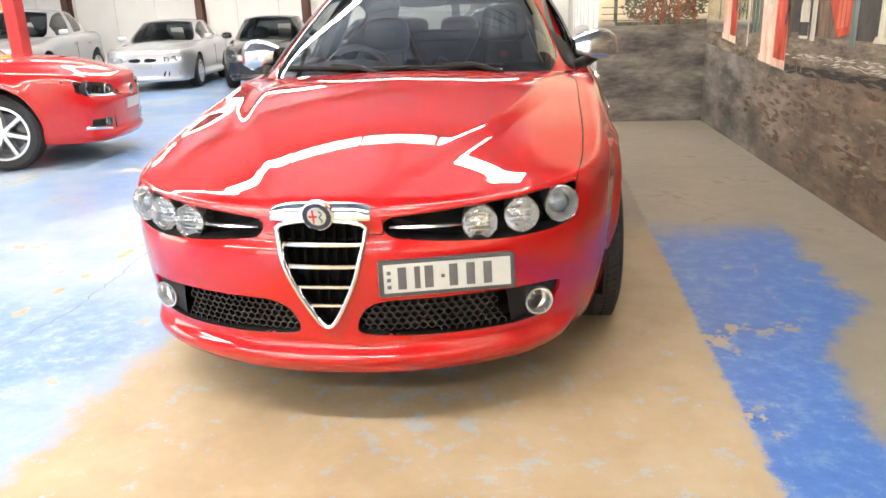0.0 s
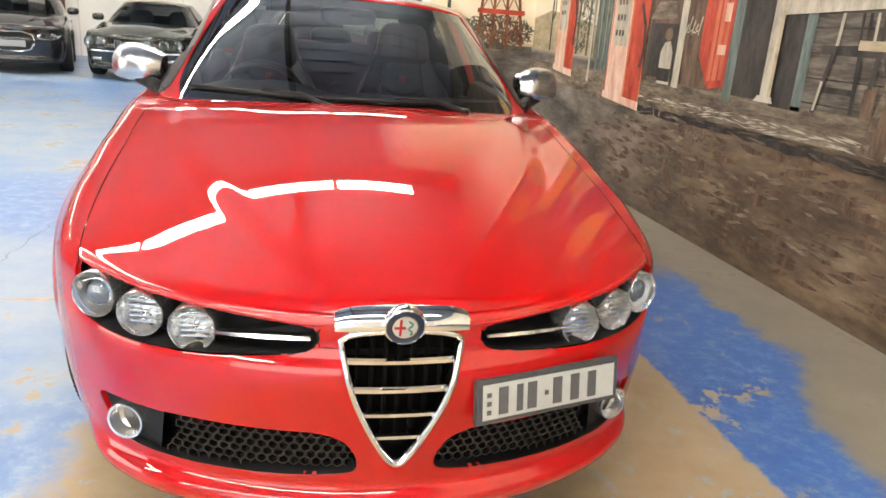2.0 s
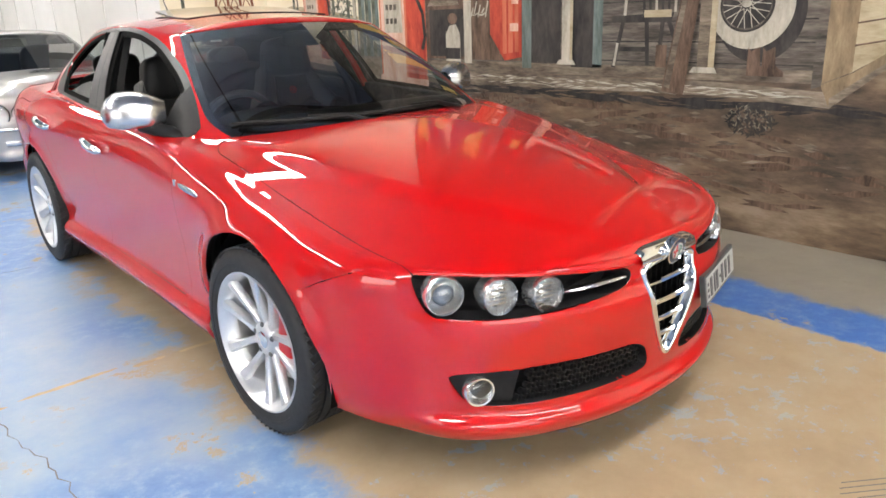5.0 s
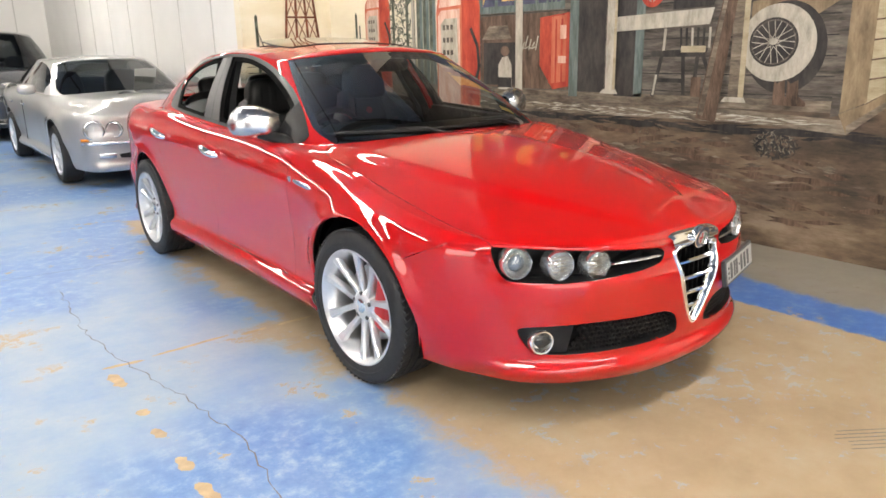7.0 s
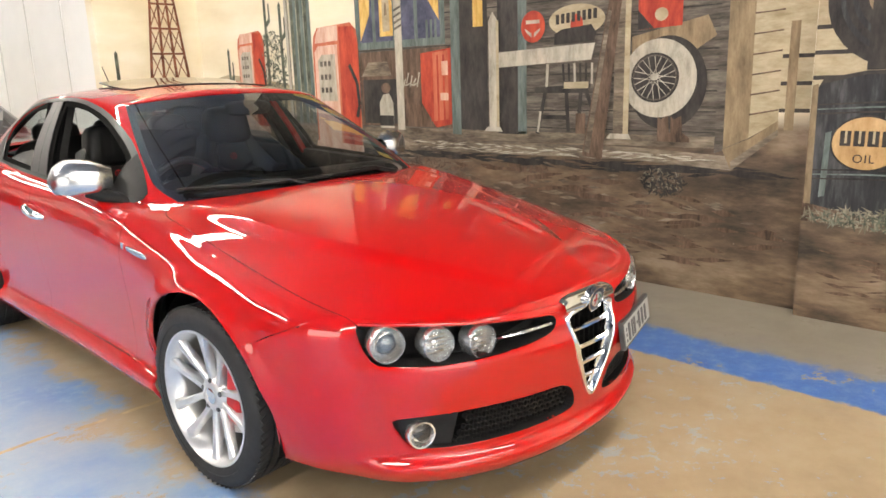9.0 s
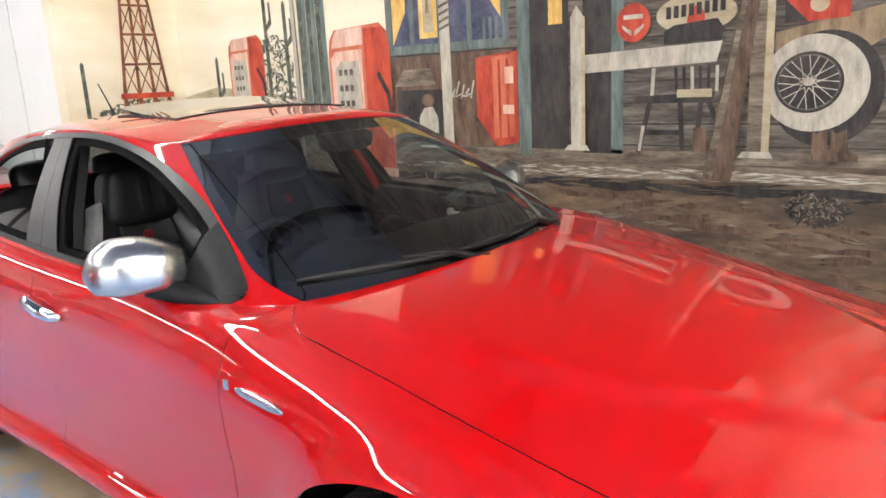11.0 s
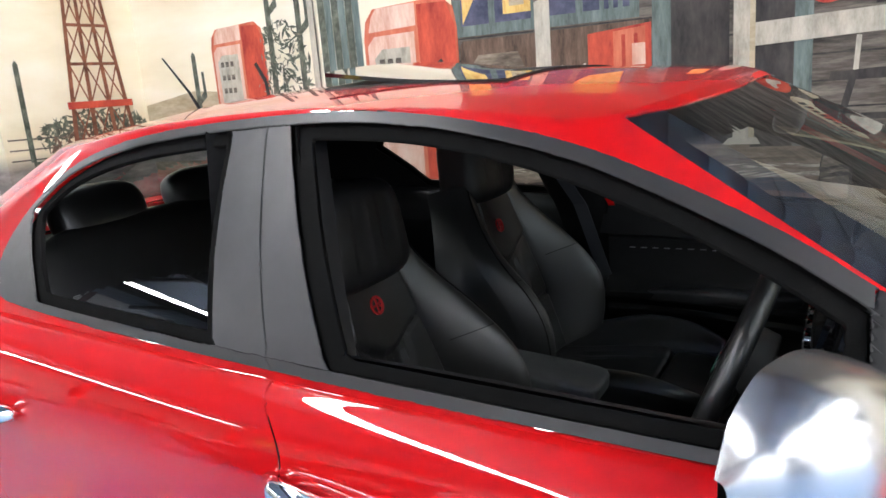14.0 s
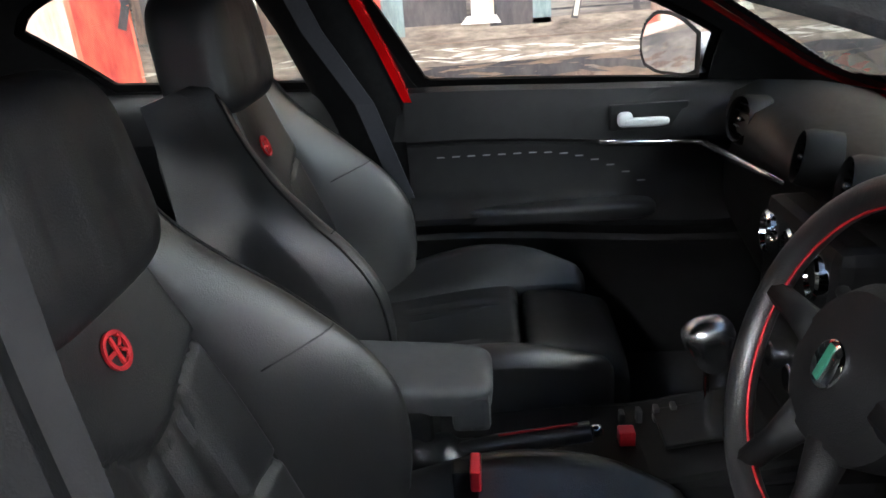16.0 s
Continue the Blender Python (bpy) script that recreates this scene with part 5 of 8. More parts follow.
def f_corner(x, y, z): return y - 0.84
def f_quarter(x, y, z): return y - (2.245 + (z - 1.04) * 0.9)


def screen_edge(x, y, z):
    """Negative within the windscreen."""
    v = np.clip((z - 0.948) / 0.378, -0.2, 1.2)
    xe = 0.70 + (0.54 - 0.70) * v + 0.012 * np.sin(np.pi * np.clip(v, 0, 1))
    ye = 0.57 + (1.165 - 0.57) * v
    side = (x - xe) * 0.85 + (y - ye) * 0.53
    side = side + 0.07 * (1 - np.clip(v / 0.22, 0, 1)) ** 2
    over = z - (1.3595 - 0.115 * np.abs(x) ** 2.0)
    return np.maximum(side + 0.016, over)


def back_edge(x, y, z):
    v = np.clip((z - 1.04) / 0.28, -0.2, 1.2)
    xe = 0.62 + (0.46 - 0.62) * v
    return np.maximum.reduce([np.abs(x) - xe + 0.03, z - 1.31, 1.075 - z, 2.4 - y])


def roof_glass(x, y, z):
    return np.maximum(np.abs(x) - 0.39, np.abs(y - 1.585) - 0.20)


def cabin_label(x, y, z):
    lab = np.full(x.shape, 1)
    d = f_dlo(x, y, z)
    op = d + 0.018
    front = y < f_split_y(z)
    lab[(d < 0) & front] = 2
    lab[(d < 0) & ~front] = 3
    lab[(op < 0) & (f_b_front(x, y, z) < 0) & (y > 0.84)] = 4
    lab[(op < 0) & (f_b_rear(x, y, z) > 0) & (f_quarter(x, y, z) < 0)] = 5
    lab[(op < 0) & (f_b_front(x, y, z) >= 0) & front] = 9
    lab[(op < 0) & (f_b_rear(x, y, z) <= 0) & ~front] = 10
    lab[(y < 1.25) & (screen_edge(x, y, z) < 0)] = 6
    lab[(y > 2.4) & (back_edge(x, y, z) < 0)] = 7
    lab[(z > 1.3) & (roof_glass(x, y, z) < 0) & (lab == 1)] = 8
    return lab


def f_split_y(z): return 1.625 + (z - 0.985) * 0.33


def build_cabin(car):
    P, u = cabin_grid()
    sh = Shell(P)
    sh.cut(screen_edge, lambda x, y, z: (y < 1.3))
    sh.cut(f_open, lambda x, y, z: (x > 0.45) & (y > 0.8) & (y < 2.5))
    sh.cut(f_dlo, lambda x, y, z: (x > 0.45))
    sh.cut(f_b_front, lambda x, y, z: (f_dlo(x, y, z) < -0.02))
    sh.cut(f_b_rear, lambda x, y, z: (f_dlo(x, y, z) < -0.02))
    sh.cut(f_b_split, lambda x, y, z: (f_dlo(x, y, z) < 0.005))
    sh.cut(f_corner, lambda x, y, z: (f_dlo(x, y, z) < -0.02) & (y < 1))
    sh.cut(f_quarter, lambda x, y, z: (f_dlo(x, y, z) < -0.02) & (y > 2))
    sh.cut(f_seal, lambda x, y, z: (f_dlo(x, y, z) < -0.025) & (f_b_front(x, y, z) < -0.012) & (y > 0.85))
    sh.cut(f_seal_r, lambda x, y, z: (f_dlo(x, y, z) < -0.025) & (f_b_rear(x, y, z) > 0.01) & (f_quarter(x, y, z) < -0.01))
    sh.cut(lambda x, y, z: y - 0.835, lambda x, y, z: (f_dlo(x, y, z) < 0.0) & (y < 0.9))
    sh.cut(back_edge, lambda x, y, z: (y > 2.35))
    sh.cut(roof_glass, lambda x, y, z: (z > 1.34) & (x < 0.5))
    tri, lab = sh.triangles(cabin_label)
    cen = sh.P.reshape(-1, 3)[tri].mean(1)
    panel("roof_shell", sh, tri[lab == 1], car_red, car, (1, -1), lip=0.02, gap=0.0)
    for s in (1, -1):
        for k in (2, 3):
            sail = (cen[:, 1] < 0.835) if k == 2 else np.zeros(len(cen), bool)
            panel("window_trim", sh, tri[(lab == k) & ~sail], trim_black, car, (s,), lip=0.004, gap=0.0018, offset=0.003, label="satin black window surround")
            panel("pillar_cover", sh, tri[lab == k + 7], trim_grey, car, (s,), lip=0.004, gap=0.0018, offset=0.0015, label="satin grey cover of the middle pillar")
            if k == 2:
                panel("mirror_sail", sh, tri[(lab == k) & sail], black_plastic, car, (s,), lip=0.010, offset=0.004, label="black corner panel behind the door mirror")
    panel("windscreen", sh, tri[lab == 6], screen_glass, car, (1, -1), lips=False, gap=0, offset=-0.003)
    panel("screen_band", sh, tri[(lab == 6)][band_mask(sh, tri[lab == 6])], black_gloss, car, (1, -1), lips=False, gap=0, offset=-0.006)
    panel("rear_screen", sh, tri[lab == 7], dark_glass, car, (1, -1), lips=False, gap=0, offset=-0.003)
    panel("sunroof_frame", sh, tri[lab == 8], black_plastic, car, (1, -1), offset=0.004)
    # black rubber and door frame just inside the grey surround
    cc = sh.P.reshape(-1, 3)[tri].mean(1)
    in_f, in_r = f_seal(*cc.T), f_seal_r(*cc.T)
    for s in (1, -1):
        panel("window_seal", sh, tri[(lab == 4) & (in_f > 0)], seal_rubber, car, (s,), lips=True, lip=0.010, gap=0, offset=-0.008, label="black window seal")
        panel("window_seal", sh, tri[(lab == 5) & (in_r > 0)], seal_rubber, car, (s,), lips=True, lip=0.010, gap=0, offset=-0.008, label="black window seal")
    # the rear window on the driver's side is half wound down, its front one fully
    glass_top = lambda c: c[:, 2] < 1.121 - 0.32 * (c[:, 1] - 1.71) ** 2
    t5 = tri[lab == 5]
    c5 = sh.P.reshape(-1, 3)[t5].mean(1)
    panel("rear_door_glass", sh, t5[glass_top(c5)], side_glass, car, (-1,), lips=False, gap=0, offset=-0.02, label="half-lowered tinted window pane")
    panel("rear_door_glass", sh, t5, side_glass, car, (1,), lips=False, gap=0, offset=-0.02)
    # lining of roof and pillars
    inn = Shell(sh.P - sh.N * 0.022)
    inn.N = sh.N
    keep = (lab == 1) | (lab == 2) | (lab == 3) | (lab > 7)
    panel("headlining", inn, tri[keep], headlining, car, (1, -1), lips=False, gap=0, label="black cloth headlining and pillars", inward=True)
    # raised sunroof edge, aerial, roof mouldings
    bm = bmesh.new()
    roof_z = lambda x, y: float(np.interp(y, [1.1, 1.4, 1.7, 2.1], [1.376, 1.405, 1.412, 1.402])) - 0.050 * (abs(x) / 0.587) ** 2.6
    sheets = []
    for up in (0.004, -0.004):
        sheets.append([[bm.verts.new((x, y, roof_z(x, y) + up + 0.034 * ((y - 1.385) / 0.40) ** 2.2)) for x in np.linspace(-0.383, 0.383, 21)] for y in np.linspace(1.388, 1.782, 9)])
    a, b = sheets
    for i in range(8):
        for k in range(20):
            bm.faces.new((a[i][k], a[i][k + 1], a[i + 1][k + 1], a[i + 1][k]))
            bm.faces.new((b[i][k], b[i + 1][k], b[i + 1][k + 1], b[i][k + 1]))
    rim = [(0, k) for k in range(20)] + [(i, 20) for i in range(8)] + [(8, 20 - k) for k in range(20)] + [(8 - i, 0) for i in range(8)]
    for (i, k), (i2, k2) in zip(rim, rim[1:] + rim[:1]):
        bm.faces.new((a[i][k], a[i2][k2], b[i2][k2], b[i][k]))
    bmesh.ops.recalc_face_normals(bm, faces=bm.faces)
    sharpen(part("sunroof_panel", bm, roof_glass_mat, car, "tilted dark glass sunroof panel", smooth=True), 40)
    tube("aerial", black_plastic, car, [(0, 2.545, 1.355), (0.005, 2.60, 1.43), (0.012, 2.70, 1.535)], [0.006, 0.004, 0.0025], 8)
    cushion("aerial_foot", black_plastic, car, (0.05, 0.09, 0.05), pose(0, 2.545, 1.355), 2.4, 5)
    # cowl and wipers
    bm = bmesh.new()
    n = 24
    top, lo = [], []
    for k in range(n + 1):
        x = -0.63 + 1.26 * k / n
        yb = 0.325 + 0.44 * x * x
        top.append(bm.verts.new((x, yb - 0.03, 0.935 - 0.01 * abs(x) / 0.7)))
        lo.append(bm.verts.new((x, yb + 0.09, 0.972 - 0.01 * abs(x) / 0.7)))
    for k in range(n):
        bm.faces.new((top[k], top[k + 1], lo[k + 1], lo[k]))
    part("cowl", bm, black_plastic, car, "black plastic scuttle panel")
    def on(x, up):
        """A point just over the windscreen, up from its lower edge."""
        yb = 0.325 + 0.44 * x * x
        return Vector((x, yb + 0.022 + up, 0.977 + up * 0.58))
    for x0, x1, lift in ((0.42, -0.14, 0.004), (-0.10, -0.60, 0.012)):
        w = tube("wiper", black_plastic, car, [on(x0, -0.03), on(x0 * 0.8 + x1 * 0.2, 0.006 + lift * 0.3) + Vector((0, 0, 0.012)), on((x0 + x1) / 2, 0.012 + lift * 0.8) + Vector((0, 0, 0.014))], [0.012, 0.009, 0.006], 8, "black windscreen wiper")
        bl = [on(x0 * 0.9 + x1 * 0.1 + (x1 - x0) * 0.95 * k / 8, 0.006 + lift * (0.2 + 0.9 * k / 8)) + Vector((0, 0, 0.006)) for k in range(9)]
        tube("wiper_blade", black_plastic, w, bl, [0.004] + [0.009] * 7 + [0.004], 6)
        cushion("wiper_cap", black_plastic, w, (0.04, 0.05, 0.03), pose(*on(x0, -0.03)), 2.6, 5)
    return sh, P


def band_mask(sh, t):
    c = sh.P.reshape(-1, 3)[t].mean(1)
    return (screen_edge(c[:, 0], c[:, 1], c[:, 2]) > -0.035) | (c[:, 2] < 0.992) | (c[:, 2] > 1.335 - 0.1 * c[:, 0] ** 2)


def front_y(x, z, P):
    """The bumper's skin at (x, z)."""
    g = P[:140, :60].reshape(-1, 3)
    d = (g[:, 0] - abs(x)) ** 2 + (g[:, 2] - z) ** 2
    i = np.argsort(d)[:4]
    w = 1 / (d[i] + 1e-8)
    return float((g[i, 1] * w).sum() / w.sum())


def ring_from(poly, inner, fy, depth, y_out):
    """A frame of a closed outline (x, z), width inner, standing on the skin fy(x, z)."""
    bm = bmesh.new()
    p = np.array(poly)
    d = np.roll(p, -1, 0) - np.roll(p, 1, 0)
    n = np.c_[d[:, 1], -d[:, 0]]
    n /= np.linalg.norm(n, axis=1, keepdims=True)
    c = p.mean(0)
    n *= np.sign(((p - c) * n).sum(1))[:, None]
    rows = []
    for k in range(len(p)):
        o, i = p[k] + n[k] * 0.002, p[k] - n[k] * inner
        y = fy(p[k][0], p[k][1])
        rows.append([bm.verts.new((o[0], y + 0.004, o[1])), bm.verts.new((o[0], y - y_out, o[1])), bm.verts.new(((o[0] + i[0]) / 2, y - y_out - 0.004, (o[1] + i[1]) / 2)), bm.verts.new((i[0], y - y_out, i[1])), bm.verts.new((i[0], y + depth, i[1]))])
    for k in range(len(rows)):
        a, b = rows[k], rows[(k + 1) % len(rows)]
        for j in range(4):
            bm.faces.new((a[j], a[j + 1], b[j + 1], b[j]))
    bmesh.ops.recalc_face_normals(bm, faces=bm.faces)
    return bm


def text_mesh(body, size, material, parent, m, name="lettering", extrude=0.0008, spacing=1.0):
    cu = bpy.data.curves.new(name, "FONT")
    cu.body, cu.size, cu.extrude = body, size, extrude
    cu.align_x, cu.align_y, cu.space_character = "CENTER", "CENTER", spacing
    tmp = bpy.data.objects.new(name, cu)
    scene.collection.objects.link(tmp)
    dg = bpy.context.evaluated_depsgraph_get()
    me = bpy.data.meshes.new_from_object(tmp.evaluated_get(dg))
    bpy.data.objects.remove(tmp)
    me.materials.clear()
    me.materials.append(material)
    me.transform(m)
    return mesh_object(name, me, parent, smooth=False)


HEX = []


def hex_cell(rr):
    """One cell of the honeycomb, a mesh that all the cells share."""
    if not HEX:
        hx = bmesh.new()
        ring = lambda r, y: [hx.verts.new((r * math.sin(k * math.pi / 3), y, r * math.cos(k * math.pi / 3))) for k in range(6)]
        o, n, e = ring(rr * 1.08, 0), ring(rr * 0.80, 0), ring(rr * 0.80, 0.018)
        for k in range(6):
            hx.faces.new((o[k], o[(k + 1) % 6], n[(k + 1) % 6], n[k]))
            hx.faces.new((n[k], n[(k + 1) % 6], e[(k + 1) % 6], e[k]))
        bmesh.ops.recalc_face_normals(hx, faces=hx.faces)
        me = bpy.data.meshes.new("honeycomb_cell")
        hx.to_mesh(me)
        hx.free()
        me.materials.append(honeycomb_black)
        HEX.append(me)
    return HEX[0]


def build_front(car, P):
    fy = lambda x, z: front_y(x, z, P)
    # the shield grille
    g = part("grille", ring_from(GRILLE, 0.011, fy, 0.05, 0.010), chrome, car, "chrome-framed shield grille with four bars", smooth=True)
    for z in (0.592, 0.531, 0.470, 0.411):
        w = float(np.interp(z, [0.335, 0.355, 0.49, 0.60, 0.668], [0.0, 0.03, 0.098, 0.128, 0.136])) - 0.004
        bm = bmesh.new()
        rows = []
        for k in range(17):
            x = -w + 2 * w * k / 16
            y = fy(0, z) + 0.010 + 0.55 * x * x
            rows.append([bm.verts.new((x, y + dy, z + dz)) for dy, dz in ((0.0, -0.0075), (-0.007, -0.004), (-0.007, 0.004), (0.0, 0.0075), (0.02, 0.006), (0.02, -0.006))])
        for a, b in zip(rows, rows[1:]):
            for j in range(6):
                bm.faces.new((a[j], a[(j + 1) % 6], b[(j + 1) % 6], b[j]))
        bmesh.ops.recalc_face_normals(bm, faces=bm.faces)
        part("grille_bar", bm, chrome, g, smooth=False)
    for k in range(7):
        x = -0.09 + 0.03 * k
        boxed("grille_rib", seal_rubber, g, x - 0.004, x + 0.004, -0.99, -0.97, 0.38 + abs(x) * 1.3, 0.66)
    bm = bmesh.new()
    c0 = [bm.verts.new((q[0] * 0.99, -0.955, q[1])) for q in GRILLE]
    bm.faces.new(c0)
    part("grille_back", bm, seal_rubber, g)
    # the chrome bar over the grille
    bm = bmesh.new()
    rows = []
    for k in range(25):
        x = -0.142 + 0.284 * k / 24
        y = fy(x, 0.67)
        e = 1 - 0.25 * (abs(x) / 0.142) ** 6
        rows.append([bm.verts.new((x, y + dy, 0.662 + dz * e)) for dy, dz in ((0.012, 0.0), (-0.012, 0.002), (-0.013, 0.012), (-0.006, 0.034), (0.012, 0.043), (0.03, 0.046))])
    for a, b in zip(rows, rows[1:]):
        for j in range(5):
            bm.faces.new((a[j], a[j + 1], b[j + 1], b[j]))
    bmesh.ops.recalc_face_normals(bm, faces=bm.faces)
    sharpen(part("grille_header", bm, chrome, g, smooth=True), 50)
    # the round badge: plain shapes in its colours
    yb = fy(0, 0.68) - 0.022
    bm = Matrix.Translation((0, yb, 0.682)) @ Matrix.Rotation(radians(-90), 4, "Z") @ Matrix.Rotation(radians(12), 4, "Y")
    b = lathe("badge", chrome, car, [(0.0, -0.02), (0.041, -0.02), (0.045, -0.004), (0.044, 0.006), (0.040, 0.008), (0.039, 0.005)], bm, 40, "round chrome-rimmed badge")
    lathe("badge_band", badge_dark, b, [(0.0395, 0.0045), (0.0275, 0.006)], bm, 40)
    lathe("badge_rim", chrome, b, [(0.0275, 0.006), (0.0272, 0.008), (0.025, 0.0085)], bm, 40)
    lathe("badge_field", plate_white, b, [(0.025, 0.0083), (0.0, 0.0084)], bm, 40)
    q = bmesh.new()
    add_box(q, 0.0086, 0.0098, -0.0025 - 0.010, 0.0025 - 0.010, -0.02, 0.02, 0, bm)
    add_box(q, 0.0086, 0.0099, -0.0225, 0.001, -0.003, 0.003, 0, bm)
    part("badge_cross", q, caliper_red, b)
    q = bmesh.new()
    add_tube(q, [bm @ Vector((0.0095, 0.011 + 0.005 * math.sin(k * 1.2), -0.017 + 0.034 * k / 9)) for k in range(10)], 0.0022, 6)
    part("badge_figure", q, badge_green, b)
    for s in (1, -1):
        # three round headlamps in a dark slot, with a slim chrome blade beside them
        slot = bmesh.new()
        ring = [(q[0], q[1]) for q in LAMP_SLOT]
        a = [slot.verts.new((s * x, fy(x, z) + 0.002, z)) for x, z in ring]
        c = [slot.verts.new((s * (x * 0.98 + 0.01), fy(x, z) + 0.085, z * 0.96 + 0.025)) for x, z in ring]
        for k in range(len(a)):
            slot.faces.new((a[k], a[(k + 1) % len(a)], c[(k + 1) % len(a)], c[k]))
        slot.faces.new(c)
        bmesh.ops.recalc_face_normals(slot, faces=slot.faces)
        h = part("headlamp_unit", slot, black_plastic, car, "three round clear headlamps in a black slot")
        for x, z, r in ((0.664, 0.645, 0.055), (0.549, 0.637, 0.0525), (0.434, 0.631, 0.0515)):
            yl = {0.664: -0.742, 0.549: -0.838, 0.434: -0.907}[x]
            turn = {0.664: 22, 0.549: 14, 0.434: 9}[x]
            m = Matrix.Translation((s * x, yl, z)) @ Matrix.Rotation(radians(-90 + s * turn), 4, "Z")
            lp = lathe("headlamp", lamp_silver, h, [(r * 0.96, -0.05), (r, -0.03), (r, 0.008), (r * 0.97, 0.012), (r * 0.93, 0.009), (r * 0.9, -0.006), (r * 0.80, -0.03), (r * 0.55, -0.055), (0.0, -0.062)], m, 40, "round clear-glass headlamp with chrome reflector")
            lathe("lamp_lens", clear_glass, lp, [(r * 0.955, 0.008), (r * 0.85, 0.018), (r * 0.55, 0.027), (r * 0.25, 0.031), (0.0, 0.032)], m, 32)
            if x > 0.6:
                lathe("projector", chrome, lp, [(r * 0.62, -0.035), (r * 0.62, -0.01), (r * 0.56, -0.006), (r * 0.55, -0.014)], m, 32)
                lathe("projector_lens", lens_glass, lp, [(r * 0.56, -0.014), (r * 0.45, 0.0), (r * 0.25, 0.008), (0, 0.01)], m, 24)
            else:
                bm2 = bmesh.new()
                for k in range(5):
                    add_box(bm2, -0.02, -0.0195 + 0.012, -r * 0.55, r * 0.55, -r * 0.5 + k * r * 0.24, -r * 0.5 + k * r * 0.24 + 0.003, 0, m)
                part("reflector_fin", bm2, chrome, lp)
                lathe("bulb_shield", chrome, lp, [(0.012, -0.05), (0.012, -0.018), (0.0, -0.012)], m, 16)
        lip = [(s * x, fy(x, z) + 0.0045, z + 0.001) for x, z in curve([(0, 0.150, 0.668), (0.15, 0.19, 0.6705), (1, 0.30, 0.678), (2, 0.50, 0.693), (3, 0.66, 0.7025), (3.4, 0.71, 0.7045)], np.linspace(0, 3.4, 40))]
        part("bonnet_lip", add_tube(bmesh.new(), lip, [0.003] + [0.0062] * 38 + [0.003], 10), car_red, car, smooth=True)
        bm3 = bmesh.new()
        rows = []
        for k in range(13):
            x = 0.19 + 0.20 * k / 12
            y = fy(x, 0.63) + 0.012
            z = 0.636 - 0.007 * math.sin(k / 12 * 1.5)
            t = 0.0068 * (0.45 + 0.55 * math.sin(math.pi * min(1, (k + 1.5) / 13)))
            rows.append([bm3.verts.new((s * x, y + dy, z + dz)) for dy, dz in ((-0.012, 0), (-0.006, t), (0.014, t), (0.014, -t), (-0.006, -t))])
        for p, q in zip(rows, rows[1:]):
            for j in range(5):
                bm3.faces.new((p[j], p[(j + 1) % 5], q[(j + 1) % 5], q[j]))
        bmesh.ops.recalc_face_normals(bm3, faces=bm3.faces)
        part("chrome_blade", bm3, satin_chrome, h)
        # lower intake: honeycomb and fog lamp
        it = bmesh.new()
        ring = [(q[0], q[1]) for q in INTAKE]
        a = [it.verts.new((s * x, fy(x, z) + 0.002, z)) for x, z in ring]
        c = [it.verts.new((s * x, fy(x, z) + 0.07, z)) for x, z in ring]
        for k in range(len(a)):
            it.faces.new((a[k], a[(k + 1) % len(a)], c[(k + 1) % len(a)], c[k]))
        it.faces.new(c)
        bmesh.ops.recalc_face_normals(it, faces=it.faces)
        it = part("lower_intake", it, black_plastic, car, "black honeycomb lower intake")
        rr = 0.0125
        for i in range(-1, 26):
            for j in range(-1, 8):
                x = 0.09 + i * rr * 1.9 + (j % 2) * rr * 0.95
                z = 0.312 + j * rr * 1.5
                if poly_distance(INTAKE, np.array([x]), np.array([z]))[0] > -0.004 or x > 0.50 + (z - 0.31) * -0.35:
                    continue
                o = new("honeycomb_cell", hex_cell(rr))
                o.parent, o.location = it, (s * x, fy(x, z) + 0.028, z)
        fp = bmesh.new()
        pl = [(0.505, 0.421), (0.652, 0.41), (0.667, 0.40), (0.628, 0.318), (0.52, 0.309)]
        fp.faces.new([fp.verts.new((s * x, fy(x, z) + 0.02, z)) for x, z in pl])
        part("fog_lamp_panel", fp, black_plastic, it)
        m = Matrix.Translation((s * 0.600, fy(0.60, 0.355) + 0.008, 0.356)) @ Matrix.Rotation(radians(-90 + s * 20), 4, "Z")
        fl = lathe("fog_lamp", lamp_silver, it, [(0.045, -0.02), (0.046, 0.006), (0.043, 0.012), (0.038, 0.011), (0.036, 0.002), (0.03, -0.015), (0.0, -0.03)], m, 36, "round fog lamp in a chrome ring")
        lathe("lamp_lens", clear_glass, fl, [(0.0375, 0.008), (0.03, 0.014), (0.015, 0.018), (0.0, 0.019)], m, 28)
    # number plate, offset to the car's left; what it says is left as bars
    c = Vector((0.349, -0.992, 0.502))
    m = Matrix.Translation(c) @ Matrix.Rotation(math.atan2(0.10, 0.355), 4, "Z") @ Matrix.Rotation(radians(-8), 4, "X")
    pl = boxed("number_plate", plate_frame, car, -0.193, 0.193, -0.004, 0.014, -0.052, 0.052, 0.004, m, "white number plate in a dark grey frame")
    boxed("plate_face", plate_white, pl, -0.179, 0.179, -0.0065, -0.003, -0.040, 0.040, 0.0, m)
    x = -0.140
    for w in (0.034, 0.016, 0.034, 0.010, 0.036, 0.036, 0.036):
        if w < 0.012:
            boxed("plate_dash", plate_dark, pl, x, x + w, -0.0085, -0.006, -0.006, 0.004, 0, m)
        else:
            boxed("plate_bar", plate_dark, pl, x, x + min(w, 0.024), -0.0085, -0.006, -0.031, 0.031, 0, m)
        x += w + 0.0125
    for k in range(3):
        boxed("plate_mark", plate_dark, pl, -0.170, -0.159, -0.0085, -0.006, 0.012 - k * 0.020, 0.022 - k * 0.020, 0, m)


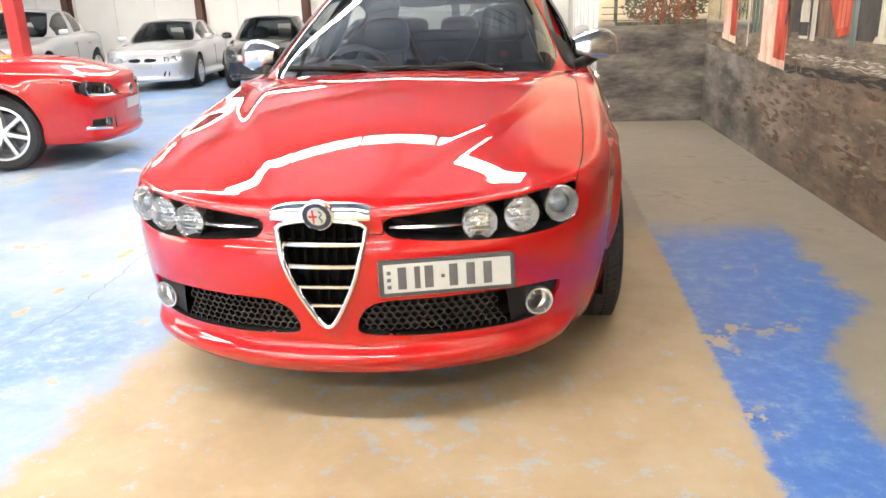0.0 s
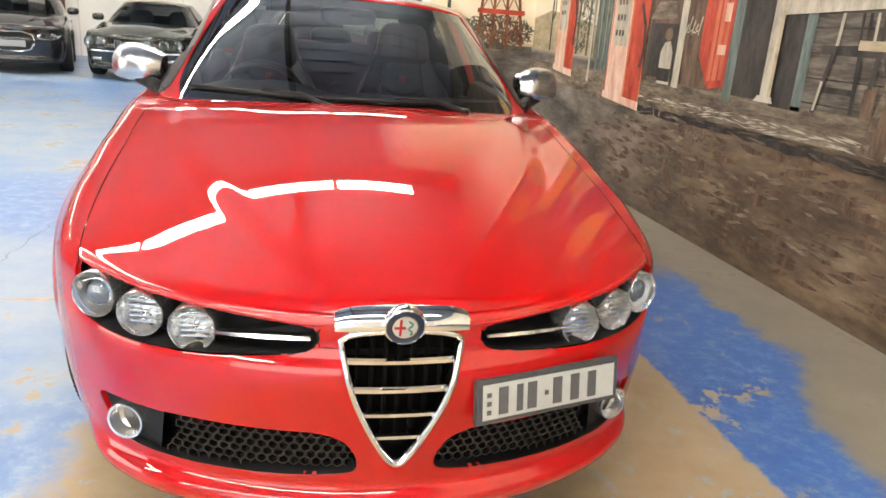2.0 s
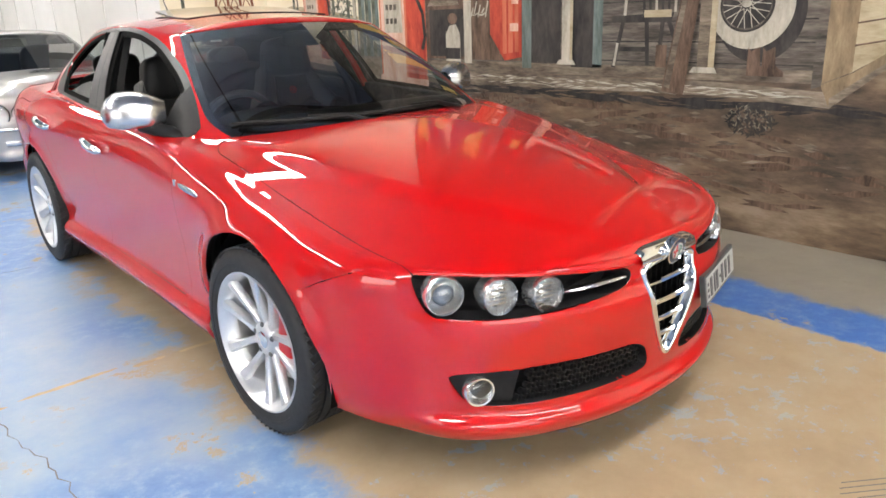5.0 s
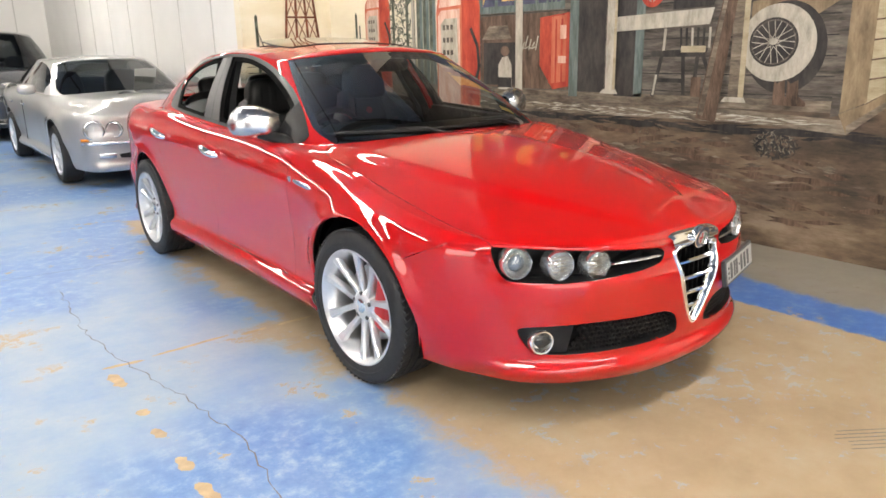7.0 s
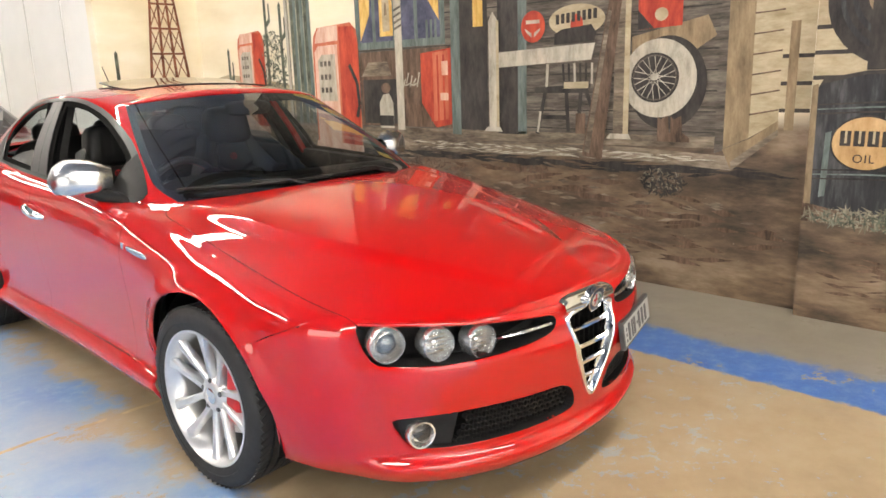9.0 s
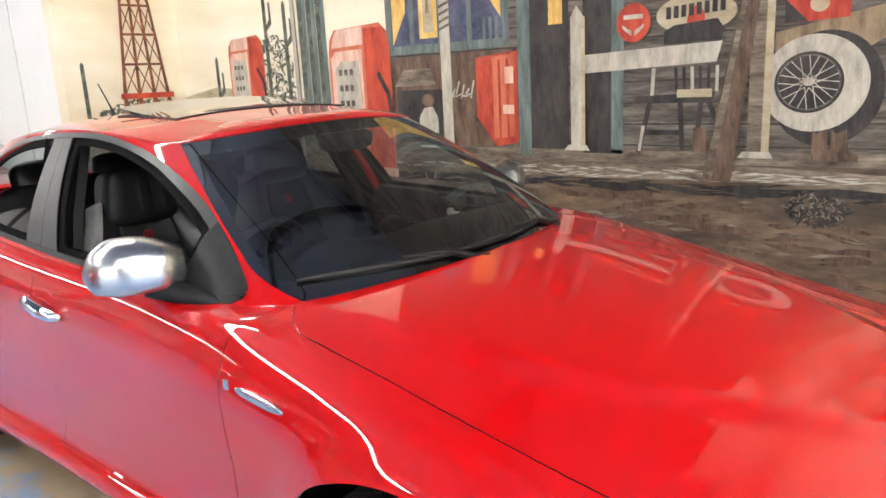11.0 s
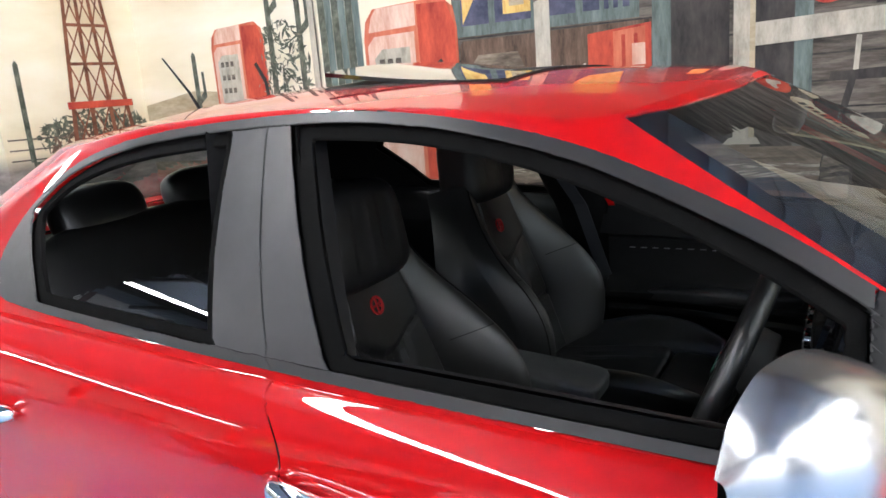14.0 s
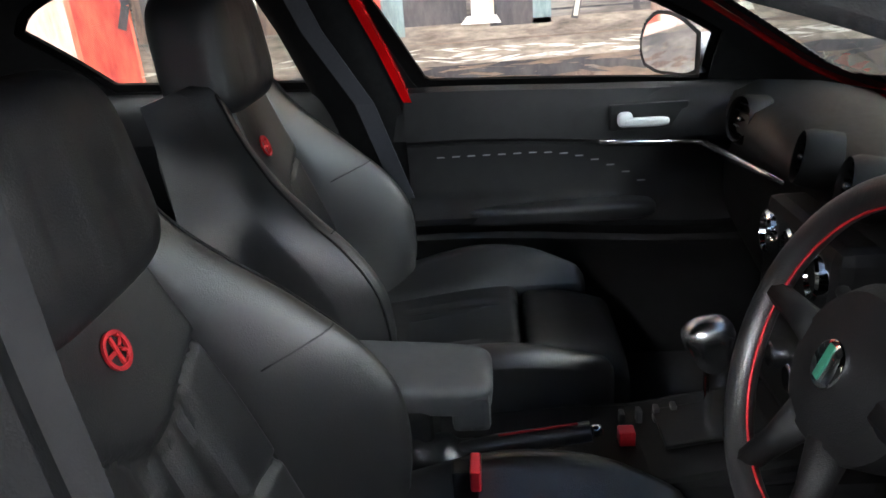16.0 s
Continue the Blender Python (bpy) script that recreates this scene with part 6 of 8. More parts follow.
def side_x(y, z, P):
    g = P[120:380, :62].reshape(-1, 3)
    d = (g[:, 1] - y) ** 2 + (g[:, 2] - z) ** 2
    i = np.argsort(d)[:4]
    w = 1 / (d[i] + 1e-8)
    return float((g[i, 0] * w).sum() / w.sum())


def build_sides(car, P):
    sx = lambda y, z: side_x(y, z, P)
    for s in (1, -1):
        # mirror: chrome cap, dark foot and real mirror glass
        foot = bmesh.new()
        add_tube(foot, [(s * 0.750, 0.70, 0.935), (s * 0.775, 0.76, 0.955), (s * 0.81, 0.82, 0.970), (s * 0.86, 0.855, 0.988)], [0.02, 0.030, 0.028, 0.024], 12)
        mi = part("door_mirror", foot, black_plastic, car, "satin chrome door mirror on a black foot", smooth=True)

        mm = pose(s * 0.875, 0.868, 1.042, 0, 0, 22 * s) @ Matrix.Diagonal((s, 1, 1, 1))
        bm = bmesh.new()
        us = np.linspace(0, 1, 25)
        top = curve([(0, 0.000), (0.05, 0.030), (0.2, 0.066), (0.45, 0.078), (0.75, 0.064), (1, 0.036)], us)
        low = curve([(0, -0.022), (0.05, -0.048), (0.2, -0.066), (0.6, -0.071), (0.9, -0.064), (1, -0.054)], us)
        deep = curve([(0, 0.012), (0.06, 0.042), (0.25, 0.085), (0.6, 0.105), (0.85, 0.095), (1, 0.06)], us)
        rings = []
        for u, zt, zb, d in zip(us, top, low, deep):
            zm = zb + (zt - zb) * 0.36
            ring = []
            for k in range(21):
                a = math.pi * k / 20
                c = math.cos(a)
                z = zm + (zt - zm) * max(c, 0) ** 0.85 - (zm - zb) * max(-c, 0) ** 0.55
                ring.append(bm.verts.new(mm @ Vector((0.122 - 0.244 * u, 0.045 - d * max(0, math.sin(a)) ** 0.8, z))))
            rings.append(ring)
        for p, q in zip(rings, rings[1:]):
            for k in range(20):
                bm.faces.new((p[k], p[k + 1], q[k + 1], q[k]))
        bm.faces.new(rings[-1])
        bmesh.ops.recalc_face_normals(bm, faces=bm.faces)
        sharpen(part("mirror_cap", bm, satin_chrome, mi, smooth=True), 38)

        def outline(k, y):
            pts = [(0.122 - 0.244 * u, z) for u, z in zip(us, top)] + [(0.122 - 0.244 * u, z) for u, z in zip(us[::-1], low[::-1])]
            return [mm @ Vector((x * k, y, 0.002 + (z - 0.002) * k)) for x, z in pts]
        gl = bmesh.new()
        gl.faces.new([gl.verts.new(p) for p in outline(0.985, 0.043)])
        part("mirror_bezel", gl, black_plastic, mi)
        gl = bmesh.new()
        gl.faces.new([gl.verts.new(p) for p in outline(0.88, 0.047)])
        part("mirror_glass", gl, mirror_glass, mi)
        # dark gaps along the doors
        for keys, z0, z1 in ((lambda z: 0.535 + 0.06 * float(smoothstep(0.62, 0.25, z)), 0.335, 0.895), (lambda z: 1.555 + 0.07 * float(smoothstep(0.88, 1.0, z)) + 0.05 * float(smoothstep(0.45, 0.3, z)), 0.335, 0.968)):
            pts = []
            for k in range(41):
                z = z0 + (z1 - z0) * k / 40
                pts.append((s * (sx(keys(z), z) - 0.0016), keys(z), z))
            part("door_gap", add_tube(bmesh.new(), pts, 0.0014, 6), seal_rubber, car, smooth=True)
        # the gap between bonnet and wing
        cap = P[:, 50:].reshape(-1, 3)
        cap = cap[(cap[:, 1] < 0.7) & (cap[:, 2] > 0.66)]
        pts = []
        for y in np.linspace(-0.70, 0.515, 60):
            x = float(curve([(-1.1, 0.68), (-0.74, 0.706), (-0.5, 0.738), (-0.3, 0.75), (0.1, 0.752), (0.3, 0.752), (0.40, 0.745), (0.46, 0.715), (0.52, 0.645), (0.7, 0.45)], y))
            d = (cap[:, 0] - x) ** 2 + (cap[:, 1] - y) ** 2
            i = np.argsort(d)[:4]
            w = 1 / (d[i] + 1e-8)
            pts.append((s * x, y, float((cap[i, 2] * w).sum() / w.sum()) - 0.0004))
        part("bonnet_gap", add_tube(bmesh.new(), pts, 0.0012, 6), seal_rubber, car, smooth=True)
        # door handles over red cups
        for yh, zh in ((1.455, 0.846), (2.285, 0.882)):
            xs = sx(yh, zh)
            tl = math.atan2(0.028, 0.24)
            m = Matrix.Translation((s * xs, yh, zh)) @ Matrix.Rotation(-0.0, 4, "Z") @ Matrix.Rotation(tl, 4, "X")
            bm = bmesh.new()
            add_tube(bm, [m @ Vector((s * d, a, b)) for a, b, d in ((0.115, 0.004, 0.004), (0.085, 0.004, 0.022), (0.03, 0.002, 0.029), (-0.03, 0, 0.029), (-0.085, -0.001, 0.022), (-0.115, -0.002, 0.004))], [0.012, 0.018, 0.0215, 0.0215, 0.018, 0.012], 12)
            bmesh.ops.recalc_face_normals(bm, faces=bm.faces)
            part("door_handle", bm, chrome, car, "bright chrome door handle", smooth=True)
            bm = bmesh.new()
            add_cushion(bm, (0.012, 0.18, 0.078), 2.5, 8, m @ Matrix.Translation((-s * 0.004, 0, -0.018)))
            part("handle_cup", bm, car_red_dark, car, smooth=True)
        # side repeater and its small badge
        m = Matrix.Translation((s * (sx(0.385, 0.80) + 0.003), 0.385, 0.803)) @ Matrix.Rotation(0.10, 4, "X")
        part("side_repeater", add_cushion(bmesh.new(), (0.014, 0.17, 0.024), 2.6, 8, m), satin_chrome, car, "slim chrome side repeater", smooth=True)
        boxed("small_badge", satin_chrome, car, s * sx(0.505, 0.815) - 0.004, s * sx(0.505, 0.815) + 0.004, 0.495, 0.515, 0.80, 0.825, 0.002)
    # tail lamps and rear details, simple
    for s in (1, -1):
        for x, z in ((0.66, 0.86), (0.54, 0.865), (0.42, 0.87)):
            m = Matrix.Translation((s * x, 3.50 - (x - 0.42) * 0.45, z)) @ Matrix.Rotation(radians(90 - s * 18), 4, "Z")
            lathe("tail_lamp", caliper_red, car, [(0.055, -0.03), (0.055, 0.01), (0.045, 0.018), (0.0, 0.022)], m, 24)


# the word on the painted drum's sign
text_mesh("OIL", 0.062, P_DARK, mural, Matrix(((0, 0, -1, WX - 0.1165), (-1, 0, 0, -1.225), (0, 1, 0, 0.918), (0, 0, 0, 1))), "sign_word", 0.0004, 1.15)


def padded(name, material, parent, place, hs, left, right, depth, back=-0.09, n=24, edge=0.010, roll=0.012, label=""):
    """A padded upholstery piece: a sheet over (across, along) with rolled seams, closed at its back.
    place(x, d, h) puts a point into the car."""
    bm = bmesh.new()
    rows = []
    H = len(hs)
    for j, h in enumerate(hs):
        a, b = left(h), right(h)
        row = [(a, back)]
        for i in range(n + 1):
            u = i / n
            u = 0.5 - 0.5 * math.cos(math.pi * u) if n > 8 else u
            x = a + (b - a) * u
            e = min(x - a, b - x)
            f = min(h - hs[0], hs[-1] - h)
            dip = roll * max(0.0, 1 - e / edge) ** 2 + roll * 1.6 * max(0.0, 1 - f / (edge * 1.6)) ** 2
            row.append((x, depth(x, h) - dip))
        row.append((b, back))
        rows.append([bm.verts.new(place(x, d, h)) for x, d in row])
    for p, q in zip(rows, rows[1:]):
        for i in range(len(p)):
            k = (i + 1) % len(p)
            bm.faces.new((p[i], p[k], q[k], q[i]))
    bm.faces.new(rows[0][::-1])
    bm.faces.new(rows[-1])
    bmesh.ops.recalc_face_normals(bm, faces=bm.faces)
    return sharpen(part(name, bm, material, parent, label, smooth=True), 60)


def build_seat(car, x0, dy, dz, up):
    """A bucket seat: centre panels with pleats, tall side bolsters, a shield with a stitched emblem."""
    m = pose(x0, 1.61 + dy, 0.56 + dz, -18)
    back_at = lambda x, d, h: m @ Vector((x, -d, h))
    base_m = pose(x0, 1.64 + dy, 0.50 + dz)
    base_at = lambda x, d, h: base_m @ Vector((x, -h, d))
    line = lambda keys: (lambda h: float(np.interp(h, [k[0] for k in keys], [k[1] for k in keys])))
    soft = lambda keys: (lambda h: float(curve(keys, h)))
    # backrest outline: half width, seam of the centre panel, bolster height
    half = soft([(-0.04, 0.235), (0.08, 0.262), (0.22, 0.268), (0.34, 0.250), (0.43, 0.205), (0.50, 0.172), (0.56, 0.155)])
    seam = soft([(-0.04, 0.150), (0.10, 0.150), (0.25, 0.140), (0.36, 0.122), (0.46, 0.105), (0.56, 0.098)])
    tall = soft([(-0.04, 0.10), (0.06, 0.150), (0.14, 0.165), (0.22, 0.145), (0.30, 0.100), (0.38, 0.055), (0.46, 0.022), (0.56, 0.006)])

    def back_depth(x, h):
        a, s, w = abs(x), seam(h), half(h)
        if a < s:
            d = 0.020 * (a / s) ** 2
            shield = 0.300 + 0.55 * max(0.0, a - 0.025)
            lower = 0.135 + 0.10 * a
            d -= 0.010 * math.exp(-((h - shield) / 0.006) ** 2)
            d -= 0.010 * math.exp(-((h - lower) / 0.006) ** 2)
            if h > shield:
                d += 0.006
            elif h > lower:
                fade = min(1.0, (shield - h) / 0.02, (h - lower) / 0.02)
                for g in (0.012, 0.036, 0.060):
                    d -= 0.010 * fade * math.exp(-((a - g) / 0.006) ** 2)
            return d
        u = (a - s) / max(w - s, 1e-3)
        return 0.020 + tall(h) * math.sin(min(1.0, u * 1.22 + 0.02) * math.pi / 2) ** 1.3 * (1 - 0.34 * max(0.0, u - 0.62) / 0.38) - 0.030 * max(0.0, u - 0.8) / 0.2

    hs = [-0.04 + 0.60 * k / 84 for k in range(85)]
    s = part("front_seat", add_box(bmesh.new(), x0 - 0.2, x0 + 0.2, 1.12 + dy, 1.60 + dy, 0.29, 0.43, 0.02), black_plastic, car, "black leather bucket seat with side bolsters")
    back = padded("backrest", leather_rib, s, back_at, hs, lambda h: -seam(h), seam, back_depth, -0.10, 44)
    coarse = hs[::2]
    for k in (-1, 1):
        lo, hi = (seam, half) if k > 0 else ((lambda h: -half(h)), (lambda h: -seam(h)))
        padded("back_bolster", leather, back, back_at, coarse, lo, hi, back_depth, -0.10, 18, 0.012, 0.010)
        pts = []
        for h in coarse[3:-2]:
            x = k * (seam(h) + (half(h) - seam(h)) * 0.80)
            pts.append(back_at(x, back_depth(x, h) + 0.0005, h))
        part("piping", add_tube(bmesh.new(), pts, 0.0024, 6), soft_plastic, back, smooth=True)
        pts = []
        for q in range(9):
            x = k * (seam(0.205) + (half(0.205) - seam(0.205)) * (0.1 + 0.6 * q / 8))
            pts.append(back_at(x, back_depth(x, 0.262) - 0.001, 0.262))
        part("bolster_seam", add_tube(bmesh.new(), pts, 0.0016, 5), soft_plastic, back, smooth=True)
    # stitched emblem on the shield
    em = m @ Matrix.Translation((0.0, -0.008, 0.405)) @ Matrix.Rotation(radians(-90), 4, "Z")
    e = lathe("seat_emblem", red_thread, back, [(0.0205, 0.0), (0.021, 0.004), (0.0165, 0.0035), (0.016, 0.0)], em, 28, "red stitched round emblem")
    q = bmesh.new()
    add_box(q, 0.001, 0.0038, -0.0025, 0.0015, -0.015, 0.015, 0, em)
    add_box(q, 0.001, 0.0036, -0.017, -0.004, -0.002, 0.002, 0, em)
    add_tube(q, [em @ Vector((0.003, 0.009 + 0.004 * math.sin(k * 1.3), -0.013 + 0.026 * k / 7)) for k in range(8)], 0.0022, 5)
    part("emblem_lines", q, red_thread, e)
    # headrest with upright creases
    part("headrest", add_cushion(bmesh.new(), (0.285, 0.145, 0.225), 4.2, 20, m @ Matrix.Translation((0, -0.004, 0.590 + up)) @ Matrix.Rotation(radians(12), 4, "X"),
         lambda p: Vector((p.x * (1 - 0.10 * p.z / 0.1), p.y + sum(0.009 * math.exp(-((p.x - g) / 0.008) ** 2) for g in (-0.06, -0.035, 0.035, 0.06)) * (p.y < 0) * max(0.0, 1 - abs(p.z) / 0.11), p.z))), leather_dark, back, smooth=True)
    for k in (-1, 1):
        tube("headrest_post", chrome, back, [m @ Vector((k * 0.06, 0.05, 0.50)), m @ Vector((k * 0.06, 0.05, 0.58))], 0.006, 8)
    part("seat_back_shell", add_cushion(bmesh.new(), (0.46, 0.06, 0.56), 4, 10, m @ Matrix.Translation((0, 0.105, 0.25)), lambda p: Vector((p.x * (1 - 0.3 * max(0, p.z / 0.27)), p.y, p.z))), soft_plastic, back, smooth=True)

    # cushion: centre with pleats, bolsters, separate thigh pad
    bhalf = soft([(0.0, 0.235), (0.15, 0.262), (0.35, 0.265), (0.47, 0.245), (0.54, 0.215)])
    bseam = soft([(0.0, 0.150), (0.30, 0.155), (0.40, 0.162), (0.56, 0.170)])
    btall = soft([(0.0, 0.040), (0.15, 0.060), (0.30, 0.075), (0.42, 0.062), (0.50, 0.030), (0.56, 0.005)])

    def base_depth(x, h):
        a, sm, w = abs(x), bseam(h), bhalf(h)
        mid = 0.020 + 0.030 * float(smoothstep(0.02, 0.34, h))
        if a < sm:
            d = mid + 0.012 * (a / sm) ** 2
            for g in (0.012, 0.036, 0.060, 0.084):
                d -= 0.009 * math.exp(-((a - g) / 0.006) ** 2) * min(1.0, max(0.0, (h - 0.12) / 0.03))
            return d
        u = (a - sm) / max(w - sm, 1e-3)
        return mid + 0.012 + btall(h) * math.sin(min(1.0, u * 1.2) * math.pi / 2) ** 1.3 * (1 - 0.34 * max(0.0, u - 0.62) / 0.38)

    bh = [0.0 + 0.385 * k / 40 for k in range(41)]
    cu = padded("seat_cushion", leather_rib, s, base_at, bh, lambda h: -bseam(h) + 0.002, lambda h: bseam(h) - 0.002, base_depth, -0.09, 40)
    fh = [0.0 + 0.54 * k / 40 for k in range(41)]
    for k in (-1, 1):
        lo, hi = (bseam, bhalf) if k > 0 else ((lambda h: -bhalf(h)), (lambda h: -bseam(h)))
        padded("seat_bolster", leather, cu, base_at, fh, lo, hi, base_depth, -0.09, 16, 0.014, 0.012)
    th = [0.395 + 0.185 * k / 16 for k in range(17)]
    padded("thigh_pad", leather_rib, s, base_at, th, lambda h: -0.155, lambda h: 0.155, lambda x, h: 0.062 - 0.9 * max(0.0, h - 0.46) ** 1.6 - 0.03 * (abs(x) / 0.155) ** 8, -0.075, 24, 0.008, 0.006)


def torus(name, material, parent, m, R, r, seg=48, ring=12, squash=1.0, label=""):
    bm = bmesh.new()
    prof = [(R + r * math.cos(2 * math.pi * k / ring), r * squash * math.sin(2 * math.pi * k / ring)) for k in range(ring)]
    add_lathe(bm, prof, m, seg, True)
    bmesh.ops.recalc_face_normals(bm, faces=bm.faces)
    return part(name, bm, material, parent, label, smooth=True)


def build_inside(car):
    build_seat(car, -0.365, 0.0, 0.0, -0.025)
    build_seat(car, 0.365, 0.05, 0.022, 0.012)
    boxed("cabin_floor", carpet, car, -0.74, 0.74, 0.35, 2.9, 0.24, 0.29)
    # rear bench
    bench = cushion("rear_bench", leather, car, (1.24, 0.50, 0.20), pose(0, 2.20, 0.53, -8), 6, 14, "black leather rear bench with three headrests")
    part("bench_back", add_cushion(bmesh.new(), (1.26, 0.16, 0.60), 6, 14, pose(0, 2.50, 0.83, -22)), leather_rib, bench, smooth=True)
    for x in (-0.36, 0.0, 0.36):
        part("headrest", add_cushion(bmesh.new(), (0.27, 0.10, 0.15), 3.2, 10, pose(x, 2.60, 1.135, -18)), leather, bench, smooth=True)
    boxed("parcel_shelf", soft_plastic, car, -0.60, 0.60, 2.62, 3.08, 1.015, 1.03, 0.006)
    # dashboard
    bm = bmesh.new()
    prof = [(0.52, 0.90), (0.60, 0.955), (0.70, 0.975), (0.80, 0.972), (0.85, 0.955), (0.868, 0.92), (0.862, 0.88), (0.845, 0.84), (0.86, 0.79), (0.855, 0.70), (0.80, 0.60), (0.62, 0.55), (0.55, 0.60)]
    rows = []
    for k in range(31):
        x = -0.735 + 1.47 * k / 30
        cowl = math.exp(-((x + 0.37) / 0.20) ** 4)
        row = []
        for y, z in prof:
            yy = y - 0.06 * (abs(x) / 0.735) ** 3
            zz = z
            if z > 0.93:
                zz += 0.035 * cowl * (1 if y > 0.65 else 0.3)
                yy += 0.03 * cowl * (1 if y > 0.75 else 0)
            row.append(bm.verts.new((x * (0.84 + 0.16 * float(smoothstep(0.58, 0.80, yy))), yy, zz)))
        rows.append(row)
    for a, b in zip(rows, rows[1:]):
        for j in range(len(prof)):
            bm.faces.new((a[j], a[(j + 1) % len(prof)], b[(j + 1) % len(prof)], b[j]))
    bm.faces.new(rows[0]), bm.faces.new(rows[-1][::-1])
    bmesh.ops.recalc_face_normals(bm, faces=bm.faces)
    dash = sharpen(part("dashboard", bm, soft_plastic, car, "black soft-touch dashboard with round vents", smooth=True), 50)
    for x, y, z, r in ((0.50, 0.842, 0.933, 0.042), (0.10, 0.885, 0.965, 0.036), (-0.045, 0.885, 0.965, 0.036), (-0.66, 0.82, 0.93, 0.040)):
        m = Matrix.Translation((x, y, z)) @ Matrix.Rotation(radians(90 + (8 if x > 0.3 else -14)), 4, "Z") @ Matrix.Rotation(radians(-10), 4, "Y")
        v = lathe("air_vent", soft_plastic, dash, [(r * 1.25, -0.04), (r * 1.22, 0.0), (r * 1.08, 0.012), (r, 0.008), (r * 0.97, -0.02), (0, -0.025)], m, 32)
        for k in (-2, -1, 0, 1, 2):
            q = bmesh.new()
            hw = math.sqrt(max(0.0, r * r - (k * r * 0.36) ** 2)) * 0.94
            add_box(q, -0.012, 0.004, -hw, hw, k * r * 0.36 - 0.0015, k * r * 0.36 + 0.0015, 0, m)
            part("vent_slat", q, black_gloss, v)
        cushion("vent_tab", satin_chrome, v, (0.012, 0.012, 0.01), m @ Matrix.Translation((0.006, 0, 0)), 3, 4)
    # instrument dials
    for x in (-0.45, -0.29):
        m = Matrix.Translation((x, 0.875, 0.955)) @ Matrix.Rotation(radians(90), 4, "Z") @ Matrix.Rotation(radians(-18), 4, "Y")
        d = lathe("instrument_dial", black_gloss, dash, [(0.07, -0.06), (0.072, 0.01), (0.066, 0.014), (0.062, -0.03), (0, -0.035)], m, 36)
        lathe("dial_ring", chrome, d, [(0.058, -0.029), (0.0585, -0.024), (0.055, -0.024), (0.0545, -0.029)], m, 36)
    # a slim bright strip that runs from the door across the dashboard
    part("dash_strip", add_tube(bmesh.new(), [(0.676, 0.866, 0.846), (0.62, 0.872, 0.850), (0.52, 0.878, 0.863), (0.41, 0.880, 0.876), (0.30, 0.878, 0.887), (0.20, 0.872, 0.894)], [0.007, 0.010, 0.010, 0.009, 0.007, 0.004], 8), satin_chrome, dash, smooth=True)
    # centre stack and console
    cs = bmesh.new()
    add_box(cs, -0.11, 0.15, 0.80, 0.90, 0.58, 0.90, 0.02, pose(0, 0.02, 0, 0))
    stack = part("radio_fascia", cs, soft_plastic, car, "black centre stack with round gauges")
    for k, (x, z) in enumerate(((0.115, 0.845), (0.03, 0.845), (-0.055, 0.845))):
        m = Matrix.Translation((x, 0.922, z)) @ Matrix.Rotation(radians(80), 4, "Z")
        lathe("small_gauge", chrome, stack, [(0.034, -0.02), (0.035, 0.004), (0.031, 0.008), (0.028, -0.006), (0, -0.01)], m, 28)
    for k, x in enumerate((-0.05, 0.02, 0.09)):
        m = Matrix.Translation((x, 0.925, 0.68)) @ Matrix.Rotation(radians(85), 4, "Z")
        lathe("dial_knob", satin_chrome, stack, [(0.022, -0.01), (0.021, 0.014), (0.018, 0.017), (0, 0.017)], m, 24)
    con = boxed("centre_console", soft_plastic, car, -0.105, 0.125, 0.80, 1.70, 0.28, 0.535, 0.02, None, "black centre console")
    bm = bmesh.new()
    add_box(bm, -0.10, 0.12, 0.86, 1.22, 0.52, 0.556, 0.012, Matrix.Translation((0, 1.0, 0.5)) @ Matrix.Rotation(-0.16, 4, "X") @ Matrix.Translation((0, -1.0, -0.5)))
    gp = part("gear_plate", bm, soft_plastic, con)
    m = Matrix.Translation((0.01, 1.02, 0.565)) @ Matrix.Rotation(-0.16, 4, "X")
    boxed("gear_gate", soft_plastic, gp, -0.05, 0.05, -0.075, 0.085, 0.0, 0.008, 0.004, m)
    tube("gear_stick", chrome, gp, [(0.01, 1.03, 0.57), (0.005, 1.035, 0.70)], 0.007, 10)
    kn = bmesh.new()
    add_cushion(kn, (0.055, 0.07, 0.095), 2.6, 10, pose(0.003, 1.035, 0.708, -14), lambda p: Vector((p.x * (1 + 0.25 * p.z / 0.04), p.y * (1 + 0.3 * p.z / 0.04), p.z)))
    part("gear_knob", kn, satin_chrome, con, "chrome-topped gear selector", smooth=True)
    boxed("red_button", red_plastic, gp, -0.007, 0.017, 1.143, 1.169, 0.535, 0.561, 0.003)
    for k in range(4):
        boxed("console_button", grey_plastic, gp, 0.045 + 0.0 * k, 0.062 + 0.0 * k, 1.150 - 0.028 * k, 1.160 - 0.028 * k, 0.540, 0.560 + 0.004 * k, 0.003)
    # handbrake
    hb = tube("handbrake", leather, con, [(-0.045, 1.47, 0.545), (-0.047, 1.36, 0.578), (-0.05, 1.22, 0.60)], [0.022, 0.017, 0.0155], 12, "black handbrake lever with red stitching")
    tube("handbrake_stitch", red_thread, hb, [(-0.048, 1.36, 0.5955), (-0.05, 1.24, 0.6145)], 0.002, 6)
    cushion("handbrake_button", chrome, hb, (0.018, 0.02, 0.018), pose(-0.05, 1.212, 0.601), 2.5, 5)
    part("handbrake_gaiter", add_cushion(bmesh.new(), (0.075, 0.16, 0.07), 2.6, 12, pose(-0.045, 1.44, 0.55, 14), lambda p: Vector((p.x, p.y, p.z + 0.004 * math.sin(p.y * 130)))), leather, hb, smooth=True)
